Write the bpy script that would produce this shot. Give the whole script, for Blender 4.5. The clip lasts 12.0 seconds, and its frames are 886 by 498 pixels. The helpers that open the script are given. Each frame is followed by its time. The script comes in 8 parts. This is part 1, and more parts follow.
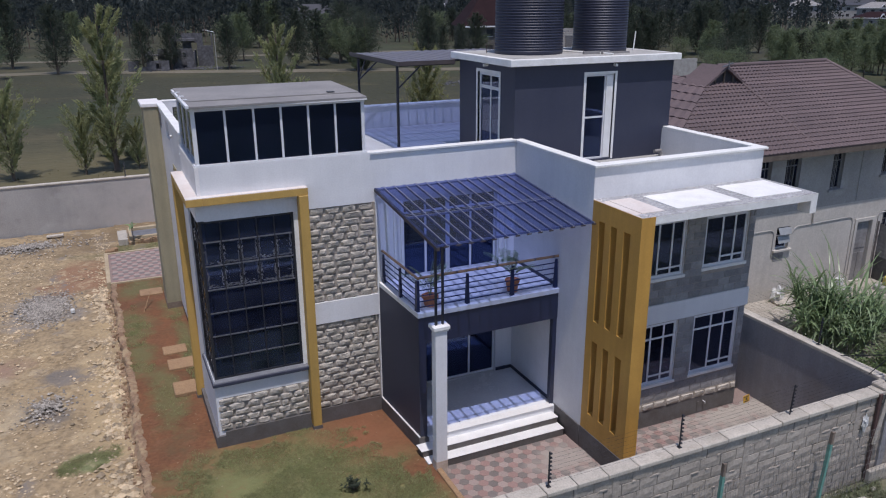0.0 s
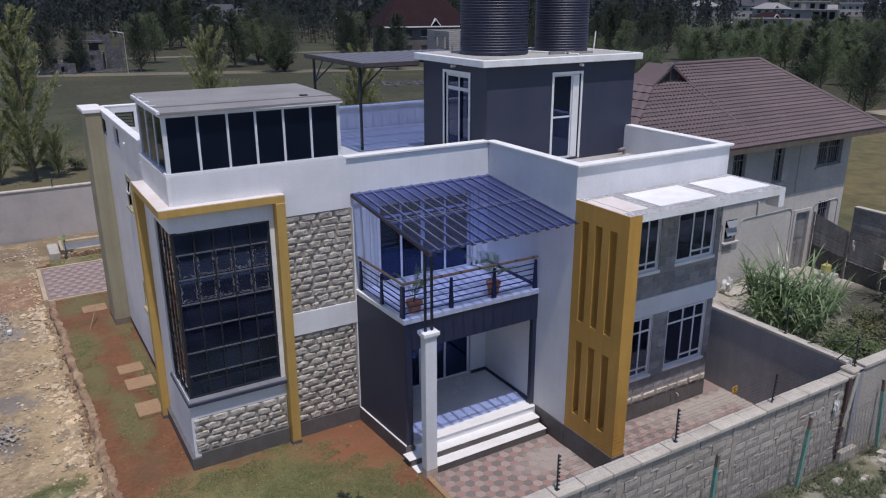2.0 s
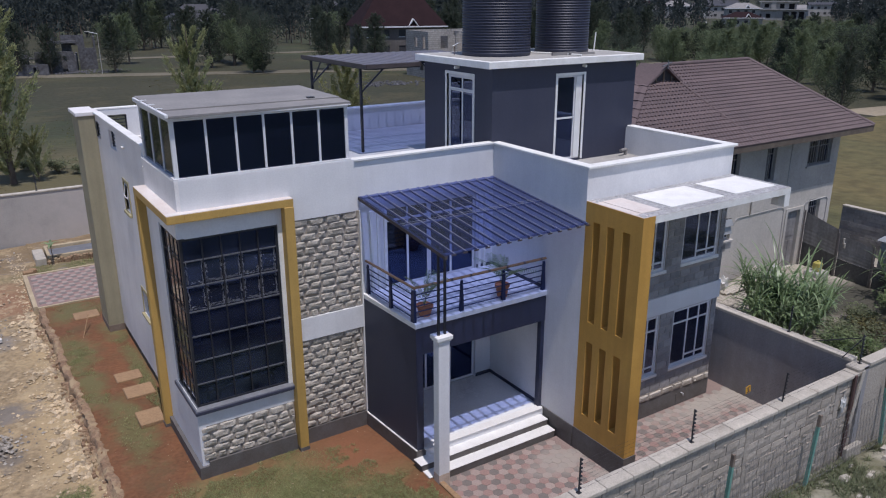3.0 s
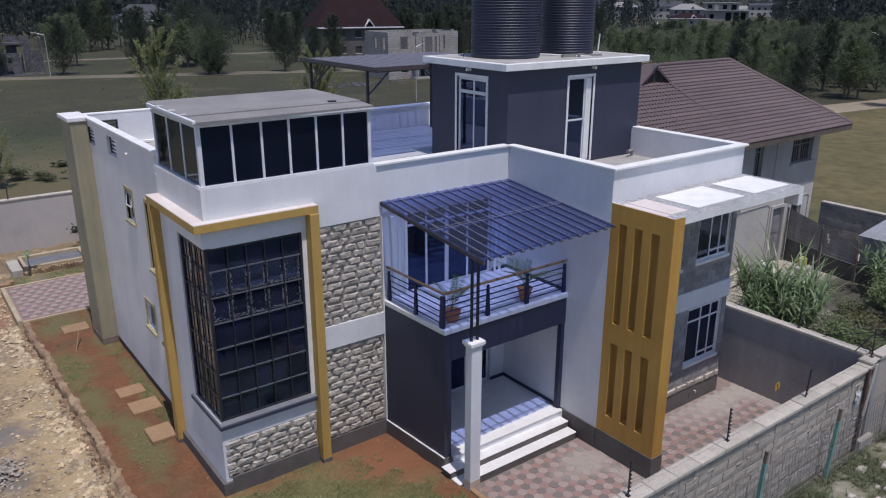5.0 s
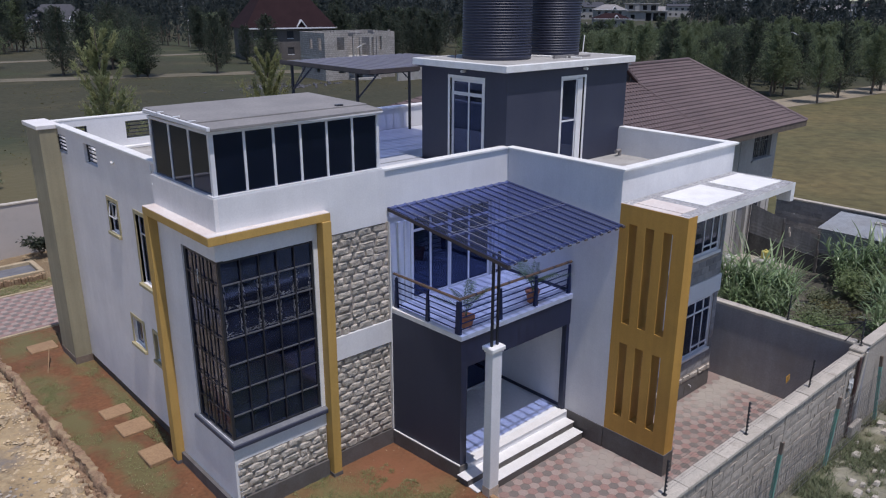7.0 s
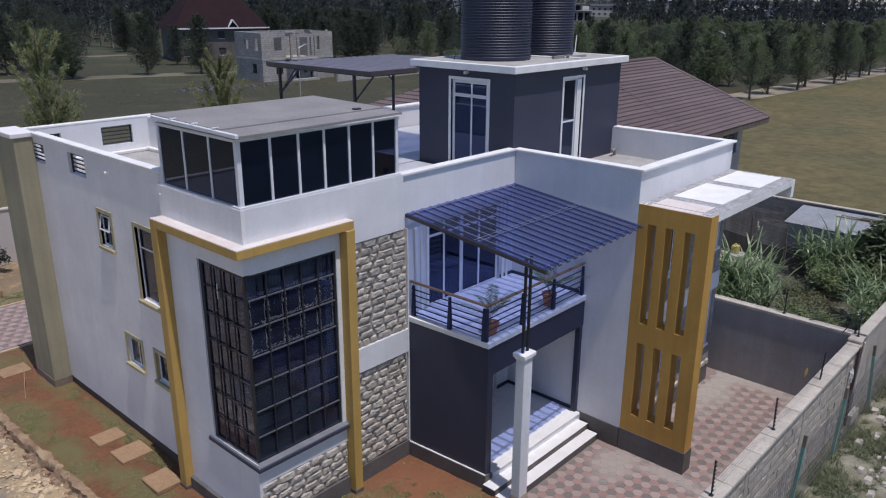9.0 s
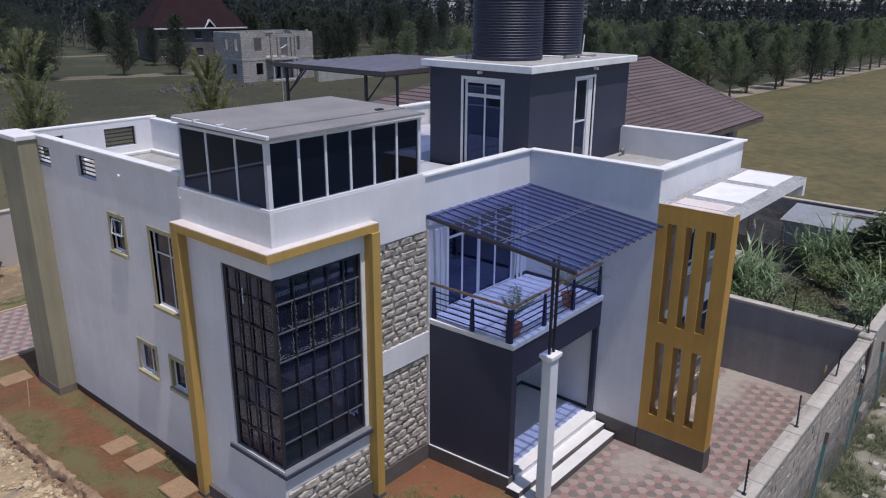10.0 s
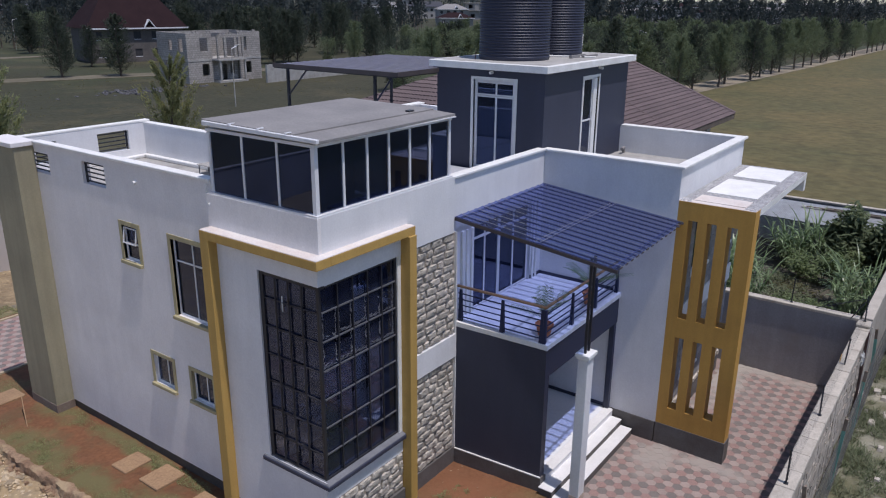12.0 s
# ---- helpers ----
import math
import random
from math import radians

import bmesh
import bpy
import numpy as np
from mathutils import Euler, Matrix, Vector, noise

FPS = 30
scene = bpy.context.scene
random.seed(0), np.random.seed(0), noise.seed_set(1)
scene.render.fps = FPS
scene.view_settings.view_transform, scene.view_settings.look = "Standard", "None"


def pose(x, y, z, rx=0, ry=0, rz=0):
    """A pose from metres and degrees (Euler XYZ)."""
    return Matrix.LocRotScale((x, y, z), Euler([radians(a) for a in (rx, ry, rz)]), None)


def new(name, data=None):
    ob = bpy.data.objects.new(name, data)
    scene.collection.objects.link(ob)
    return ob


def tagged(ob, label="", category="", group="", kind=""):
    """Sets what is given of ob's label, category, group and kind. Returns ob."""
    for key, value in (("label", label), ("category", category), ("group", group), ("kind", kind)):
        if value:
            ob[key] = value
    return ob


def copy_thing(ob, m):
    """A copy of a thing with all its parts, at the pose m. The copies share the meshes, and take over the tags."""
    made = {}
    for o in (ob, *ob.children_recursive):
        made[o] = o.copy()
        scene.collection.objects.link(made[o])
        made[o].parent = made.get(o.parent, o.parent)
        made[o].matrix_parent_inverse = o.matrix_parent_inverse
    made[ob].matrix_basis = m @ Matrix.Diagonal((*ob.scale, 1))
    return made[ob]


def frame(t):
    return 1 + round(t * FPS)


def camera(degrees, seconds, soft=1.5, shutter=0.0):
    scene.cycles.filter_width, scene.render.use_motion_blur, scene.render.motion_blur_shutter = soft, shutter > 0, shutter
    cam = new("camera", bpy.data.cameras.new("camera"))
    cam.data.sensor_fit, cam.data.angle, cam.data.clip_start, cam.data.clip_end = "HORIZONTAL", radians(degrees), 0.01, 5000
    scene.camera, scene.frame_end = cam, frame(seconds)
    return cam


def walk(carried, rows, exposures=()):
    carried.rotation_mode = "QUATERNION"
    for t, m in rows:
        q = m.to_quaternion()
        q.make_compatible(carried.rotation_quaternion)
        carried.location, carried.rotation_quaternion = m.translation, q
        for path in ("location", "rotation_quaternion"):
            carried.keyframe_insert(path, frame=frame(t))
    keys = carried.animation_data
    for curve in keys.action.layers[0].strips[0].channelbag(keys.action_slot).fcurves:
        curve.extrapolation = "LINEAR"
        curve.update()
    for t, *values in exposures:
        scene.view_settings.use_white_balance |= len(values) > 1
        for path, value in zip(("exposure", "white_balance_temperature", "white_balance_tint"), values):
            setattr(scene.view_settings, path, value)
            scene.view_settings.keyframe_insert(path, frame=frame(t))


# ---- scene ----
cam = camera(60.4, 12.0, soft=1.15)
METRES, EYE, TILT, LEAN, TURN = 11.4, 11.05, 0.0, 0.0, -24.3
ROWS = [
    (0.0, 0.0, 0.0, 0.0, -0.08, -18.41, 0.25),
    (0.5, -0.0345, 0.0056, 0.0003, -1.48, -18.41, 0.22),
    (1.0, -0.0672, 0.0142, 0.0004, -3.31, -18.41, 0.2),
    (1.5, -0.1037, 0.025, -0.0004, -5.41, -18.41, 0.15),
    (2.0, -0.1362, 0.0353, 0.0003, -6.53, -18.41, 0.13),
    (2.5, -0.169, 0.0455, 0.002, -7.4, -18.42, 0.11),
    (3.0, -0.2065, 0.0581, 0.0026, -8.45, -18.42, 0.09),
    (5.0, -0.3558, 0.1057, 0.0056, -12.25, -18.39, -0.02),
    (5.5, -0.3935, 0.119, 0.0056, -13.13, -18.39, -0.06),
    (6.0, -0.4315, 0.134, 0.0052, -14.19, -18.38, -0.1),
    (6.5, -0.4747, 0.154, 0.006, -15.97, -18.38, -0.12),
    (7.0, -0.5122, 0.1747, 0.0068, -17.76, -18.36, -0.15),
    (9.0, -0.6701, 0.2764, 0.0066, -23.21, -18.37, -0.26),
    (9.5, -0.7126, 0.3037, 0.0058, -24.24, -18.37, -0.29),
    (10.0, -0.749, 0.3266, 0.0048, -25.1, -18.36, -0.32),
    (10.5, -0.7838, 0.3506, 0.0046, -26.48, -18.35, -0.36),
    (11.0, -0.8247, 0.3767, 0.0049, -27.93, -18.35, -0.38),
    (11.5, -0.8614, 0.3983, 0.0046, -28.88, -18.36, -0.39),
    (12.0, -0.8983, 0.419, 0.0041, -29.73, -18.35, -0.43),
]
walk(cam, [(t, pose(0, 0, EYE, TILT, LEAN, TURN) @ pose(METRES * x, METRES * y, METRES * z, 90 + pitch, roll, yaw)) for t, x, y, z, yaw, pitch, roll in ROWS],
     exposures=[(0.0, -0.13, 6260, 18), (12.0, -0.13, 6260, 18)])

# ---- world and sun ----
SUN_DIR = Vector((-0.047, -0.32, 1.0)).normalized()      # towards the sun
world = bpy.data.worlds.new("world")
scene.world = world
world.use_nodes = True
wn = world.node_tree
wn.nodes.clear()
sky = wn.nodes.new("ShaderNodeTexSky")
sky.sky_type = "NISHITA"
sky.sun_disc = False
sky.sun_elevation = math.asin(SUN_DIR.z)
sky.sun_rotation = math.atan2(SUN_DIR.x, SUN_DIR.y)
sky.altitude = 1500
sky.dust_density = 1.5
bg = wn.nodes.new("ShaderNodeBackground")
bg.inputs["Strength"].default_value = 0.13
wout = wn.nodes.new("ShaderNodeOutputWorld")
wn.links.new(sky.outputs[0], bg.inputs[0])
wn.links.new(bg.outputs[0], wout.inputs[0])
sun_data = bpy.data.lights.new("sun", "SUN")
sun_data.energy, sun_data.angle, sun_data.color = 3.5, radians(0.53), (1.0, 0.965, 0.91)
sun = new("sun", sun_data)
sun.rotation_euler = SUN_DIR.to_track_quat("Z", "Y").to_euler()
sun.location = (0, -20, 60)


# ---- materials ----
def mat(name, a, b=None, rough=0.75, metal=0.0, scale=1.2, fine=40.0, bump=0.25, dist=0.01, island=0.0, rand=0.0, streak=0.0, spec=0.4, grain=0.12):
    """A worn surface: large patches from a to b, fine grain, relief; island or rand shifts the tone piece by piece, streak adds upright rain marks."""
    m = bpy.data.materials.new(name)
    m.use_nodes = True
    nt = m.node_tree
    N, Lk = nt.nodes, nt.links
    p = N["Principled BSDF"]
    b = b or tuple(c * 0.8 for c in a)
    geo = N.new("ShaderNodeNewGeometry")
    big = N.new("ShaderNodeTexNoise")
    big.inputs["Scale"].default_value, big.inputs["Detail"].default_value, big.inputs["Roughness"].default_value = scale, 6, 0.62
    Lk.new(geo.outputs["Position"], big.inputs["Vector"])
    ramp = N.new("ShaderNodeMapRange")
    ramp.inputs[1].default_value, ramp.inputs[2].default_value = 0.34, 0.68
    Lk.new(big.outputs["Fac"], ramp.inputs[0])
    mix = N.new("ShaderNodeMix")
    mix.data_type = "RGBA"
    mix.inputs[6].default_value, mix.inputs[7].default_value = (*a, 1), (*b, 1)
    Lk.new(ramp.outputs[0], mix.inputs[0])
    small = N.new("ShaderNodeTexNoise")
    small.inputs["Scale"].default_value, small.inputs["Detail"].default_value = fine, 5
    Lk.new(geo.outputs["Position"], small.inputs["Vector"])
    tone = N.new("ShaderNodeMapRange")
    tone.inputs[3].default_value, tone.inputs[4].default_value = 1 - grain, 1 + grain
    tone.inputs[1].default_value, tone.inputs[2].default_value = 0.3, 0.7
    Lk.new(small.outputs["Fac"], tone.inputs[0])
    last = tone.outputs[0]

    def times(x, y):
        k = N.new("ShaderNodeMath")
        k.operation = "MULTIPLY"
        Lk.new(x, k.inputs[0])
        Lk.new(y, k.inputs[1])
        return k.outputs[0]
    if rand or island:
        src = N.new("ShaderNodeObjectInfo").outputs["Random"] if rand else geo.outputs["Random Per Island"]
        mr = N.new("ShaderNodeMapRange")
        w = rand or island
        mr.inputs[3].default_value, mr.inputs[4].default_value = 1 - w, 1 + w
        Lk.new(src, mr.inputs[0])
        last = times(last, mr.outputs[0])
    if streak:
        mp = N.new("ShaderNodeMapping")
        mp.inputs["Scale"].default_value = (5.0, 5.0, 0.35)
        Lk.new(geo.outputs["Position"], mp.inputs[0])
        st = N.new("ShaderNodeTexNoise")
        st.inputs["Scale"].default_value, st.inputs["Detail"].default_value = 1.0, 4
        Lk.new(mp.outputs[0], st.inputs["Vector"])
        mr = N.new("ShaderNodeMapRange")
        mr.inputs[1].default_value, mr.inputs[2].default_value = 0.35, 0.65
        mr.inputs[3].default_value, mr.inputs[4].default_value = 1 - streak, 1.0
        Lk.new(st.outputs["Fac"], mr.inputs[0])
        last = times(last, mr.outputs[0])
    vm = N.new("ShaderNodeVectorMath")
    vm.operation = "SCALE"
    Lk.new(mix.outputs[2], vm.inputs[0])
    Lk.new(last, vm.inputs["Scale"])
    Lk.new(vm.outputs[0], p.inputs["Base Color"])
    rr = N.new("ShaderNodeMapRange")
    rr.inputs[3].default_value, rr.inputs[4].default_value = max(rough - 0.1, 0.02), min(rough + 0.1, 1)
    Lk.new(big.outputs["Fac"], rr.inputs[0])
    Lk.new(rr.outputs[0], p.inputs["Roughness"])
    p.inputs["Metallic"].default_value = metal
    p.inputs["Specular IOR Level"].default_value = spec
    if bump:
        bp = N.new("ShaderNodeBump")
        bp.inputs["Strength"].default_value, bp.inputs["Distance"].default_value = bump, dist
        Lk.new(small.outputs["Fac"], bp.inputs["Height"])
        Lk.new(bp.outputs[0], p.inputs["Normal"])
    return m


def glass_mat(name, tint, clear=0.8, rough=0.01):
    m = bpy.data.materials.new(name)
    m.use_nodes = True
    p = m.node_tree.nodes["Principled BSDF"]
    p.inputs["Base Color"].default_value = (*tint, 1)
    p.inputs["Roughness"].default_value = rough
    p.inputs["IOR"].default_value = 1.85
    nt = m.node_tree
    geo = nt.nodes.new("ShaderNodeNewGeometry")
    n = nt.nodes.new("ShaderNodeTexNoise")
    n.inputs["Scale"].default_value, n.inputs["Detail"].default_value = 1.1, 4
    nt.links.new(geo.outputs["Position"], n.inputs["Vector"])
    mr = nt.nodes.new("ShaderNodeMapRange")                               # the rest is uneven diffuse navy, in place of blue reflections
    mr.inputs[1].default_value, mr.inputs[2].default_value = 0.35, 0.65
    mr.inputs[3].default_value, mr.inputs[4].default_value = clear - 0.05, min(clear + 0.05, 1.0)
    nt.links.new(n.outputs["Fac"], mr.inputs[0])
    nt.links.new(mr.outputs[0], p.inputs["Transmission Weight"])
    p.inputs["Specular Tint"].default_value = (0.32, 0.47, 1.0, 1)      # blue-coated solar glass
    return m


def sheet_mat(name, tint, gloss, lo, hi, rough=0.28, milk=0.0):
    """Tinted clear roofing sheet: lets coloured light through and has a glossy face."""
    m = bpy.data.materials.new(name)
    m.use_nodes = True
    nt = m.node_tree
    p = nt.nodes["Principled BSDF"]
    p.inputs["Base Color"].default_value = (*gloss, 1)
    p.inputs["Roughness"].default_value = rough
    t = nt.nodes.new("ShaderNodeBsdfTransparent")
    t.inputs[0].default_value = (*tint, 1)
    geo = nt.nodes.new("ShaderNodeNewGeometry")
    n = nt.nodes.new("ShaderNodeTexNoise")
    n.inputs["Scale"].default_value, n.inputs["Detail"].default_value = 3.0, 5
    nt.links.new(geo.outputs["Position"], n.inputs["Vector"])
    mr = nt.nodes.new("ShaderNodeMapRange")
    mr.inputs[3].default_value, mr.inputs[4].default_value = lo, hi
    nt.links.new(n.outputs["Fac"], mr.inputs[0])
    milky = nt.nodes.new("ShaderNodeBsdfTranslucent")
    milky.inputs[0].default_value = (*tint, 1)
    body = nt.nodes.new("ShaderNodeMixShader")
    body.inputs[0].default_value = milk
    nt.links.new(p.outputs[0], body.inputs[1])
    nt.links.new(milky.outputs[0], body.inputs[2])
    mx = nt.nodes.new("ShaderNodeMixShader")
    nt.links.new(mr.outputs[0], mx.inputs[0])
    nt.links.new(t.outputs[0], mx.inputs[1])
    nt.links.new(body.outputs[0], mx.inputs[2])
    nt.links.new(mx.outputs[0], nt.nodes["Material Output"].inputs[0])
    return m


def leafy(m, share=0.35):
    """Let some light shine through thin leaves."""
    nt = m.node_tree
    p = nt.nodes["Principled BSDF"]
    t = nt.nodes.new("ShaderNodeBsdfTranslucent")
    nt.links.new(p.inputs["Base Color"].links[0].from_socket, t.inputs[0])
    mx = nt.nodes.new("ShaderNodeMixShader")
    mx.inputs[0].default_value = share
    nt.links.new(p.outputs[0], mx.inputs[1])
    nt.links.new(t.outputs[0], mx.inputs[2])
    nt.links.new(mx.outputs[0], nt.nodes["Material Output"].inputs[0])


def patchy(m, col, scale, lo, hi):
    """Mix a third colour into a ground material in ragged patches."""
    nt = m.node_tree
    p = nt.nodes["Principled BSDF"]
    old = p.inputs["Base Color"].links[0].from_socket
    geo = nt.nodes.new("ShaderNodeNewGeometry")
    n = nt.nodes.new("ShaderNodeTexNoise")
    n.inputs["Scale"].default_value, n.inputs["Detail"].default_value, n.inputs["Roughness"].default_value = scale, 8, 0.7
    nt.links.new(geo.outputs["Position"], n.inputs["Vector"])
    mr = nt.nodes.new("ShaderNodeMapRange")
    mr.inputs[1].default_value, mr.inputs[2].default_value = lo, hi
    nt.links.new(n.outputs["Fac"], mr.inputs[0])
    mx = nt.nodes.new("ShaderNodeMix")
    mx.data_type = "RGBA"
    nt.links.new(mr.outputs[0], mx.inputs[0])
    nt.links.new(old, mx.inputs[6])
    mx.inputs[7].default_value = (*col, 1)
    nt.links.new(mx.outputs[2], p.inputs["Base Color"])


def patch_at(m, col, cx, cy, rx, ry, ragged=1.6, soft=1.0):
    """A ragged patch of another ground colour at a place of the plan."""
    nt = m.node_tree
    p = nt.nodes["Principled BSDF"]
    old = p.inputs["Base Color"].links[0].from_socket
    geo = nt.nodes.new("ShaderNodeNewGeometry")
    mp = nt.nodes.new("ShaderNodeMapping")
    mp.inputs["Location"].default_value = (-cx / rx, -cy / ry, 0)
    mp.inputs["Scale"].default_value = (1 / rx, 1 / ry, 0)
    nt.links.new(geo.outputs["Position"], mp.inputs[0])
    ln = nt.nodes.new("ShaderNodeVectorMath")
    ln.operation = "LENGTH"
    nt.links.new(mp.outputs[0], ln.inputs[0])
    n = nt.nodes.new("ShaderNodeTexNoise")
    n.inputs["Scale"].default_value, n.inputs["Detail"].default_value, n.inputs["Roughness"].default_value = 0.85, 10, 0.72
    nt.links.new(geo.outputs["Position"], n.inputs["Vector"])
    ma = nt.nodes.new("ShaderNodeMath")
    ma.operation = "MULTIPLY_ADD"
    ma.inputs[1].default_value = ragged * 2
    nt.links.new(n.outputs["Fac"], ma.inputs[0])
    nt.links.new(ln.outputs["Value"], ma.inputs[2])
    mr = nt.nodes.new("ShaderNodeMapRange")
    mr.inputs[1].default_value, mr.inputs[2].default_value = 0.94 - 0.32 * soft + ragged, 0.94 + 0.31 * soft + ragged
    mr.inputs[3].default_value, mr.inputs[4].default_value = 0.92, 0.0
    nt.links.new(ma.outputs[0], mr.inputs[0])
    mx = nt.nodes.new("ShaderNodeMix")
    mx.data_type = "RGBA"
    nt.links.new(mr.outputs[0], mx.inputs[0])
    nt.links.new(old, mx.inputs[6])
    mx.inputs[7].default_value = (*col, 1)
    nt.links.new(mx.outputs[2], p.inputs["Base Color"])


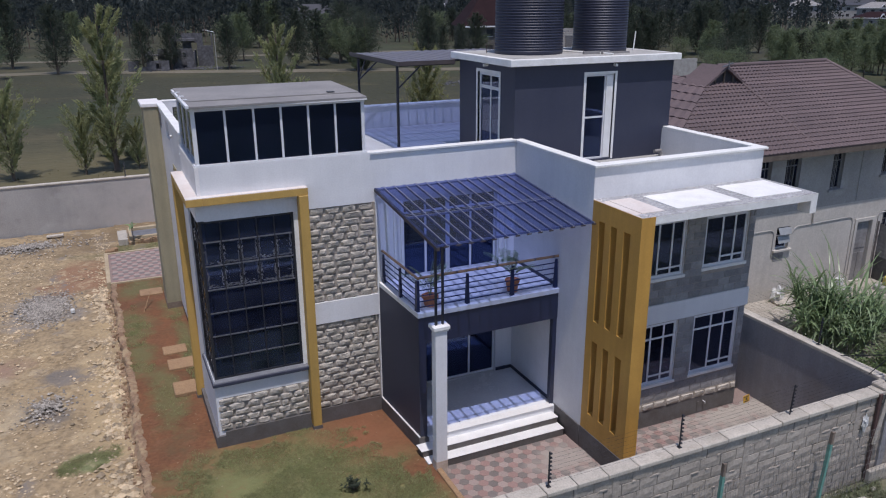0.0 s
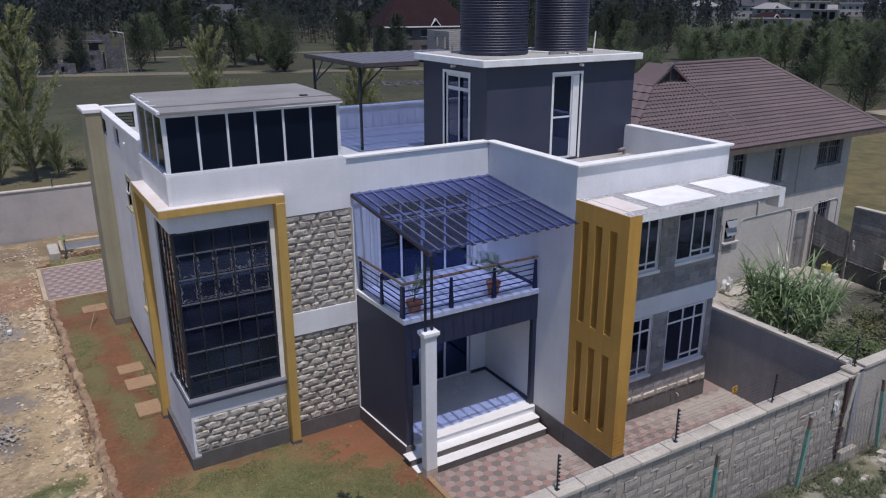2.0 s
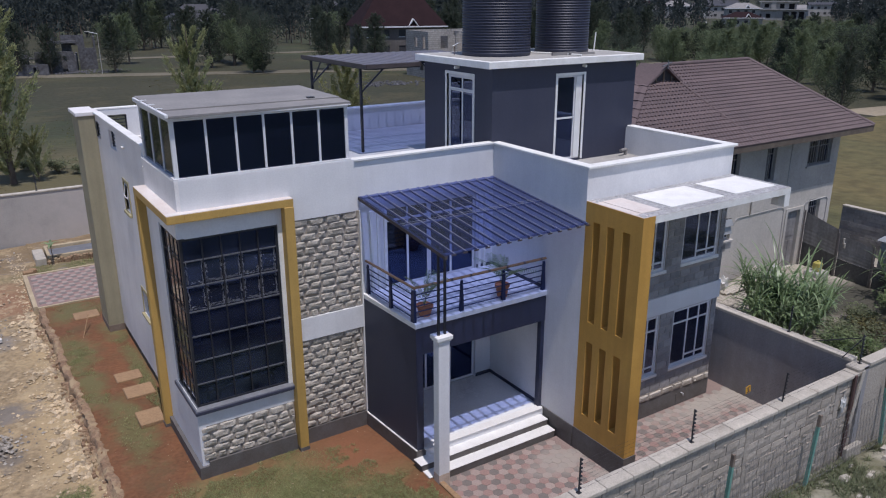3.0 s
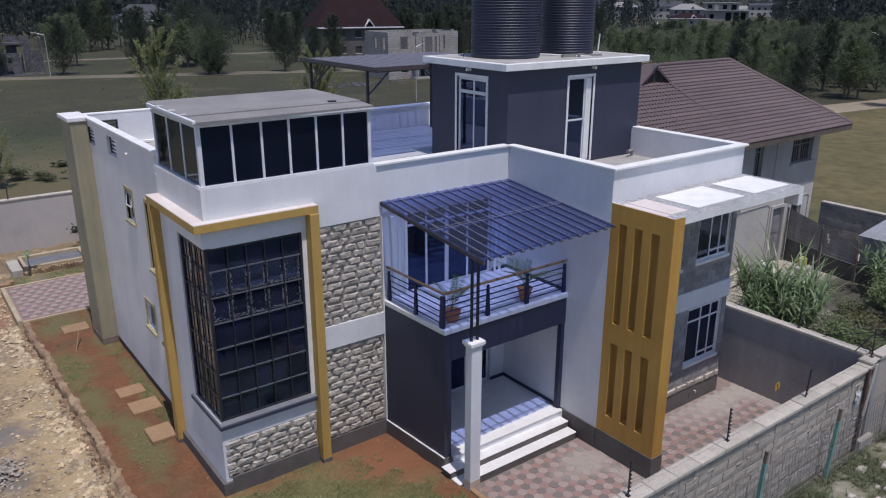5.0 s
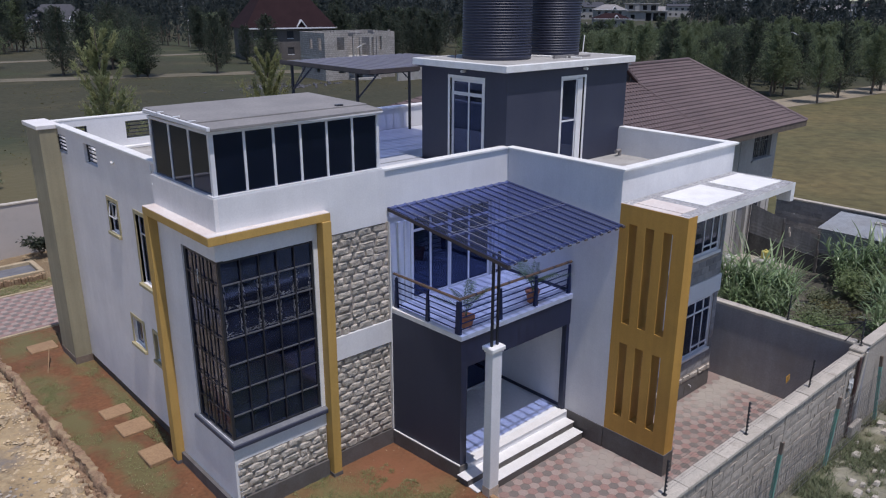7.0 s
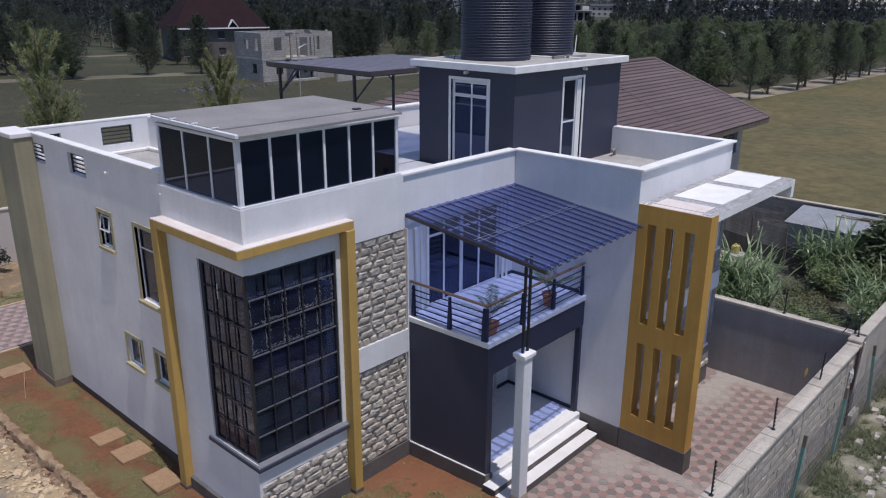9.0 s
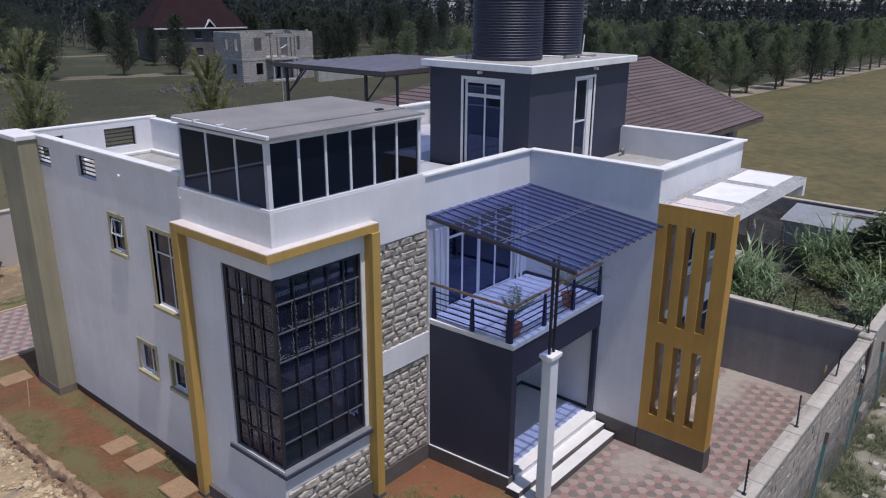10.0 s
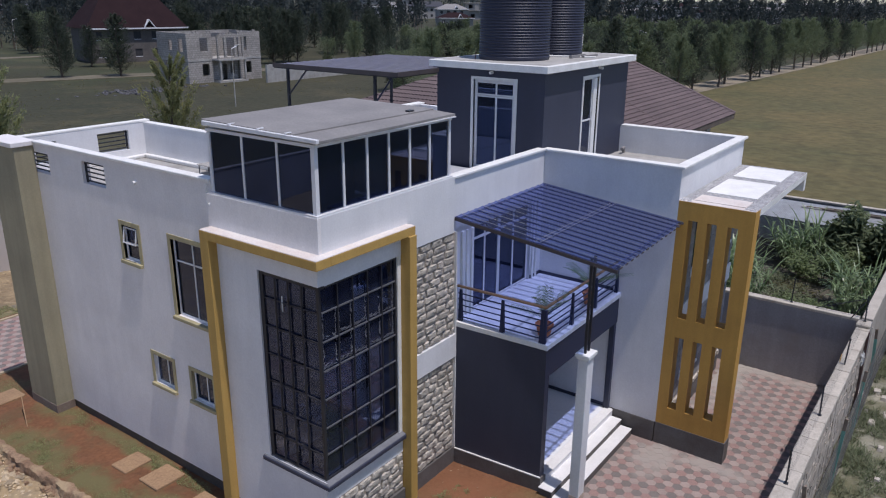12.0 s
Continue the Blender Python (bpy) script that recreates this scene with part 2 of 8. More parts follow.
M = dict(
    white=mat("white_paint", (0.76, 0.76, 0.765), (0.67, 0.67, 0.68), 0.7, scale=0.7, fine=25, bump=0.15, streak=0.035, grain=0.04),
    # copy of the white, with the side wall's warm bounce light in its colour
    sidewhite=mat("warm_white_paint", (0.80, 0.775, 0.762), (0.71, 0.685, 0.675), 0.7, scale=0.9, fine=25, bump=0.15, streak=0.03, grain=0.05),
    coping=mat("coping_paint", (0.82, 0.82, 0.80), (0.70, 0.69, 0.66), 0.65, scale=2, fine=30, grain=0.06),
    navy=mat("dark_slate_paint", (0.036, 0.041, 0.070), (0.047, 0.052, 0.080), 0.55, scale=0.8, fine=30, bump=0.12, streak=0.05, grain=0.06),
    # darker copy of the olive: the pilaster's shade is in the colour
    pilaster=mat("dull_olive_paint", (0.335, 0.305, 0.205), (0.29, 0.265, 0.18), 0.65, scale=0.8, fine=30, bump=0.15, streak=0.14, grain=0.06),
    portal=mat("mustard_paint", (0.52, 0.33, 0.095), (0.46, 0.295, 0.085), 0.6, scale=1.2, fine=30, bump=0.15, streak=0.12, grain=0.06),
    # soil stain, with the shade under the wall's edge added to the colour
    darkplinth=mat("damp_plinth", (0.075, 0.066, 0.060), (0.11, 0.085, 0.066), 0.8, scale=2.2, fine=25, grain=0.18),
    silltop=mat("worn_slate_sill", (0.175, 0.18, 0.195), (0.13, 0.135, 0.15), 0.6, scale=2.5, fine=30, grain=0.12),
    plinth=mat("plinth_grey_paint", (0.13, 0.124, 0.122), (0.10, 0.088, 0.080), 0.7, scale=2.5, fine=30, grain=0.12),
    ochre=mat("ochre_paint", (0.565, 0.315, 0.068), (0.49, 0.27, 0.06), 0.6, scale=1.0, fine=30, bump=0.15, streak=0.10, grain=0.05),
    olive=mat("olive_cream_paint", (0.44, 0.385, 0.225), (0.38, 0.335, 0.20), 0.65, scale=1.0, fine=30, bump=0.15, streak=0.12, grain=0.05),
    concrete=mat("concrete", (0.42, 0.41, 0.39), (0.30, 0.29, 0.27), 0.85, scale=1.5, fine=25, grain=0.15),
    capstone=mat("coping_stone", (0.50, 0.455, 0.39), (0.40, 0.365, 0.31), 0.85, scale=2.0, fine=30, grain=0.14, rand=0.10),
    darkrender=mat("dark_render", (0.29, 0.29, 0.305), (0.33, 0.32, 0.325), 0.85, scale=0.8, fine=30, grain=0.10, streak=0.12),
    greywall=mat("grey_render", (0.41, 0.39, 0.365), (0.32, 0.305, 0.285), 0.85, scale=0.5, fine=18, grain=0.10, streak=0.05),
    wallmortar=mat("boundary_mortar", (0.125, 0.112, 0.10), (0.31, 0.285, 0.25), 0.95, scale=2.0, fine=30, bump=0.6, grain=0.2),
    slateroof=mat("dark_slate_roof", (0.055, 0.056, 0.066), (0.045, 0.046, 0.055), 0.7, scale=0.6, fine=6),
    ruinstone=mat("weathered_ruin_stone", (0.13, 0.13, 0.14), (0.085, 0.083, 0.088), 0.95, scale=0.9, fine=2.5, bump=0.8, dist=0.1, grain=0.3),
    dust=mat("plot_dust", (0.40, 0.365, 0.31), (0.30, 0.27, 0.225), 0.95, scale=0.7, fine=9, bump=0.8, dist=0.05, grain=0.25),
    mortar=mat("mortar", (0.37, 0.33, 0.285), (0.30, 0.265, 0.225), 0.9, scale=3, fine=40, bump=0.5, grain=0.18),
    stone=mat("rock_faced_stone", (0.50, 0.455, 0.39), (0.405, 0.365, 0.31), 0.85, scale=4, fine=30, bump=0.6, dist=0.02, rand=0.16, grain=0.2),
    block=mat("cut_stone_block", (0.23, 0.225, 0.23), (0.32, 0.31, 0.30), 0.9, scale=3, fine=35, bump=0.5, rand=0.18, grain=0.15),
    wallblock=mat("boundary_block", (0.40, 0.358, 0.308), (0.305, 0.272, 0.232), 0.9, scale=1.0, fine=18, bump=0.6, dist=0.015, rand=0.10, grain=0.14),
    tile=mat("porch_tile", (0.79, 0.80, 0.82), (0.73, 0.74, 0.76), 0.25, scale=1.5, fine=20, bump=0.02, grain=0.04),
    terrace=mat("terrace_tile", (0.52, 0.53, 0.56), (0.44, 0.45, 0.47), 0.4, scale=1.5, fine=20, bump=0.05, grain=0.08),
    step=mat("white_step", (0.78, 0.77, 0.75), (0.68, 0.67, 0.65), 0.55, scale=2, fine=30, grain=0.06),
    alu=mat("white_frame", (0.74, 0.745, 0.76), (0.66, 0.665, 0.68), 0.45, scale=3, fine=50, bump=0.03, grain=0.04),
    grille=mat("black_steel", (0.028, 0.030, 0.038), (0.04, 0.042, 0.05), 0.45, 0.3, scale=3, fine=50, bump=0.05),
    rail=mat("navy_steel", (0.018, 0.027, 0.075), (0.026, 0.036, 0.085), 0.4, 0.2, scale=3, fine=50, bump=0.04),
    wood=mat("varnished_wood", (0.33, 0.20, 0.10), (0.22, 0.125, 0.06), 0.45, scale=5, fine=60, grain=0.2),
    tank=mat("black_tank_plastic", (0.022, 0.026, 0.050), (0.038, 0.042, 0.066), 0.5, scale=0.8, fine=20, bump=0.05, grain=0.1),
    felt=mat("grey_roof_sheet", (0.205, 0.197, 0.193), (0.27, 0.258, 0.25), 0.75, scale=0.9, fine=20, grain=0.10),
    rooftile=mat("brown_roof_tile", (0.140, 0.103, 0.102), (0.115, 0.087, 0.088), 0.75, scale=0.6, fine=12, bump=0.3, island=0.12, grain=0.12),
    redroof=mat("maroon_roof", (0.029, 0.016, 0.018), (0.024, 0.014, 0.016), 0.85, scale=0.6, fine=12, spec=0.08),
    redpaver=mat("red_paver", (0.310, 0.200, 0.176), (0.279, 0.184, 0.162), 0.85, scale=1.4, fine=40, grain=0.12, rand=0.06),
    greypaver=mat("dark_paver", (0.164, 0.142, 0.131), (0.194, 0.167, 0.151), 0.85, scale=1.4, fine=40, grain=0.12, rand=0.06),
    palepaver=mat("pale_paver", (0.338, 0.266, 0.236), (0.306, 0.243, 0.216), 0.85, scale=1.4, fine=40, grain=0.12, rand=0.06),
    soil=mat("red_soil", (0.188, 0.080, 0.036), (0.128, 0.060, 0.029), 0.95, scale=0.7, fine=11, bump=0.7, dist=0.03, grain=0.2),
    paverbed=mat("paving_dust", (0.29, 0.215, 0.19), (0.23, 0.17, 0.15), 0.95, scale=1.2, fine=30, grain=0.15),
    fringe=mat("dark_edge_trim", (0.060, 0.050, 0.052), (0.085, 0.07, 0.068), 0.6, scale=2, fine=30),
    rubble=mat("rubble_ground", (0.345, 0.255, 0.145), (0.265, 0.20, 0.122), 0.95, scale=0.7, fine=7, bump=1.0, dist=0.08, grain=0.30),
    rock=mat("loose_rock", (0.50, 0.39, 0.25), (0.38, 0.305, 0.21), 0.9, scale=2, fine=25, island=0.42, grain=0.15),
    gravel=mat("grey_ballast", (0.35, 0.32, 0.28), (0.25, 0.225, 0.195), 0.9, scale=2, fine=25, island=0.45, grain=0.15),
    slabgravel=mat("slab_ballast", (0.40, 0.40, 0.41), (0.31, 0.31, 0.32), 0.9, scale=2, fine=25, island=0.28, grain=0.1),
    field=mat("field_grass", (0.049, 0.046, 0.023), (0.036, 0.038, 0.020), 0.95, scale=0.035, fine=1.6, bump=0.8, dist=0.1, grain=0.28),
    dryfield=mat("dry_field", (0.135, 0.106, 0.042), (0.086, 0.083, 0.035), 0.95, scale=0.06, fine=1.2, bump=0.8, dist=0.1, grain=0.25),
    track=mat("dusty_track", (0.17, 0.15, 0.108), (0.11, 0.10, 0.066), 0.95, scale=0.12, fine=2, grain=0.2),
    murram=mat("murram_road", (0.31, 0.26, 0.185), (0.22, 0.185, 0.13), 0.95, scale=0.2, fine=3, grain=0.15),
    grass=mat("grass_blades", (0.21, 0.235, 0.098), (0.26, 0.25, 0.12), 0.8, scale=1.5, fine=6, bump=0, island=0.25),
    reed=mat("long_grass", (0.17, 0.25, 0.115), (0.24, 0.31, 0.17), 0.36, scale=1.2, fine=5, bump=0, island=0.4),
    bush=mat("bush_leaves", (0.125, 0.180, 0.072), (0.17, 0.21, 0.095), 0.6, scale=1.2, fine=5, bump=0, island=0.35),
    leaf=mat("tree_leaves", (0.070, 0.086, 0.066), (0.084, 0.101, 0.074), 0.75, scale=0.5, fine=3, bump=0, island=0.16, spec=0.03),
    oliveleaf=mat("olive_tree_leaves", (0.288, 0.318, 0.162), (0.348, 0.348, 0.174), 0.75, scale=0.5, fine=3, bump=0, island=0.16, spec=0.03),
    # leaf colour paled to grey: distance haze put into the far woods
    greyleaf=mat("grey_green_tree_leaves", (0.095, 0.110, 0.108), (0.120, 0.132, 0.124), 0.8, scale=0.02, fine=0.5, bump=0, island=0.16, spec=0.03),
    yellowleaf=mat("yellowing_tree_leaves", (0.25, 0.27, 0.13), (0.29, 0.28, 0.13), 0.75, scale=0.5, fine=3, bump=0, island=0.16, spec=0.03),
    smear=mat("dried_paint_smear", (0.25, 0.255, 0.28), (0.15, 0.155, 0.18), 0.8, scale=6, fine=30, bump=0.0),
    greenleaf=mat("green_tree_leaves", (0.163, 0.201, 0.120), (0.195, 0.231, 0.130), 0.75, scale=0.5, fine=3, bump=0, island=0.16, spec=0.03),
    # blue-grey haze is mixed into this leaf colour as well
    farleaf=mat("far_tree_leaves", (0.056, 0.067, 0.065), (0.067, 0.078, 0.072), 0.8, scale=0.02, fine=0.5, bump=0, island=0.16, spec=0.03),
    bark=mat("bark", (0.15, 0.12, 0.095), (0.10, 0.08, 0.065), 0.9, scale=3, fine=20, bump=0.6),
    iron=mat("galvanised_sheet", (0.40, 0.42, 0.44), (0.33, 0.335, 0.33), 0.5, 0.35, scale=0.9, fine=12, grain=0.1, streak=0.15),
    oldiron=mat("weathered_sheet", (0.33, 0.325, 0.32), (0.23, 0.22, 0.215), 0.75, 0.1, scale=0.9, fine=12, grain=0.15, streak=0.25),
    terracotta=mat("terracotta", (0.50, 0.20, 0.10), (0.42, 0.17, 0.09), 0.75, scale=6, fine=40),
    greenpaint=mat("green_post_paint", (0.17, 0.37, 0.31), (0.13, 0.29, 0.245), 0.5, scale=4, fine=40),
    rust=mat("primer_brown", (0.10, 0.055, 0.05), (0.08, 0.05, 0.045), 0.7, scale=4, fine=40),
    yellow=mat("yellow_plastic", (0.62, 0.33, 0.035), (0.55, 0.29, 0.03), 0.5, scale=4, fine=40),
    stained=mat("soil_stained_plinth", (0.24, 0.195, 0.16), (0.16, 0.115, 0.085), 0.85, scale=1.8, fine=25, grain=0.15),
    ledge=mat("dusty_ledge", (0.62, 0.545, 0.50), (0.70, 0.66, 0.63), 0.8, scale=1.5, fine=25, grain=0.08),
    palewall=mat("pale_render", (0.54, 0.505, 0.455), (0.46, 0.43, 0.385), 0.85, scale=0.6, fine=18, grain=0.10, streak=0.08),
    dullyellow=mat("faded_yellow_plastic", (0.52, 0.46, 0.13), (0.45, 0.40, 0.12), 0.5, scale=4, fine=40),
    cloth=mat("white_sack", (0.68, 0.68, 0.66), (0.55, 0.55, 0.53), 0.8, scale=4, fine=20, bump=0.6, dist=0.03),
    # lighter grey steel; on the bay's front bars it carries their glint
    steelbar=mat("worn_steel_bar", (0.17, 0.175, 0.19), (0.12, 0.125, 0.14), 0.4, 0.3, scale=6, fine=40, bump=0.05),
    verge=mat("verge_ground", (0.34, 0.32, 0.26), (0.22, 0.21, 0.155), 0.95, scale=0.6, fine=8, bump=0.8, dist=0.05, grain=0.3),
    rib=mat("pale_rib", (0.25, 0.27, 0.34), (0.20, 0.22, 0.29), 0.5, scale=4, fine=40, bump=0.02),
    bank=mat("earth_bank", (0.285, 0.19, 0.12), (0.21, 0.13, 0.08), 0.95, scale=1.6, fine=18, bump=0.9, dist=0.03, grain=0.25),
    dimwall=mat("dim_render", (0.137, 0.122, 0.115), (0.101, 0.094, 0.088), 0.85, scale=0.4, fine=4),
    weed=mat("grey_green_weeds", (0.135, 0.165, 0.088), (0.19, 0.20, 0.12), 0.8, scale=0.9, fine=6, bump=0, island=0.35),
    blackiron=mat("blackened_sheet", (0.085, 0.085, 0.084), (0.13, 0.128, 0.124), 0.8, 0.1, scale=1.4, fine=12, grain=0.2, streak=0.2),
    splash=mat("soil_splashed_paint", (0.58, 0.50, 0.43), (0.44, 0.34, 0.26), 0.8, scale=3.0, fine=30, grain=0.12),
    palekerb=mat("tan_kerb", (0.46, 0.375, 0.25), (0.36, 0.28, 0.18), 0.9, scale=1.6, fine=25, grain=0.15),
    drygrass=mat("dry_tussock", (0.17, 0.145, 0.068), (0.125, 0.118, 0.052), 0.9, scale=0.1, fine=2, bump=0, island=0.35),
    # near-black: the darkness of unlit rooms is put into this colour
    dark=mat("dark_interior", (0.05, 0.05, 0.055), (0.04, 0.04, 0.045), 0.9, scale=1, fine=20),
    redoxide=mat("sandstone_slab", (0.34, 0.22, 0.12), (0.28, 0.175, 0.10), 0.9, scale=2.5, fine=20, grain=0.2, rand=0.08),
)
patchy(M["soil"], (0.120, 0.080, 0.038), 0.75, 0.50, 0.70)
LAWN = ((2.8, 15.1, 2.6, 2.5), (0.25, 26.6, 0.5, 1.8), (0.25, 24.1, 0.45, 1.2), (0.6, 30.7, 1.0, 0.8), (0.75, 21.3, 0.45, 1.9), (1.6, 28.0, 0.4, 0.8), (1.7, 24.6, 0.25, 2.4), (4.5, 12.8, 1.9, 1.9))
for k, q in enumerate(LAWN):
    patch_at(M["soil"], (0.172, 0.184, 0.074) if k in (0, 7) else (0.135, 0.118, 0.050), *q, 0.9 if k in (0, 7) else 2.0, 1.5)
patch_at(M["soil"], (0.215, 0.092, 0.045), 5.3, 17.0, 1.0, 1.1, 1.0, 1.6)
for col_, q in (((0.17, 0.145, 0.118), (-2.4, 22.2, 0.75, 0.9)), ((0.17, 0.145, 0.12), (-0.9, 25.4, 0.4, 0.4)), ((0.17, 0.15, 0.13), (-2.1, 24.5, 0.55, 0.5)), ((0.25, 0.225, 0.195), (-2.8, 30.6, 1.2, 2.0)), ((0.095, 0.088, 0.08), (-3.9, 39.2, 1.9, 1.0)),
                ((0.26, 0.145, 0.085), (-1.3, 33.6, 1.6, 2.0)), ((0.20, 0.145, 0.085), (1.5, 39.5, 5.0, 3.0)), ((0.30, 0.20, 0.14), (-4.2, 25.5, 1.0, 0.8)), ((0.40, 0.30, 0.17), (-0.9, 22.5, 0.6, 5.0)), ((0.38, 0.305, 0.20), (-4.8, 21.5, 1.6, 4.0))):
    patch_at(M["rubble"], col_, *q)
patchy(M["soil"], (0.22, 0.100, 0.054), 2.3, 0.55, 0.75)
patch_at(M["rubble"], (0.165, 0.150, 0.072), 2.4, 36.7, 3.6, 0.9, 0.9, 1.2)
patch_at(M["rubble"], (0.17, 0.19, 0.085), -1.35, 18.95, 0.66, 0.5, 1.0, 0.6)
patchy(M["rubble"], (0.21, 0.18, 0.15), 0.55, 0.57, 0.66)
patchy(M["rubble"], (0.46, 0.36, 0.22), 1.3, 0.54, 0.70)
patchy(M["field"], (0.042, 0.052, 0.023), 0.02, 0.5, 0.6)
patchy(M["field"], (0.092, 0.078, 0.040), 0.09, 0.52, 0.72)
patch_at(M["field"], (0.114, 0.099, 0.050), 0.0, 56.0, 40.0, 14.0, 0.6, 1.6)
# dark patches: undergrowth, and the clumps' shade put into the soil colour
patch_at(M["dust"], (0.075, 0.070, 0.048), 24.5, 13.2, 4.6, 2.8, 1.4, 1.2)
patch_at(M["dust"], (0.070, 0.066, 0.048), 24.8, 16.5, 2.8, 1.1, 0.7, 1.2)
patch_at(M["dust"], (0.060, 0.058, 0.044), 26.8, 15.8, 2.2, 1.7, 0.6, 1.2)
patchy(M["greywall"], (0.25, 0.235, 0.22), 0.42, 0.56, 0.72)
patchy(M["greywall"], (0.47, 0.455, 0.43), 0.9, 0.56, 0.75)
patch_at(M["greywall"], (0.50, 0.455, 0.42), 6.0, 41.5, 6.0, 6.0, 0.8, 1.5)
patchy(M["bank"], (0.37, 0.275, 0.165), 1.7, 0.47, 0.62)
patchy(M["verge"], (0.13, 0.125, 0.07), 0.5, 0.46, 0.60)
patchy(M["palewall"], (0.40, 0.37, 0.33), 0.8, 0.52, 0.75)
patchy(M["capstone"], (0.33, 0.29, 0.24), 2.6, 0.54, 0.72)
patchy(M["darkrender"], (0.245, 0.23, 0.22), 0.55, 0.50, 0.70)
for k in ("leaf", "greyleaf", "drygrass", "yellowleaf", "greenleaf", "oliveleaf", "farleaf", "reed", "bush", "grass", "weed"):
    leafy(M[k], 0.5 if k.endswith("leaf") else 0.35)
for k in ("redpaver", "greypaver", "palepaver"):
    patchy(M[k], (0.262, 0.228, 0.198), 0.8, 0.52, 0.92)
    for q in ((16.2, 12.6, 0.30, 2.0), (9.7, 14.1, 0.7, 0.5), (10.1, 12.9, 0.25, 1.0)):
        patch_at(M[k], (0.34, 0.30, 0.265), *q, 1.8, 1.8)
    patch_at(M[k], (0.37, 0.335, 0.29), 15.0, 13.95, 1.9, 0.55, 1.6, 1.8)
GLASS = glass_mat("tinted_glass", (0.046, 0.057, 0.108), 0.83)
DARKGLASS = glass_mat("lantern_glass", (0.020, 0.028, 0.062), 0.80)
BAYGLASS = glass_mat("clear_dark_glass", (0.12, 0.15, 0.28), 0.90)
SHEET = sheet_mat("tinted_roofing", (0.42, 0.52, 1.0), (0.056, 0.066, 0.088), 0.29, 0.39, 0.32, 0.12)
GREYSHEET = sheet_mat("grey_tinted_roofing", (0.42, 0.50, 0.95), (0.27, 0.268, 0.285), 0.42, 0.60, 0.6)


# ---- builders ----
def thing(name, label, category, group="", kind="", at=(0, 0, 0)):
    ob = new(name)
    ob.empty_display_size = 0.2
    ob.matrix_basis = Matrix.Translation(at)
    return tagged(ob, label, category, group, kind)


def hang(ob, parent):
    ob.parent = parent
    if parent.parent is None:
        ob.matrix_parent_inverse = parent.matrix_basis.inverted()
    return ob


def mesh_of(name, bm, material, smooth=None):
    me = bpy.data.meshes.new(name)
    if bm.faces:
        bmesh.ops.recalc_face_normals(bm, faces=bm.faces[:])
    bm.to_mesh(me)
    bm.free()
    me.materials.append(material)
    if smooth:
        me.shade_smooth()
        me.set_sharp_from_angle(angle=radians(smooth))
    return me


def part(name, bm, material, parent, label="", smooth=None):
    ob = new(name, mesh_of(name, bm, material, smooth))
    hang(ob, parent)
    return tagged(ob, label)


def single(name, bm, material, label, category, group="", kind="", smooth=None):
    return tagged(new(name, mesh_of(name, bm, material, smooth)), label, category, group, kind)


def box(bm, x0, x1, y0, y1, z0, z1):
    v = [bm.verts.new(p) for p in ((x0, y0, z0), (x1, y0, z0), (x1, y1, z0), (x0, y1, z0), (x0, y0, z1), (x1, y0, z1), (x1, y1, z1), (x0, y1, z1))]
    for f in ((0, 3, 2, 1), (4, 5, 6, 7), (0, 1, 5, 4), (1, 2, 6, 5), (2, 3, 7, 6), (3, 0, 4, 7)):
        bm.faces.new([v[i] for i in f])
    return v


def bevel(bm, w, seg=1):
    bmesh.ops.bevel(bm, geom=bm.edges[:], offset=w, segments=seg, affect="EDGES", profile=0.5)
    return bm


def boxes(*bs, w=0.0):
    bm = bmesh.new()
    for b in bs:
        box(bm, *b)
    return bevel(bm, w) if w else bm


def prism(pts, z0, z1, w=0.0):
    """An upright block over a plan outline; z0 and z1 may be given corner by corner."""
    bm = bmesh.new()
    n = len(pts)
    lo = [bm.verts.new((*p, z0[i] if isinstance(z0, tuple) else z0)) for i, p in enumerate(pts)]
    hi = [bm.verts.new((*p, z1[i] if isinstance(z1, tuple) else z1)) for i, p in enumerate(pts)]
    bm.faces.new(lo[::-1])
    bm.faces.new(hi)
    for i in range(n):
        bm.faces.new((lo[i], lo[(i + 1) % n], hi[(i + 1) % n], hi[i]))
    return bevel(bm, w) if w else bm


def tube(bm, a, b, r0, r1=None, n=8):
    a, b = Vector(a), Vector(b)
    r1 = r0 if r1 is None else r1
    q = (b - a).to_track_quat("Z", "Y")
    rings = []
    for p, r in ((a, r0), (b, r1)):
        rings.append([bm.verts.new(p + q @ Vector((r * math.cos(2 * math.pi * i / n), r * math.sin(2 * math.pi * i / n), 0))) for i in range(n)])
    for i in range(n):
        bm.faces.new((rings[0][i], rings[0][(i + 1) % n], rings[1][(i + 1) % n], rings[1][i]))
    bm.faces.new(rings[0][::-1])
    bm.faces.new(rings[1])
    return bm


def lathe(bm, profile, n=24, at=(0, 0, 0)):
    rings = [[bm.verts.new((at[0] + r * math.cos(2 * math.pi * i / n), at[1] + r * math.sin(2 * math.pi * i / n), at[2] + z)) for i in range(n)] for r, z in profile]
    for p, q in zip(rings, rings[1:]):
        for i in range(n):
            bm.faces.new((p[i], p[(i + 1) % n], q[(i + 1) % n], q[i]))
    bm.faces.new(rings[0][::-1])
    bm.faces.new(rings[-1])
    return bm


def uvw(axis, u, d, v):
    return (u, d, v) if axis == "y" else (d, u, v)


def ubox(bm, axis, u0, u1, d0, d1, v0, v1):
    if axis == "y":
        return box(bm, u0, u1, d0, d1, v0, v1)
    return box(bm, d0, d1, u0, u1, v0, v1)


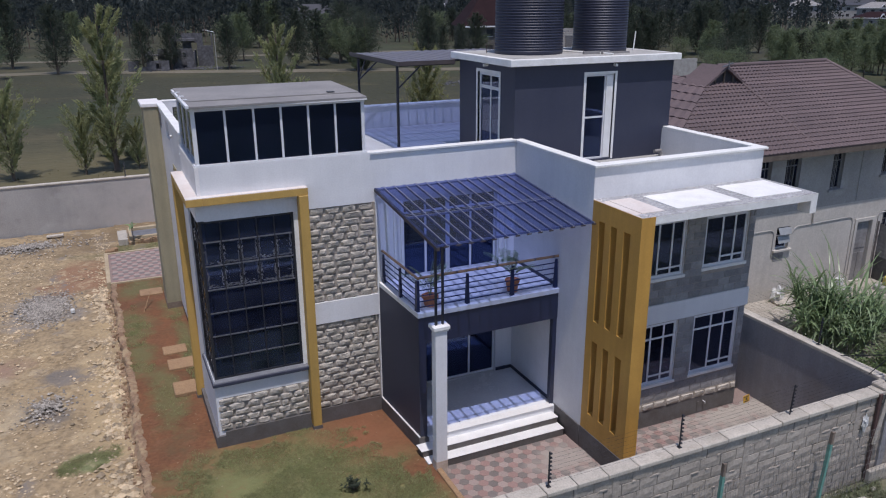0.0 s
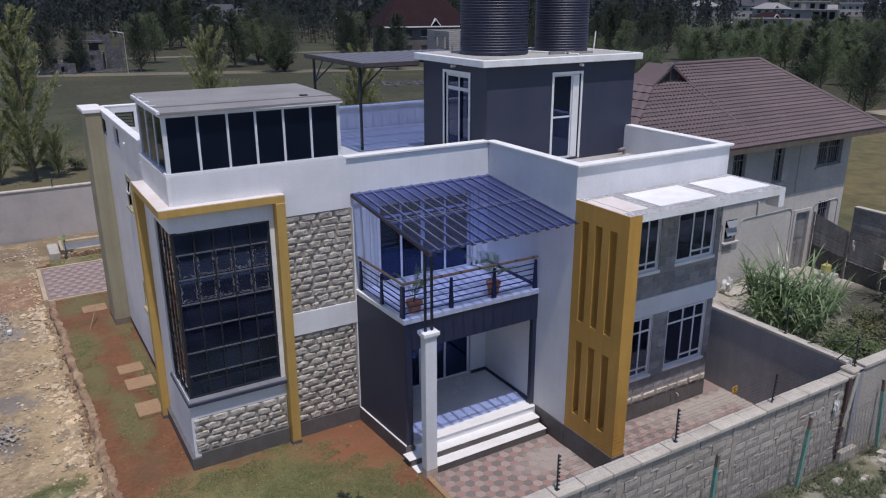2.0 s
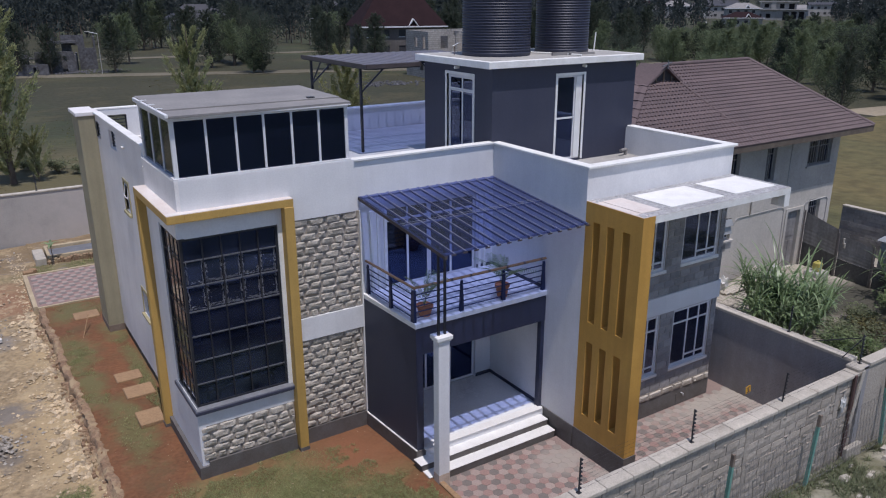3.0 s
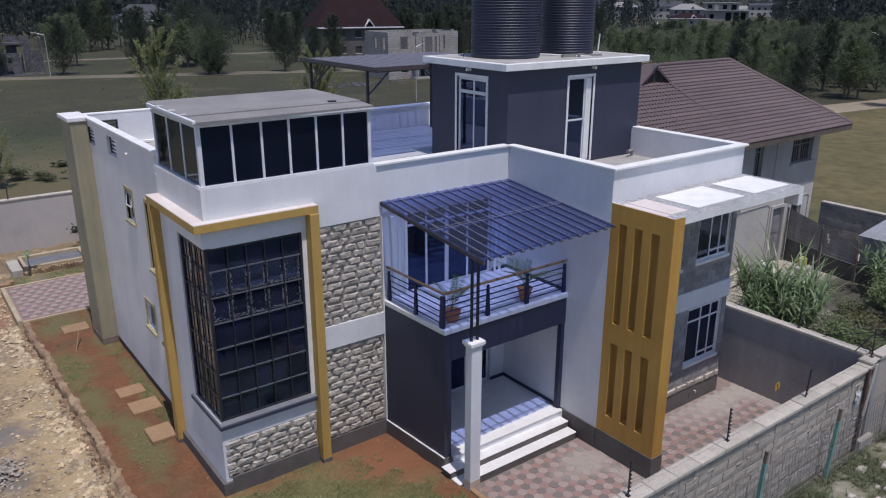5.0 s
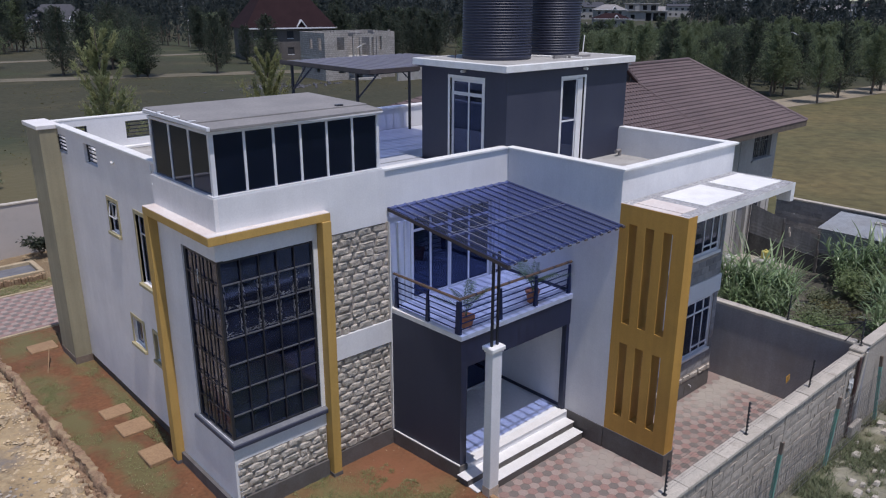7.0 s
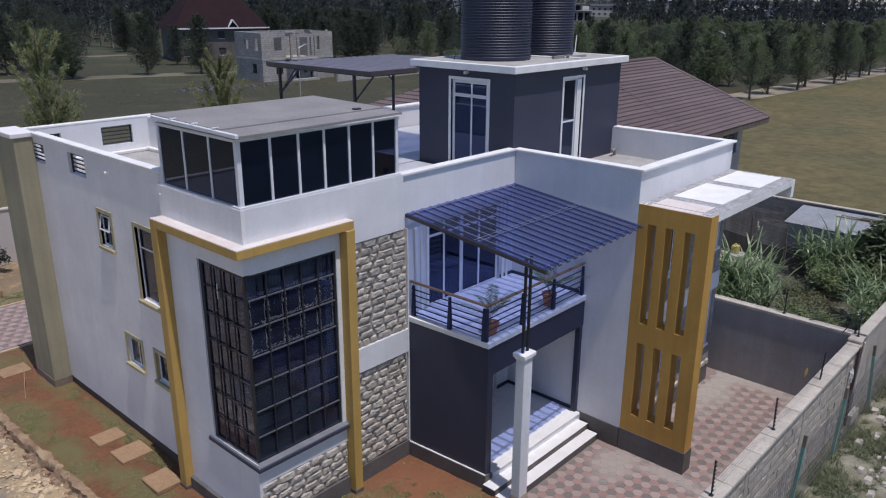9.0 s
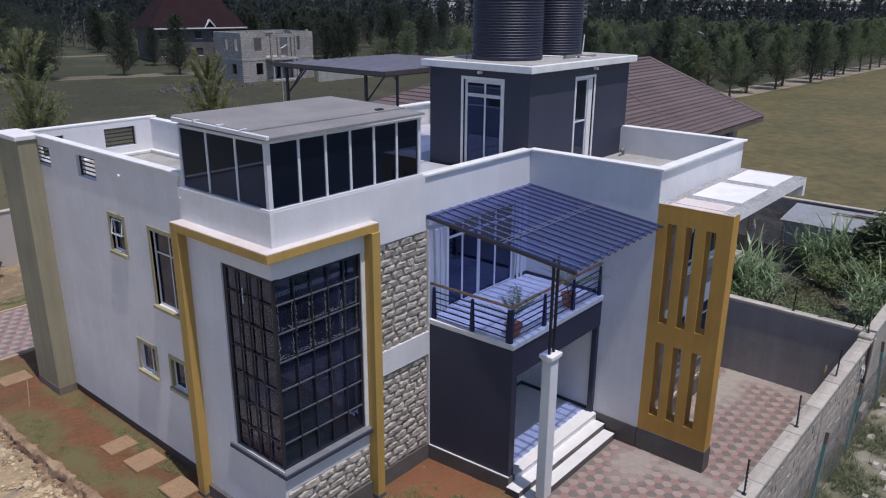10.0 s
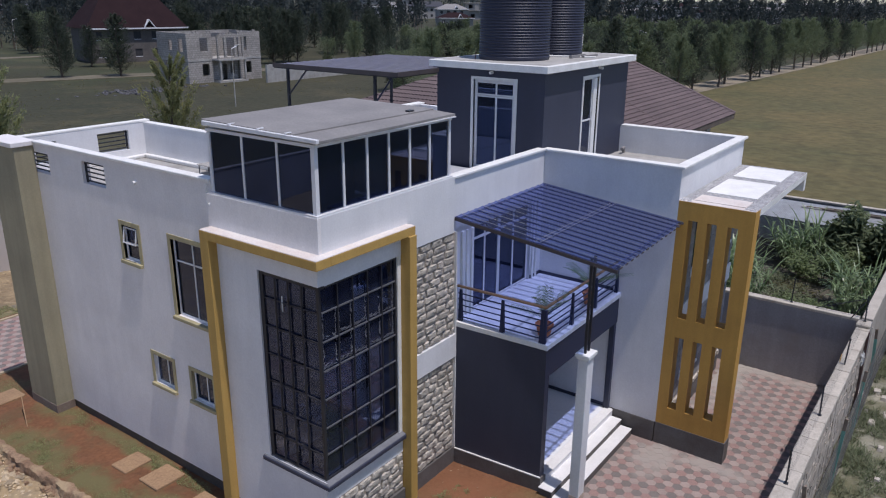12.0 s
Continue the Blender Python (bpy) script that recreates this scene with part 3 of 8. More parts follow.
def panel(axis, d0, d1, u0, u1, v0, v1, holes=()):
    """A wall of thickness d0..d1 across the axis, with rectangular openings (u0, u1, v0, v1) that go through it."""
    us = sorted({u0, u1, *[min(max(h[i], u0), u1) for h in holes for i in (0, 1)]})
    vs = sorted({v0, v1, *[min(max(h[i], v0), v1) for h in holes for i in (2, 3)]})
    solid = {}
    for i in range(len(us) - 1):
        for j in range(len(vs) - 1):
            cu, cv = (us[i] + us[i + 1]) / 2, (vs[j] + vs[j + 1]) / 2
            solid[i, j] = not any(h[0] < cu < h[1] and h[2] < cv < h[3] for h in holes)
    bm = bmesh.new()
    memo = {}

    def vert(i, k, j):
        key = (i, k, j)
        if key not in memo:
            memo[key] = bm.verts.new(uvw(axis, us[i], (d0, d1)[k], vs[j]))
        return memo[key]
    for (i, j), full in solid.items():
        if not full:
            continue
        for k in (0, 1):
            bm.faces.new((vert(i, k, j), vert(i + 1, k, j), vert(i + 1, k, j + 1), vert(i, k, j + 1)))
        for di, dj, a, b in ((-1, 0, (i, j), (i, j + 1)), (1, 0, (i + 1, j), (i + 1, j + 1)), (0, -1, (i, j), (i + 1, j)), (0, 1, (i, j + 1), (i + 1, j + 1))):
            if not solid.get((i + di, j + dj), False):
                bm.faces.new((vert(a[0], 0, a[1]), vert(b[0], 0, b[1]), vert(b[0], 1, b[1]), vert(a[0], 1, a[1])))
    return bm


def raw(name, verts, faces, material):
    me = bpy.data.meshes.new(name)
    me.from_pydata(verts, [], faces)
    me.materials.append(material)
    return new(name, me)


def window(parent, axis, face, u0, u1, v0, v1, bars_u=(), bars_v=(), inset=0.06, fw=0.05, bw=0.035, frame_mat=None, sill=None, sill_mat=None, surround=None, surround_mat=None, glass=None, name="window", label=""):
    """A framed window in an opening of a wall whose outer face is at 'face', looking towards minus the axis. bars_u: (place, from, to); bars_v the same; surround: width of a raised band."""
    frame_mat = frame_mat or M["alu"]
    d0, d1 = face + inset, face + inset + 0.05
    bm = bmesh.new()
    ubox(bm, axis, u0, u0 + fw, d0, d1, v0, v1)
    ubox(bm, axis, u1 - fw, u1, d0, d1, v0, v1)
    ubox(bm, axis, u0 + fw, u1 - fw, d0, d1, v0, v0 + fw)
    ubox(bm, axis, u0 + fw, u1 - fw, d0, d1, v1 - fw, v1)
    bevel(bm, 0.006)
    win = part(name, bm, frame_mat, parent, label)
    for u, a, b in bars_u:
        bm = bmesh.new()
        ubox(bm, axis, u - bw / 2, u + bw / 2, d0 + 0.004, d1 - 0.004, a, b)
        part("mullion", bm, frame_mat, win)
    for v, a, b in bars_v:
        bm = bmesh.new()
        ubox(bm, axis, a, b, d0 + 0.002, d1 - 0.002, v - bw / 2, v + bw / 2)
        part("transom", bm, frame_mat, win)
    bm = bmesh.new()
    ubox(bm, axis, u0 + fw * 0.5, u1 - fw * 0.5, d0 + 0.02, d0 + 0.028, v0 + fw * 0.5, v1 - fw * 0.5)
    part("pane", bm, glass or GLASS, win, "dark tinted glass pane")
    if sill:
        bm = bmesh.new()
        ubox(bm, axis, u0 - sill, u1 + sill, face - sill * 0.9, face + inset, v0 - 0.09, v0 - 0.005)
        bevel(bm, 0.012, 2)
        part("sill", bm, sill_mat or frame_mat, win)
    if surround:
        s = surround
        bm = bmesh.new()
        ubox(bm, axis, u0 - s, u0, face - 0.02, face + inset, v0 - s * 0.2, v1 + s)
        ubox(bm, axis, u1, u1 + s, face - 0.02, face + inset, v0 - s * 0.2, v1 + s)
        ubox(bm, axis, u0, u1, face - 0.02, face + inset, v1, v1 + s)
        part("surround", bm, surround_mat or M["olive"], win)
    return win

# ---- ground and setting ----
def sheet(name, x0, x1, y0, y1, nx, ny, height, material, label, category):
    bm = bmesh.new()
    grid = [[bm.verts.new((x0 + (x1 - x0) * i / nx, y0 + (y1 - y0) * j / ny, height(x0 + (x1 - x0) * i / nx, y0 + (y1 - y0) * j / ny))) for j in range(ny + 1)] for i in range(nx + 1)]
    for i in range(nx):
        for j in range(ny):
            bm.faces.new((grid[i][j], grid[i + 1][j], grid[i + 1][j + 1], grid[i][j + 1]))
    return single(name, bm, material, label, category, kind="structure", smooth=180)


def rough(x, y, s, a):
    return a * noise.noise(Vector((x * s, y * s, 1.7))) + 0.5 * a * noise.noise(Vector((x * s * 2.7, y * s * 2.7, 4.1)))


def edge_x(y):
    """Where the planted bed ends and the rubble yard begins."""
    return -0.15 - 0.018 * (y - 20) + 0.10 * noise.noise(Vector((0.3, y * 0.55, 0)))


single("ground", boxes((-3000, 3000, -3000, 3000, -3.0, -0.55)), M["field"], "flat open grassland reaching the horizon", "ground", kind="structure")
sheet("yard", -29.9, 0.1, 10.62, 41.4, 120, 170, lambda x, y: -0.20 + rough(x, y, 0.5, 0.07) + rough(x, y, 2.2, 0.06), M["rubble"], "pale stony rubble ground of the yard", "ground")


sheet("back_yard", 0.05, 16.4, 35.70, 41.52, 60, 30, lambda x, y: -0.17 + rough(x, y, 0.5, 0.07) + rough(x, y, 2.2, 0.05), M["rubble"], "bare reddish ground between the house and the back wall", "ground")


def soil_z(x, y):
    return (-0.02 if y < 20 else min(0.06, -0.02 + (y - 20) * 0.02)) + rough(x, y, 0.8, 0.03) + rough(x, y, 3.0, 0.015)


bm = bmesh.new()
NX, NY = 44, 220
grid = []
for j in range(NY + 1):
    y = 10.62 + (36.0 - 10.62) * j / NY
    e = edge_x(y)
    grid.append([bm.verts.new((e + (6.5 - e) * i / NX, y, soil_z(e + (6.5 - e) * i / NX, y))) for i in range(NX + 1)])
for j in range(NY):
    for i in range(NX):
        bm.faces.new((grid[j][i], grid[j][i + 1], grid[j + 1][i + 1], grid[j + 1][i]))
single("soil_bed", bm, M["soil"], "bare red soil with thin grass beside the house", "ground", kind="structure", smooth=180)
bm = bmesh.new()
grid = []
for j in range(521):                                    # crumbling bank along the bed
    y = 10.62 + (31.7 - 10.62) * j / 520
    e = edge_x(y)
    row = []
    for k, (dx, z) in enumerate(((0.17, -0.015), (0.09, 0.035), (0.0, 0.045), (-0.055, 0.0), (-0.075, -0.08), (-0.10, -0.16), (-0.20, -0.20), (-0.34, -0.26))):
        w = 0.075 * noise.noise(Vector((k * 0.7, y * 2.3, 5))) + 0.045 * noise.noise(Vector((k * 1.3, y * 7.0, 2)))
        v = 0.045 * noise.noise(Vector((k * 0.9 + 4, y * 3.1, 7))) - 0.008 + 0.022 * noise.noise(Vector((k * 1.7, y * 9.0, 3)))
        base = soil_z(e + dx, y) if k < 4 else 0.0
        row.append(bm.verts.new((e + dx + w * 1.3, y, base + z + v)))
    grid.append(row)
for j in range(520):
    for k in range(7):
        bm.faces.new((grid[j][k], grid[j][k + 1], grid[j + 1][k + 1], grid[j + 1][k]))
single("bed_bank", bm, M["bank"], "crumbling brown earth ridge along the bed", "edging", kind="structure", smooth=50)
outline = [(-34 + 72 * i / 24, 10.38) for i in range(25)]
outline += [(38 - 72 * i / 24, 1.0 + 2.5 * noise.noise(Vector((i * 0.6, 0, 3)))) for i in range(25)]
single("verge", prism(outline, -0.9, -0.42), M["verge"], "rough weedy verge outside the boundary wall", "ground", kind="structure")
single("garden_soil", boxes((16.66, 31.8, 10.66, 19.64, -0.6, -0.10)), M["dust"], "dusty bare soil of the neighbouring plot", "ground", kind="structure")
single("field", prism([(34, 2), (400, -60), (400, 24.6), (330, 27.95), (148, 36.95), (92, 40.45), (76, 42.45), (45, 44), (34, 30)], -0.8, -0.47), M["dryfield"], "dry olive grass field beside the plots", "field", kind="structure")
single("road", prism([(-150, 140), (-5, 137), (36, 121), (60, 112), (100, 96), (160, 90), (160, 94.5), (100, 100.5), (62, 117), (37, 126), (-5, 142), (-150, 145)], -0.7, -0.46), M["track"], "pale murram track across the grassland", "road", kind="structure")
single("lane", prism([(76, 42.5), (92, 40.5), (148, 37), (330, 28), (330, 32), (148, 41.5), (92, 45), (76, 47)], -0.7, -0.44), M["murram"], "pale dry lane under the row of trees", "road", kind="structure")
single("path", prism([(-200, 172), (60, 160), (120, 150), (120, 153), (60, 164), (-200, 177)], -0.7, -0.465), M["track"], "faint far track in the grassland", "road", kind="structure")

# ---- the house ----
house = thing("house", "white two-storey flat-roofed house with ochre and slate trim", "house", at=(8, 20, -0.2))
FX, FY = 1.95, 18.08          # outer faces of the west and the south wall
w1 = part("wall", panel("x", FX, 2.15, 18.28, 29.3, 0.30, 7.54, [(18.28, 19.9, 1.8, 5.95), (21.3, 22.62, 4.25, 6.06), (23.85, 24.47, 5.2, 6.05), (23.06, 23.8, 2.2, 2.95), (21.6, 22.36, 2.2, 2.95), (27.37, 28.4, 6.8, 7.32), (24.9, 25.86, 6.82, 7.36), (18.28, 21.05, 7.26, 7.54)]), M["sidewhite"], house, "white rendered side wall")
w2 = part("wall", panel("y", FY, 18.28, FX, 10.39, 0.33, 7.25, [(FX, 4.2, 1.8, 5.95), (7.0, 9.82, 3.76, 5.95), (7.4, 9.85, 0.38, 2.55), (1.9, 6.12, 7.22, 7.3)]), M["white"], house, "white rendered front wall")
part("wall", panel("x", 10.39, 10.59, 14.38, 18.14, 0.40, 7.24), M["white"], house, "white rendered wing wall")
part("wall", panel("y", 14.38, 14.58, 10.59, 15.65, -0.25, 7.24, [(11.9, 13.32, 4.16, 5.64), (13.98, 15.42, 4.22, 5.6), (11.9, 13.32, 1.1, 2.84), (13.9, 15.42, 1.12, 2.84)]), M["white"], house, "wing front wall behind cut stone")
part("wall", panel("x", 15.45, 15.65, 14.6, 26.2, -0.25, 7.24), M["white"], house, "white rendered east wall")
part("wall", panel("y", 26.2, 26.4, 5.97, 15.65, -0.2, 7.24), M["white"], house, "white rendered back wall")
part("lantern_parapet", boxes((1.86, 1.948, 18.0, 21.10, 6.644, 7.32)), M["sidewhite"], house, "white parapet under the glazed roof box")
part("lantern_parapet", boxes((1.948, 6.118, 18.0, 18.078, 6.644, 7.32)), M["white"], house, "white parapet under the glazed roof box")
part("band_course", boxes((4.435, 6.118, 18.0, 18.078, 6.03, 6.644)), M["white"], house, "white wall band over the stone facing")
part("parapet_top", boxes((1.948, 6.118, 18.078, 18.28, 7.221, 7.318)), M["white"], house)
part("parapet_top", boxes((1.948, 2.15, 18.28, 21.05, 7.262, 7.318)), M["white"], house)
part("wall", panel("y", 29.1, 29.3, 2.15, 5.97, -0.2, 7.49, [(4.28, 5.25, 6.75, 7.32), (2.5, 3.1, 6.75, 7.30)]), M["white"], house, "white back parapet with openings")
part("wall", panel("x", 5.77, 5.97, 20.9, 29.1, -0.2, 7.44), M["white"], house, "white inner parapet")
part("roof_slab", boxes((2.15, 5.77, 18.28, 29.1, 6.30, 6.45), (5.97, 15.45, 18.30, 26.2, 6.30, 6.45), (10.55, 15.45, 14.6, 18.30, 6.30, 6.45)), M["concrete"], house, "grey screeded flat roof")
part("roof_terrace_floor", boxes((6.0, 15.4, 21.65, 26.15, 6.454, 6.50), (6.0, 10.25, 18.4, 21.60, 6.454, 6.49)), M["terrace"], house, "pale tiled roof terrace floor")
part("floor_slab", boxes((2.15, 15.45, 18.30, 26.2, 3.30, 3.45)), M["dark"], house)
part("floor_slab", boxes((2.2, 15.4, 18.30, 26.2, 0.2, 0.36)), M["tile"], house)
# unseen inner walls, near-black in place of room shade behind the glazing
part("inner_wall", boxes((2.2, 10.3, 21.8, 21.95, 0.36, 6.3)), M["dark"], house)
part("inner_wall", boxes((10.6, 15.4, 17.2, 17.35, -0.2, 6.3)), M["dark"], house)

# copings
for b in ((6.12, 10.34, 18.03, 18.28, 7.25, 7.315), (10.34, 10.61, 14.30, 18.13, 7.24, 7.305), (10.61, 15.72, 14.30, 14.57, 7.24, 7.305), (15.45, 15.72, 14.57, 18.13, 7.24, 7.305),
          (1.90, 2.13, 21.05, 27.98, 7.54, 7.605), (2.13, 5.99, 29.09, 29.31, 7.49, 7.55), (5.76, 5.99, 21.2, 29.09, 7.44, 7.495), (6.03, 15.72, 26.14, 26.46, 7.24, 7.31)):
    part("coping", boxes(b, w=0.012), M["coping"], house, "white painted parapet coping")

part("floor_fillet", boxes((5.62, 5.768, 21.2, 29.098, 6.452, 6.56), (2.16, 5.618, 28.96, 29.098, 6.452, 6.55), w=0.02), M["coping"], house, "white upstand at the foot of the parapet")
part("corner_strip", boxes((5.70, 5.768, 25.2, 25.5, 6.56, 7.42), w=0.01), M["coping"], house)
trestle = thing("trestle", "low grey steel trestle with a cement-stained board", "trestle", at=(5.4, 25.6, 6.455))
for x_, y_ in ((5.22, 25.4), (5.22, 25.85), (5.52, 25.4), (5.52, 25.85)):
    part("leg", tube(bmesh.new(), (x_, y_, 6.455), (x_, y_, 6.70), 0.018, n=6), M["steelbar"], trestle)
part("board", boxes((5.18, 5.56, 25.34, 25.91, 6.70, 6.73), w=0.008), M["concrete"], trestle, "cement-stained board")

# pilaster at the back corner of the side wall
pil = part("pilaster", boxes((1.45, 1.948, 28.02, 29.35, 0.30, 7.48)), M["pilaster"], house, "cream-olive corner pilaster")
part("pilaster_cap", boxes((1.38, 2.03, 27.98, 29.42, 7.48, 7.60), w=0.012), M["sidewhite"], pil)
part("pilaster_base", boxes((1.44, 1.96, 28.01, 29.36, -0.15, 0.30)), M["stained"], pil)

# plinth
part("plinth", boxes((1.975, 2.15, 18.28, 28.02, -0.3, 0.30)), M["darkplinth"], house, "recessed plinth, soil stain and wall shade in its colour")
part("plinth", boxes((1.932, 4.17, 17.91, 17.99, -0.3, 0.41), (1.94, 6.22, 17.99, 18.28, -0.3, 0.41)), M["plinth"], house, "dark grey painted plinth")
part("plinth", boxes((10.36, 10.59, 14.40, 15.6, -0.3, 0.40)), M["plinth"], house, "dark grey painted plinth")
part("plinth", boxes((10.78, 15.68, 14.35, 14.378, -0.3, 0.32)), M["plinth"], house, "dark grey painted plinth")
part("inspection_door", boxes((14.3, 14.36, 14.335, 14.368, -0.12, 0.18), w=0.008), M["plinth"], house)
part("tap", tube(tube(bmesh.new(), (14.52, 14.36, 0.16), (14.52, 14.26, 0.16), 0.014), (14.52, 14.265, 0.165), (14.52, 14.265, 0.10), 0.012), M["alu"], house, "small metal tap")

# portal frame of ochre bands round the corner bay, whose walls stand proud
portal = part("portal_frame", boxes((1.57, 1.948, 17.78, 21.06, 6.45, 6.63), w=0.008), M["portal"], house, "ochre painted portal frame")
part("band", boxes((1.948, 4.43, 17.78, 18.078, 6.45, 6.63), w=0.008), M["portal"], portal)
part("upright", boxes((1.57, 1.948, 20.80, 21.06, 0.08, 6.45), w=0.008), M["portal"], portal)
part("upright", boxes((4.19, 4.42, 17.74, 18.078, 0.08, 6.45), w=0.008), M["portal"], portal)
part("upright_base", boxes((4.18, 4.43, 17.73, 18.0, -0.2, 0.08)), M["plinth"], portal)
part("upright_base", boxes((1.56, 1.93, 20.79, 21.07, -0.2, 0.08)), M["plinth"], portal)
part("ledge", boxes((1.575, 1.948, 17.785, 21.055, 6.63, 6.643), (1.948, 4.425, 17.785, 18.078, 6.63, 6.643)), M["ledge"], portal, "dusty white painted top")
part("bay_wall", panel("x", 1.78, 1.948, 17.98, 20.838, 0.30, 6.45, [(17.98, 19.63, 1.86, 6.04)]), M["white"], house, "pale painted bay wall")
part("bay_lintel", boxes((1.948, 4.188, 17.98, 18.078, 6.02, 6.45)), M["white"], house, "pale painted bay lintel")
part("bay_band", boxes((1.948, 4.188, 17.98, 18.078, 1.34, 1.86)), M["white"], house, "pale painted band under the bay")
part("bay_plinth", boxes((1.69, 1.93, 17.91, 20.79, -0.25, 0.30)), M["plinth"], house)

# corner bay window with steel grid
G0, G1 = 1.86, 6.02
bay = part("bay_window", boxes((1.82, 1.88, 18.02, 18.08, G0, G1)), M["grille"], house, "tall dark corner bay window with steel grid")
for b in ((1.82, 1.88, 19.53, 19.63, G0, G1), (4.02, 4.08, 18.02, 18.08, G0, G1), (1.82, 1.88, 18.08, 19.53, G0, G0 + 0.06), (1.82, 1.88, 18.08, 19.53, G1 - 0.06, G1), (1.88, 4.02, 18.02, 18.08, G0, G0 + 0.06), (1.88, 4.02, 18.02, 18.08, G1 - 0.06, G1)):
    part("window_frame", boxes(b), M["grille"], bay)
part("jamb", boxes((4.08, 4.188, 17.99, 18.2, G0, G1)), M["coping"], bay, "white painted jamb")
part("pane", boxes((1.88, 4.02, 18.05, 18.058, G0 + 0.06, G1 - 0.06)), BAYGLASS, bay, "dark reflective glass")
part("pane", boxes((1.85, 1.858, 18.08, 19.53, G0 + 0.06, G1 - 0.06)), BAYGLASS, bay, "dark reflective glass")
for z in (5.49, 4.89, 4.28, 3.67, 3.05, 2.46):
    # front bars lighter than the side bars: their glint is in the colour
    part("grid_bar", boxes((1.88, 4.02, 18.005, 18.03, z - 0.014, z + 0.014)), M["steelbar"], bay)
    part("grid_bar", boxes((1.805, 1.83, 18.08, 19.53, z - 0.009, z + 0.009)), M["grille"], bay)
for i in range(1, 5):
    x = 1.88 + 2.14 * i / 5
    part("grid_bar", boxes((x - 0.014, x + 0.014, 18.0, 18.025, G0 + 0.06, G1 - 0.06)), M["grille"], bay)
for y in (19.18, 18.82, 18.46):
    part("grid_bar", boxes((1.80, 1.825, y - 0.014, y + 0.014, G0 + 0.06, G1 - 0.06)), M["grille"], bay)
part("bay_sill", prism([(1.73, 17.87), (4.188, 17.87), (4.188, 18.06), (1.86, 18.06), (1.86, 19.82), (1.73, 19.82)], 1.72, 1.82, 0.012), M["navy"], bay, "projecting dark slate sill")
part("sill_top", prism([(1.75, 17.89), (4.186, 17.89), (4.186, 18.02), (1.82, 18.02), (1.82, 19.80), (1.75, 19.80)], 1.80, (1.835, 1.835, 1.875, 1.875, 1.875, 1.835)), M["silltop"], bay, "lighter grey sloping sill top")
random.seed(9)
bm = bmesh.new()
for zc in (4.58, 5.19):
    for i in range(5):
        xc = 1.88 + 2.14 * (i + 0.5) / 5
        for _ in range(95 if (i + int(zc * 10)) % 3 else 60):
            q = random.random() * 0.88
            if q < 0.5:                                  # down the edges of a pane
                x, z, sx, sz = xc + random.choice((-1, 1)) * random.gauss(0.17, 0.012), zc + random.uniform(-0.27, 0.26), random.uniform(0.004, 0.012), random.uniform(0.01, 0.05)
            elif q < 0.85:                               # along its foot
                x, z, sx, sz = xc + random.uniform(-0.18, 0.18), zc - 0.26 + abs(random.gauss(0, 0.03)), random.uniform(0.01, 0.045), random.uniform(0.004, 0.012)
            else:
                x, z, sx, sz = xc + random.uniform(-0.15, 0.15), zc + random.uniform(-0.2, 0.2), random.uniform(0.004, 0.012), random.uniform(0.004, 0.012)
            v = [bm.verts.new((x + sx * math.cos(k * 1.047), 18.046, z + sz * math.sin(k * 1.047))) for k in range(6)]
            bm.faces.new(v)
part("paint_smear", bm, M["smear"], bay, "grey smears along the edges of the panes")["kind"] = "stuff"
part("window_stay", tube(bmesh.new(), (1.815, 19.0, 5.30), (1.815, 19.0, 5.62), 0.012, n=6), M["coping"], bay, "white window stay")
# pale furniture seen dimly through the bay
single("sofa", boxes((2.5, 4.4, 19.0, 19.8, 0.36, 0.8), (2.5, 4.4, 19.8, 20.05, 0.36, 1.25), w=0.06), M["navy"], "dark upholstered sofa behind the bay window", "sofa")

# windows of the side wall, olive surrounds
window(house, "x", FX, 21.3, 22.62, 4.25, 6.06, [(21.96, 4.25, 6.06)], [(5.55, 21.3, 22.62)], sill=0.10, sill_mat=M["olive"], surround=0.10, label="tall white casement window with olive surround")
u = window(house, "x", FX, 23.85, 24.47, 5.2, 6.05, [], [(5.6, 23.85, 24.47)], sill=0.09, sill_mat=M["olive"], surround=0.10, label="small white casement window with open top light")
bm = boxes((1.95, 1.975, 23.91, 23.935, 5.62, 6.0), (1.95, 1.975, 24.385, 24.41, 5.62, 6.0), (1.95, 1.975, 23.935, 24.385, 5.62, 5.645), (1.95, 1.975, 23.935, 24.385, 5.975, 6.0))
bmesh.ops.rotate(bm, verts=bm.verts[:], cent=(1.98, 24.2, 6.0), matrix=Matrix.Rotation(radians(9), 3, "Y"))
part("open_vent", bm, M["alu"], u, "opened top vent sash")
for y in (23.06, 21.6):
    window(house, "x", FX, y, y + 0.75, 2.2, 2.95, [(y + 0.3, 2.2, 2.95)], [], sill=0.09, sill_mat=M["olive"], surround=0.09, label="small square window with olive surround")
part("drain_spout", tube(bmesh.new(), (2.0, 23.67, 7.16), (1.87, 23.67, 7.15), 0.04), M["coping"], house, "short white spout")

part("overflow_pipe", tube(tube(bmesh.new(), (1.90, 21.14, 7.5), (1.90, 21.14, 7.12), 0.022), (1.90, 21.14, 7.13), (1.86, 21.0, 7.10), 0.022), M["coping"], house, "thin white overflow pipe")

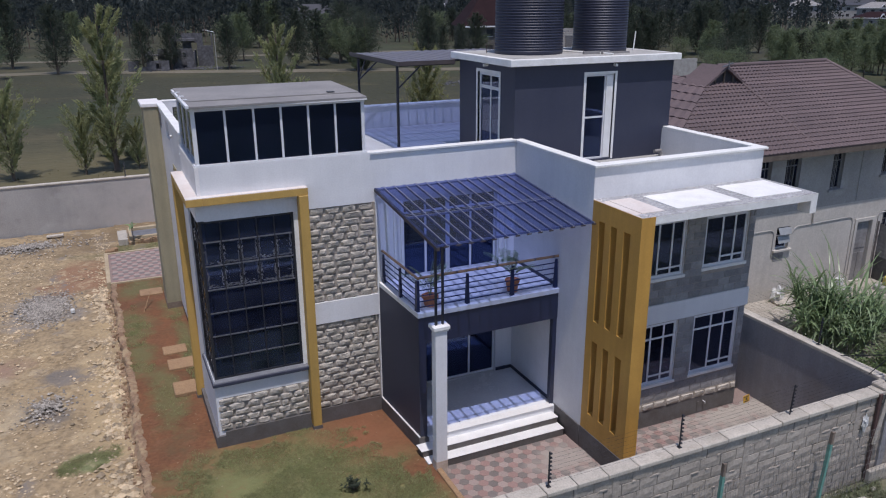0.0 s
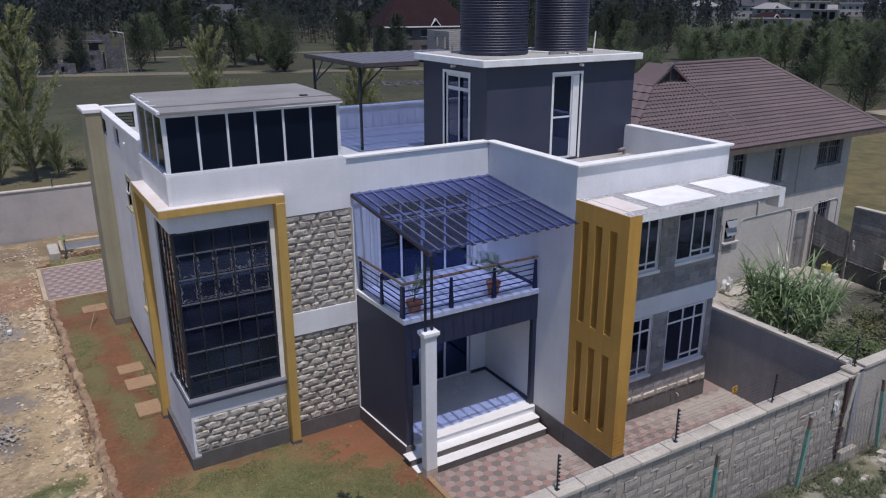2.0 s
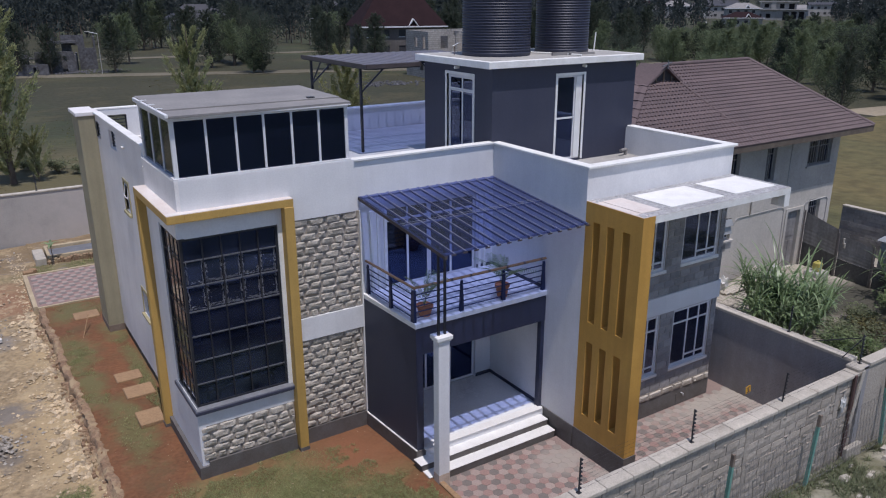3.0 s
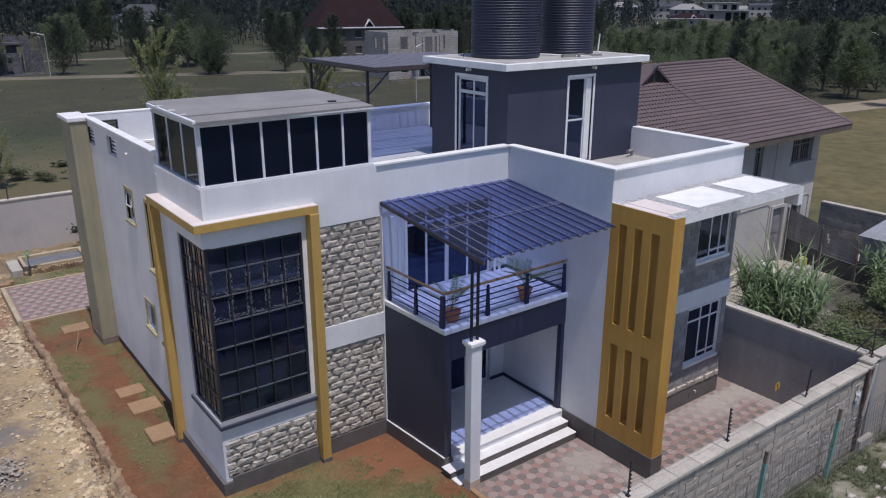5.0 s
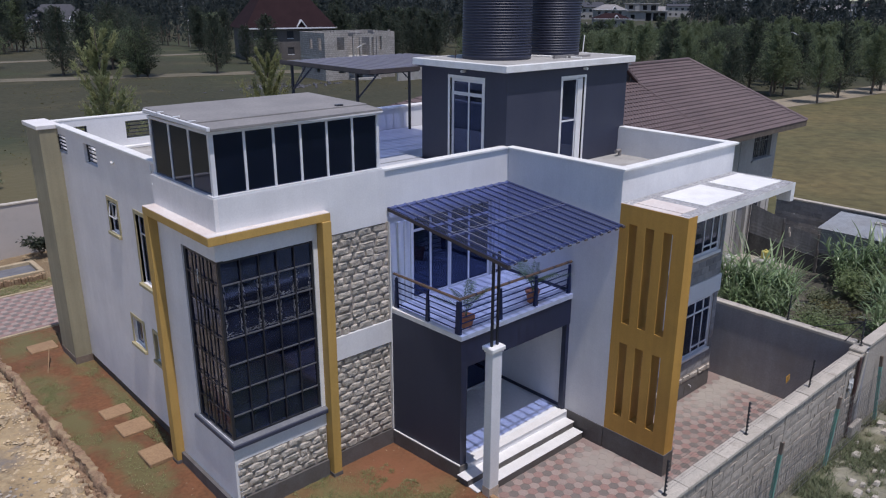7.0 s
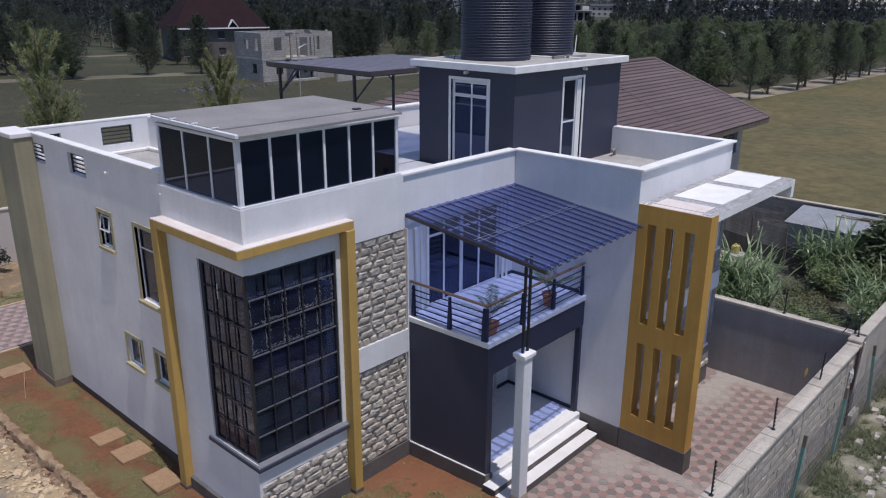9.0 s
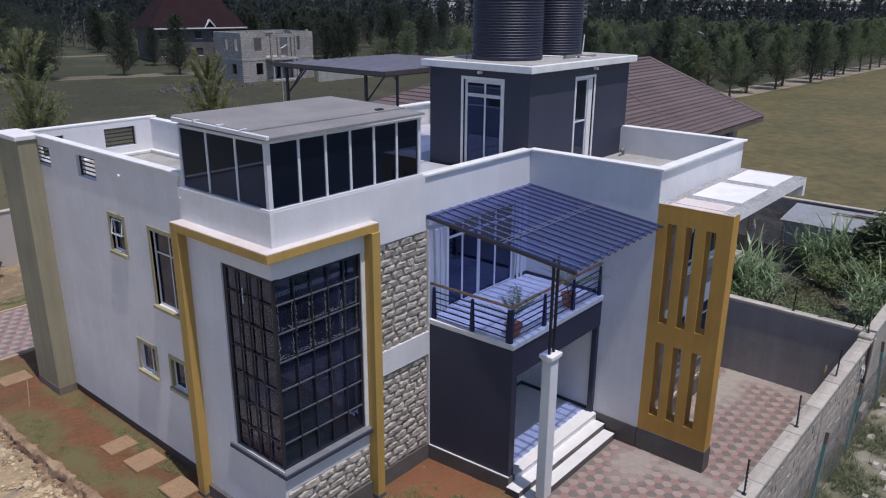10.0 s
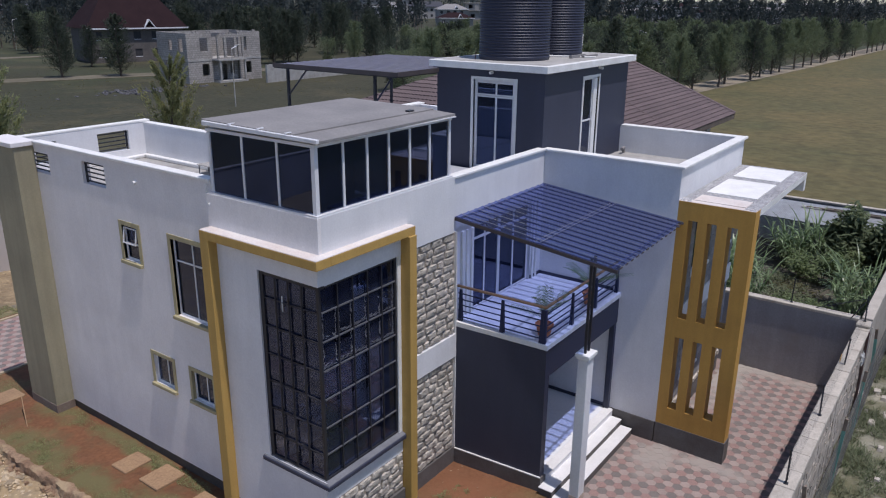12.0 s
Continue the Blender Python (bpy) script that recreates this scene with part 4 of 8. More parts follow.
# louvred openings in the parapet
for axis, d, u0, u1, v0, v1 in (("x", 2.05, 27.37, 28.4, 6.8, 7.32), ("x", 2.05, 24.9, 25.86, 6.82, 7.36), ("y", 29.2, 4.28, 5.25, 6.75, 7.32), ("y", 29.2, 2.5, 3.1, 6.75, 7.30)):
    bm = bmesh.new()
    ubox(bm, axis, u0, u0 + 0.04, d - 0.02, d + 0.02, v0, v1)
    gr = part("parapet_grille", bm, M["grille"], house, "black steel bars in a parapet opening")
    bm = bmesh.new()
    ubox(bm, axis, u1 - 0.04, u1, d - 0.02, d + 0.02, v0, v1)
    part("stile", bm, M["grille"], gr)
    for k in range(5):
        z = v0 + (v1 - v0) * (k + 0.5) / 5
        bm = bmesh.new()
        ubox(bm, axis, u0 + 0.04, u1 - 0.04, d - 0.015, d + 0.015, z - 0.014, z + 0.014)
        part("bar", bm, M["grille"], gr)

# wing front: windows, white band, cut stone comes below
for (u0, u1, v0, v1, low) in ((11.9, 13.32, 4.16, 5.64, 0), (13.98, 15.42, 4.22, 5.6, 0), (11.9, 13.32, 1.1, 2.84, 1), (13.9, 15.42, 1.12, 2.84, 1)):
    a, b = u0 + (u1 - u0) * 0.42, u0 + (u1 - u0) * 0.72
    top = v1 - 0.42 if low else v1
    window(house, "y", 14.38, u0, u1, v0, v1, [(a, v0, v1), (b, v0, v1)], ([(top, u0, u1)] if low else []) + [(v0 + 0.22, a, u1)], inset=0.03, fw=0.07, bw=0.05, sill=0.06, sill_mat=M["coping"], label="white framed casement window with tinted panes")
band = part("string_band", boxes((10.77, 15.70, 14.32, 14.378, 2.90, 3.42)), M["white"], house, "pale grey painted band")

# ochre fin with slots
fin = part("fin_wall", panel("x", 10.39, 10.76, 12.58, 14.378, 0.41, 6.47, [(y0, y1, v0, v1) for y0, y1 in ((13.88, 14.11), (13.42, 13.65), (12.93, 13.17)) for v0, v1 in ((0.91, 2.94), (3.47, 6.02))]), M["ochre"], house, "ochre fin wall with tall slots")
part("fin_base", boxes((10.37, 10.78, 12.56, 14.378, -0.3, 0.41)), M["plinth"], fin)

# slab over the wing windows
slab = part("sun_slab", boxes((10.765, 15.67, 12.58, 14.378, 6.30, 6.465)), M["coping"], house, "thin concrete sun slab with white panels")
part("edge_strip", boxes((10.40, 10.765, 12.59, 14.378, 6.472, 6.478)), M["ledge"], slab, "pinkish cream edge strip")
part("downstand", boxes((15.46, 15.67, 12.58, 12.95, 5.98, 6.30)), M["coping"], slab)
for x0, x1 in ((10.62, 11.24), (11.60, 13.45), (13.86, 15.46)):
    part("white_panel", boxes((x0, x1, 12.88, 14.10, 6.465, 6.495), w=0.006), M["ledge"] if x0 < 11 else M["coping"], slab, "pinkish cream panel" if x0 < 11 else "bright white panel")
random.seed(5)
V, F = [], []


def pebble(V, F, x, y, z, r, flat=0.6):
    k = len(V)
    for q in ((1, 0, 0), (-1, 0, 0), (0, 1, 0), (0, -1, 0), (0, 0, 1), (0, 0, -0.6)):
        V.append((x + q[0] * r * random.uniform(0.7, 1.2), y + q[1] * r * random.uniform(0.7, 1.2), z + q[2] * r * flat * random.uniform(0.7, 1.2)))
    for f in ((0, 2, 4), (2, 1, 4), (1, 3, 4), (3, 0, 4), (2, 0, 5), (1, 2, 5), (3, 1, 5), (0, 3, 5)):
        F.append(tuple(k + i for i in f))


for x0, x1, y0, y1 in ((10.44, 15.65, 12.60, 12.86), (10.44, 15.65, 14.12, 14.36), (11.27, 11.57, 12.86, 14.12), (13.48, 13.83, 12.86, 14.12), (15.49, 15.65, 12.86, 14.12)):
    for _ in range(int((x1 - x0) * (y1 - y0) * 900)):
        x_ = random.uniform(x0, x1)
        pebble(V, F, x_, random.uniform(y0, y1), 6.472 if x_ > 10.78 else 6.48, random.uniform(0.02, 0.045), 0.35)
part("screed", boxes((10.77, 15.665, 12.585, 12.875, 6.465, 6.469), (10.77, 15.665, 14.105, 14.374, 6.465, 6.469), (11.245, 11.595, 12.875, 14.105, 6.465, 6.469), (13.455, 13.855, 12.875, 14.105, 6.465, 6.469), (15.465, 15.665, 12.875, 14.105, 6.465, 6.469)), M["concrete"], slab, "grey cement bed under the pebbles")
ob = raw("ballast", V, F, M["slabgravel"])
hang(ob, slab)
tagged(ob, "grey ballast strips between the panels", kind="stuff")

# porch: skewed side wall, fascia, piers, floor and steps
part("porch_wall", prism([(6.25, 18.078), (6.41, 15.66), (6.61, 15.66), (6.45, 18.078)], 0.36, 3.66), M["navy"], house, "dark slate painted porch wall")
part("porch_wall_base", prism([(6.21, 17.998), (6.37, 15.62), (6.63, 15.62), (6.47, 17.998)], -0.2, 0.36), M["plinth"], house)
part("porch_skirt", prism([(6.215, 17.99), (6.375, 15.64), (6.41, 15.642), (6.25, 17.99)], 0.362, 0.385), M["coping"], house)
part("fascia", boxes((6.612, 10.388, 15.67, 15.85, 2.94, 3.66)), M["navy"], house, "dark slate fascia beam")
part("pier", boxes((10.27, 10.388, 15.69, 15.83, 0.37, 2.94)), M["navy"], house, "slim dark pier")
part("balcony_slab", prism([(6.27, 18.078), (6.38, 15.63), (10.388, 15.63), (10.388, 18.078)], 3.66, 3.79, 0.01), M["coping"], house, "white edged balcony slab")
part("balcony_floor", prism([(6.44, 18.07), (6.53, 15.79), (10.38, 15.79), (10.38, 18.07)], 3.794, 3.80), M["tile"], house, "pale tiled balcony floor")
part("porch_floor", prism([(6.45, 18.07), (6.65, 15.58), (10.385, 15.58), (10.385, 18.07)], 0.0, 0.37), M["tile"], house, "glossy pale grey porch floor")
part("porch_skirting", boxes((10.37, 10.388, 15.86, 18.07, 0.372, 0.47), (9.87, 10.37, 18.055, 18.078, 0.372, 0.47)), M["navy"], house)
part("balcony_skirting", boxes((10.37, 10.388, 15.86, 18.07, 3.802, 3.89), (9.85, 10.37, 18.055, 18.078, 3.802, 3.89)), M["navy"], house)
for y0, y1, z in ((15.28, 15.60, 0.20), (14.97, 15.28, 0.02)):
    st = part("step", boxes((6.28 if z > 0.1 else 6.34, 10.30, y0 - 0.012, y1 + 0.02, z - 0.022, z), w=0.006), M["step"], house, "white front step")
    part("riser", boxes((6.32, 10.28, y0, y1, -0.25, z - 0.022)), M["plinth"], st)
part("threshold", boxes((6.60, 10.32, 15.55, 15.80, 0.365, 0.39), w=0.008), M["step"], house, "white porch edge")

# glazed doors on porch and balcony
for u0, u1, v0, v1, posts in ((7.0, 9.82, 3.76, 5.95, (7.68, 8.31, 8.37, 9.04)), (7.4, 9.85, 0.38, 2.55, (8.2, 9.02))):
    d = window(house, "y", FY, u0, u1, v0, v1, [(p, v0, v1) for p in posts], [(5.58, u0, u1)] if v0 > 3 else [], inset=0.08, fw=0.06, bw=0.06, name="glazed_door", label="wide white framed glazed door")
for x in (6.52, 6.72, 6.92, 9.88, 10.06):
    part("door_reveal", boxes((x, x + 0.09, 18.03, 18.078, 3.75, 5.95), w=0.01), M["coping"], house, "white moulded upright")

# white column, canopy posts
col = thing("porch_column", "square white painted column beside the front steps", "column", at=(6.59, 14.76, -0.2))
part("shaft", boxes((6.42, 6.72, 14.66, 14.90, -0.25, 3.70), w=0.012), M["white"], col)
part("stained_foot", boxes((6.417, 6.723, 14.657, 14.903, -0.25, 0.22), w=0.004), M["splash"], col, "soil-splashed foot")
part("capital", boxes((6.39, 6.75, 14.64, 14.92, 3.68, 3.73), (6.36, 6.78, 14.61, 14.95, 3.73, 3.83), w=0.014), M["coping"], col)


def corrugated(x0, x1, n, za, zb, y0, y1, amp, skew=0.0):
    """Trapezoid-ribbed sheet between y0 (height za) and y1 (height zb); skew draws the front edge back towards x1."""
    xs = []
    for i in range(n):
        p = (x1 - x0) / n
        x = x0 + i * p
        xs += [(x, 0), (x + p * 0.66, 0), (x + p * 0.74, amp), (x + p * 0.92, amp)]
    xs.append((x1, 0))
    bm = bmesh.new()
    rows = []
    for y, z, k in ((y0, za, skew), (y1, zb, 0.0)):
        rows.append([bm.verts.new((x, y + k * (x - x0) / (x1 - x0), z + h)) for x, h in xs])
    for i in range(len(xs) - 1):
        bm.faces.new((rows[0][i], rows[0][i + 1], rows[1][i + 1], rows[1][i]))
    return bm


can = thing("balcony_canopy", "blue tinted corrugated canopy over the balcony", "canopy", at=(6.75, 14.95, 3.83))
CX0, CX1, CY0, CY1, CZ0, CZ1 = 6.22, 10.38, 14.10, 18.06, 5.95, 6.37


def can_z(y):
    return CZ0 + (CZ1 - CZ0) * (y - CY0) / (CY1 - CY0)


part("roof_sheet", corrugated(CX0, CX1, 14, CZ0, CZ1, CY0, CY1, 0.016, 0.10), SHEET, can, "blue tinted clear ribbed sheet")
part("edge_beam", prism([(CX0, CY0), (CX0 + 0.07, CY0), (CX0 + 0.07, CY1), (CX0, CY1)], (CZ0 - 0.085, CZ0 - 0.085, CZ1 - 0.085, CZ1 - 0.085), (CZ0 - 0.005, CZ0 - 0.005, CZ1 - 0.005, CZ1 - 0.005)), M["fringe"], can, "dark brown edge beam")
for yy, q in ((CY0 + 0.14, 0.10), (15.95, 0.05), (17.98, 0.0)):
    z = can_z(yy)
    part("purlin", prism([(CX0 + 0.075, yy - 0.014), (CX1, yy + q - 0.014), (CX1, yy + q + 0.014), (CX0 + 0.075, yy + 0.014)], z - 0.055, z - 0.012), M["rib"], can)
for yy in (15.90, 16.0):
    z = can_z(yy) + 0.026
    part("lap_seam", prism([(CX0 + 0.02, yy - 0.006), (CX1, yy + 0.044), (CX1, yy + 0.056), (CX0 + 0.02, yy + 0.006)], z - 0.004, z), M["rib"], can, "pale seam across the sheets")
for i in range(14):
    x = CX0 + (CX1 - CX0) * (i + 0.83) / 14
    q = CY0 + 0.10 * (i + 0.83) / 14
    # pale strip: the crest's highlight as a colour of its own
    part("rib_crest", prism([(x - 0.008, q), (x + 0.008, q), (x + 0.008, 18.02), (x - 0.008, 18.02)], (CZ0 + 0.018, CZ0 + 0.018, CZ1 + 0.014, CZ1 + 0.014), (CZ0 + 0.024, CZ0 + 0.024, CZ1 + 0.020, CZ1 + 0.020)), M["rib"], can, "pale strip for the highlight on a rib crest")
    # added strip under each rib, there to cast the floor's shadow stripes
    part("under_batten", prism([(x - 0.024, q + 0.05), (x + 0.024, q + 0.05), (x + 0.024, 18.0), (x - 0.024, 18.0)], (CZ0 - 0.025, CZ0 - 0.025, CZ1 - 0.033, CZ1 - 0.033), (CZ0 - 0.010, CZ0 - 0.010, CZ1 - 0.018, CZ1 - 0.018)), M["rail"], can)
    part("eave_closure", prism([(x - 0.075, q - 0.004), (x + 0.045, q - 0.004), (x + 0.045, q + 0.012), (x - 0.075, q + 0.012)], CZ0 - 0.035, CZ0 - 0.004), M["fringe"], can, "dark foam closure under a rib")
for x in (6.48, 6.65):
    part("post", boxes((x - 0.025, x + 0.025, 14.74, 14.79, 3.83, can_z(14.76) - 0.02)), M["grille"], can, "slim black post")

# balcony railing
RZ0 = 3.79
railing = part("balcony_railing", prism([(6.40, 15.70), (6.47, 15.70), (6.47, 15.77), (6.40, 15.77)], RZ0, 4.60, 0.008), M["rail"], house, "navy steel railing with wooden handrail")


def rail_post(x, y, along):
    """A flat twin-plate post that narrows towards its top."""
    wx, wy = (0.055, 0.022) if along == "x" else (0.022, 0.055)
    for sg in (-1, 1):
        ox, oy = (0, sg * 0.024) if along == "x" else (sg * 0.024, 0)
        bm = boxes((x + ox - wx, x + ox + wx, y + oy - wy * 0.5, y + oy + wy * 0.5, RZ0, 4.58)) if along == "x" else boxes((x + ox - wx * 0.5, x + ox + wx * 0.5, y + oy - wy, y + oy + wy, RZ0, 4.58))
        for v in bm.verts:
            if v.co.z > 4.5:
                v.co.x, v.co.y = x + (v.co.x - x) * 0.55, y + (v.co.y - y) * 0.55
        part("post", bm, M["rail"], railing)


for x, y, a in ((6.38, 17.96, "y"), (6.405, 16.82, "y"), (7.76, 15.74, "x"), (9.03, 15.74, "x"), (10.32, 15.74, "x"), (6.43, 15.81, "y")):
    rail_post(x, y, a)
for k in range(5):
    z = 3.90 + k * 0.145
    part("bar", tube(bmesh.new(), (6.38, 18.03, z), (6.43, 15.74, z), 0.015, n=6), M["rail"], railing)
    part("bar", tube(bmesh.new(), (6.43, 15.74, z), (10.37, 15.74, z), 0.015, n=6), M["rail"], railing)
part("handrail", tube(bmesh.new(), (6.39, 18.06, 4.655), (6.435, 15.72, 4.655), 0.034, n=10), M["wood"], railing, "round wooden handrail", smooth=60)
part("handrail", tube(bmesh.new(), (6.415, 15.745, 4.655), (10.385, 15.745, 4.655), 0.034, n=10), M["wood"], railing, "round wooden handrail", smooth=60)
for k in range(7):
    x = 6.9 + k * 0.55
    part("rail_band", tube(bmesh.new(), (x, 15.745, 4.655), (x + 0.05, 15.745, 4.655), 0.0365, n=10), M["fringe"], railing, smooth=60)

# roof lantern of dark glass over the front corner
LB, LT = 7.32, 8.64
lan = part("glass_lantern", boxes((1.91, 2.0, 18.05, 18.14, LB, LT)), M["alu"], house, "white framed glazed roof box with dark glass")
for b in ((1.91, 1.99, 20.90, 20.98, LB, LT), (5.95, 6.03, 18.05, 18.14, LB, LT), (5.95, 6.03, 20.90, 20.98, 6.46, LT)):
    part("corner_post", boxes(b, w=0.006), M["alu"], lan)
part("base_rail", boxes((1.87, 6.05, 18.01, 18.16, LB, LB + 0.04), (1.87, 2.01, 18.16, 21.0, LB, LB + 0.04)), M["alu"], lan)
part("head_rail", boxes((1.90, 6.04, 18.04, 18.13, LT - 0.06, LT), (1.90, 1.99, 18.13, 21.0, LT - 0.06, LT), (5.95, 6.04, 18.13, 21.0, LT - 0.06, LT), (1.99, 5.95, 20.91, 21.0, LT - 0.06, LT)), M["alu"], lan)
for x in (2.66, 3.32, 3.96, 4.62, 5.29):
    part("mullion", boxes((x - 0.026, x + 0.026, 18.06, 18.12, LB + 0.05, LT - 0.06)), M["alu"], lan)
for y in (19.02, 19.98):
    part("mullion", boxes((1.92, 1.97, y - 0.026, y + 0.026, LB + 0.05, LT - 0.06)), M["alu"], lan)
for x0, x1 in zip((2.0, 2.686, 3.346, 3.986, 4.646, 5.316), (2.634, 3.294, 3.934, 4.594, 5.264, 5.95)):
    part("pane", boxes((x0, x1, 18.085, 18.093, LB + 0.05, LT - 0.06)), DARKGLASS, lan, "near-black tinted glass")
for y0, y1 in ((18.14, 18.994), (19.046, 19.954), (20.006, 20.90)):
    part("pane", boxes((1.94, 1.948, y0, y1, LB + 0.05, LT - 0.06)), DARKGLASS, lan, "near-black tinted glass")
part("pane", boxes((5.985, 5.993, 18.14, 20.90, 6.6, LT - 0.06)), DARKGLASS, lan, "near-black tinted glass")
part("back_wall", boxes((2.0, 5.95, 20.92, 20.99, 6.46, LT - 0.06)), M["white"], lan)
lid = part("lantern_roof", prism([(1.86, 18.55), (6.07, 18.55), (6.07, 21.04), (1.86, 21.04)], (8.705, 8.705, 8.73, 8.73), (8.775, 8.775, 8.815, 8.815), 0.006), M["felt"], lan, "grey flat roofing sheet")
part("front_strip", prism([(1.84, 17.90), (6.08, 17.98), (6.08, 18.55), (1.84, 18.55)], (8.665, 8.665, 8.69, 8.69), (8.715, 8.715, 8.745, 8.745)), M["felt"], lid)
part("edge_trim", prism([(1.80, 17.87), (1.875, 17.87), (1.885, 20.98), (1.81, 20.98)], (8.68, 8.68, 8.70, 8.70), (8.755, 8.755, 8.79, 8.79), 0.008), M["alu"], lid, "white edge trim")
part("front_trim", boxes((1.90, 6.08, 17.95, 18.04, 8.64, 8.664)), M["alu"], lid)
for i, y in enumerate((18.62, 19.35, 20.15)):
    part("bracket", boxes((1.80, 1.95, y, y + 0.04, 8.785, 8.80 + 0.006 * i)), M["alu"], lid)
part("roof_bolt", boxes((5.28, 5.46, 18.60, 18.72, 8.775, 8.81), w=0.01), M["grille"], lid)

# stair room on the roof
part("stair_wall", panel("y", 18.15, 18.33, 10.35, 15.68, 6.45, 9.24, [(12.62, 13.6, 6.5, 8.93)]), M["navy"], house, "dark slate painted stair room wall")
part("stair_wall", panel("x", 10.35, 10.53, 18.33, 21.6, 6.45, 9.24, [(19.05, 20.36, 6.5, 8.96)]), M["navy"], house, "dark slate painted stair room wall")
part("stair_wall", boxes((15.5, 15.68, 18.33, 21.6, 6.45, 9.24)), M["navy"], house)
part("stair_wall", boxes((10.53, 15.5, 21.42, 21.6, 6.45, 9.24)), M["navy"], house)
part("stair_roof", boxes((10.09, 15.79, 17.95, 21.72, 9.25, 9.435), w=0.012), M["coping"], house, "pale concrete roof slab of the stair room")
part("slab_screed", boxes((10.25, 15.65, 18.1, 21.6, 9.4355, 9.4385)), M["concrete"], house)
door1 = window(house, "x", 10.35, 19.05, 20.36, 6.5, 8.96, [(19.66, 6.5, 8.9)], [(8.52, 19.05, 20.36), (8.56, 19.05, 20.36)], inset=0.05, fw=0.09, bw=0.05, surround=0.08, surround_mat=M["coping"], name="roof_door", label="white framed double glazed roof door")
door2 = window(house, "y", 18.15, 12.62, 13.6, 6.5, 8.93, [(13.32, 6.5, 8.93)], [(7.72, 12.62, 13.32)], inset=0.05, fw=0.06, bw=0.05, surround=0.07, surround_mat=M["coping"], name="roof_door", label="white framed glazed roof door")
part("sliding_leaf", boxes((13.34, 13.56, 18.17, 18.20, 6.53, 8.88)), M["coping"], door2, "white solid leaf")
part("door_handle", boxes((13.29, 13.32, 18.165, 18.185, 7.62, 7.82)), M["alu"], door2)
part("slab_spout", tube(bmesh.new(), (13.55, 18.2, 9.18), (13.55, 18.02, 9.17), 0.04), M["coping"], house)
part("slab_spout", tube(bmesh.new(), (10.45, 19.75, 9.18), (10.20, 19.75, 9.17), 0.04), M["coping"], house)

# added dark panels that hide the lit stair room behind the door glass
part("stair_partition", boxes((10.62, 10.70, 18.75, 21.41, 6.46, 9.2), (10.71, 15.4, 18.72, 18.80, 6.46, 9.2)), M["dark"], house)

# tinted terrace roof behind the stair room
per = thing("terrace_roof", "blue tinted terrace roof on dark steel posts", "pergola", at=(8.6, 22.4, 6.5))
part("roof_sheet", corrugated(8.25, 13.4, 16, 9.20, 9.17, 21.76, 26.05, 0.02), GREYSHEET, per, "tinted ribbed roofing sheet")
part("edge_board", boxes((8.24, 8.262, 21.36, 26.06, 9.10, 9.215), (8.262, 10.07, 21.34, 21.36, 9.10, 9.22)), M["fringe"], per)
part("edge_beam", boxes((8.27, 8.33, 21.4, 26.05, 9.07, 9.16), (8.33, 10.07, 21.4, 21.46, 9.07, 9.16), (8.33, 13.4, 25.99, 26.05, 9.07, 9.15)), M["grille"], per)
part("front_sheet", corrugated(8.25, 10.07, 6, 9.21, 9.20, 21.35, 21.76, 0.02), GREYSHEET, per)
for yy in (22.4, 23.6, 24.8):
    part("purlin", boxes((8.33, 13.4, yy - 0.03, yy + 0.03, 9.08, 9.14)), M["grille"], per)
for i in range(14):
    x = 8.6 + i * 0.35
    part("batten", boxes((x - 0.025, x + 0.025, 21.8, 25.98, 9.145, 9.163)), M["grille"], per)
for x, y, dirs in ((8.6, 22.42, ((0.9, 0),)), (8.4, 25.6, ((0.9, 0), (0, -0.8))), (13.3, 25.75, ((-0.9, 0),))):
    p = part("post", boxes((x - 0.035, x + 0.035, y - 0.035, y + 0.035, 6.45, 9.07)), M["grille"], per, "dark square steel post")
    for dx, dy in dirs:
        part("brace", tube(bmesh.new(), (x, y, 8.3), (x + dx, y + dy, 9.09), 0.025, n=6), M["grille"], p)

# water tanks
def water_tank(x, y, r, h):
    t = thing("water_tank", "tall black ribbed plastic water tank on the stair roof", "water tank", "roof water tanks", at=(x, y, 9.438))
    prof = [(r * 0.985, 0), (r, 0.05)]
    z, n = 0.10, int(h / 0.075)
    for i in range(n):
        prof += [(r, z), (r * 0.978, z + 0.025), (r * 0.978, z + 0.045), (r, z + 0.066)]
        z += 0.075
    prof += [(r, z + 0.05), (r * 0.8, z + 0.30), (r * 0.35, z + 0.42)]
    part("shell", lathe(bmesh.new(), prof, 48, (x, y, 9.438)), M["tank"], t, smooth=25)
    part("lid", lathe(bmesh.new(), [(r * 0.33, z + 0.40), (r * 0.33, z + 0.47), (r * 0.28, z + 0.50)], 24, (x, y, 9.438)), M["tank"], t, smooth=40)


water_tank(11.80, 19.97, 1.0, 2.3)
water_tank(14.32, 20.0, 0.82, 2.3)
single("pipe_box", boxes((12.9, 13.8, 18.72, 18.80, 9.438, 9.52), (13.45, 14.4, 18.6, 18.68, 9.438, 9.50)), M["felt"], "grey timber offcut lying on the slab", "timber")
single("water_pipe", tube(bmesh.new(), (13.05, 20.0, 9.46), (13.6, 18.3, 9.46), 0.025), M["coping"], "white plastic water pipe lying by the tanks", "pipe")
single("overflow_pipe", tube(bmesh.new(), (15.3, 19.6, 9.438), (15.35, 19.6, 10.0), 0.02), M["coping"], "upright white overflow pipe beside the tank", "pipe")
single("stub_bars", tube(tube(bmesh.new(), (10.75, 20.6, 9.438), (10.72, 20.55, 9.68), 0.012, n=5), (10.95, 20.3, 9.438), (10.86, 20.3, 9.74), 0.012, n=5), M["rust"], "short rusty starter bars in the slab", "rebar")
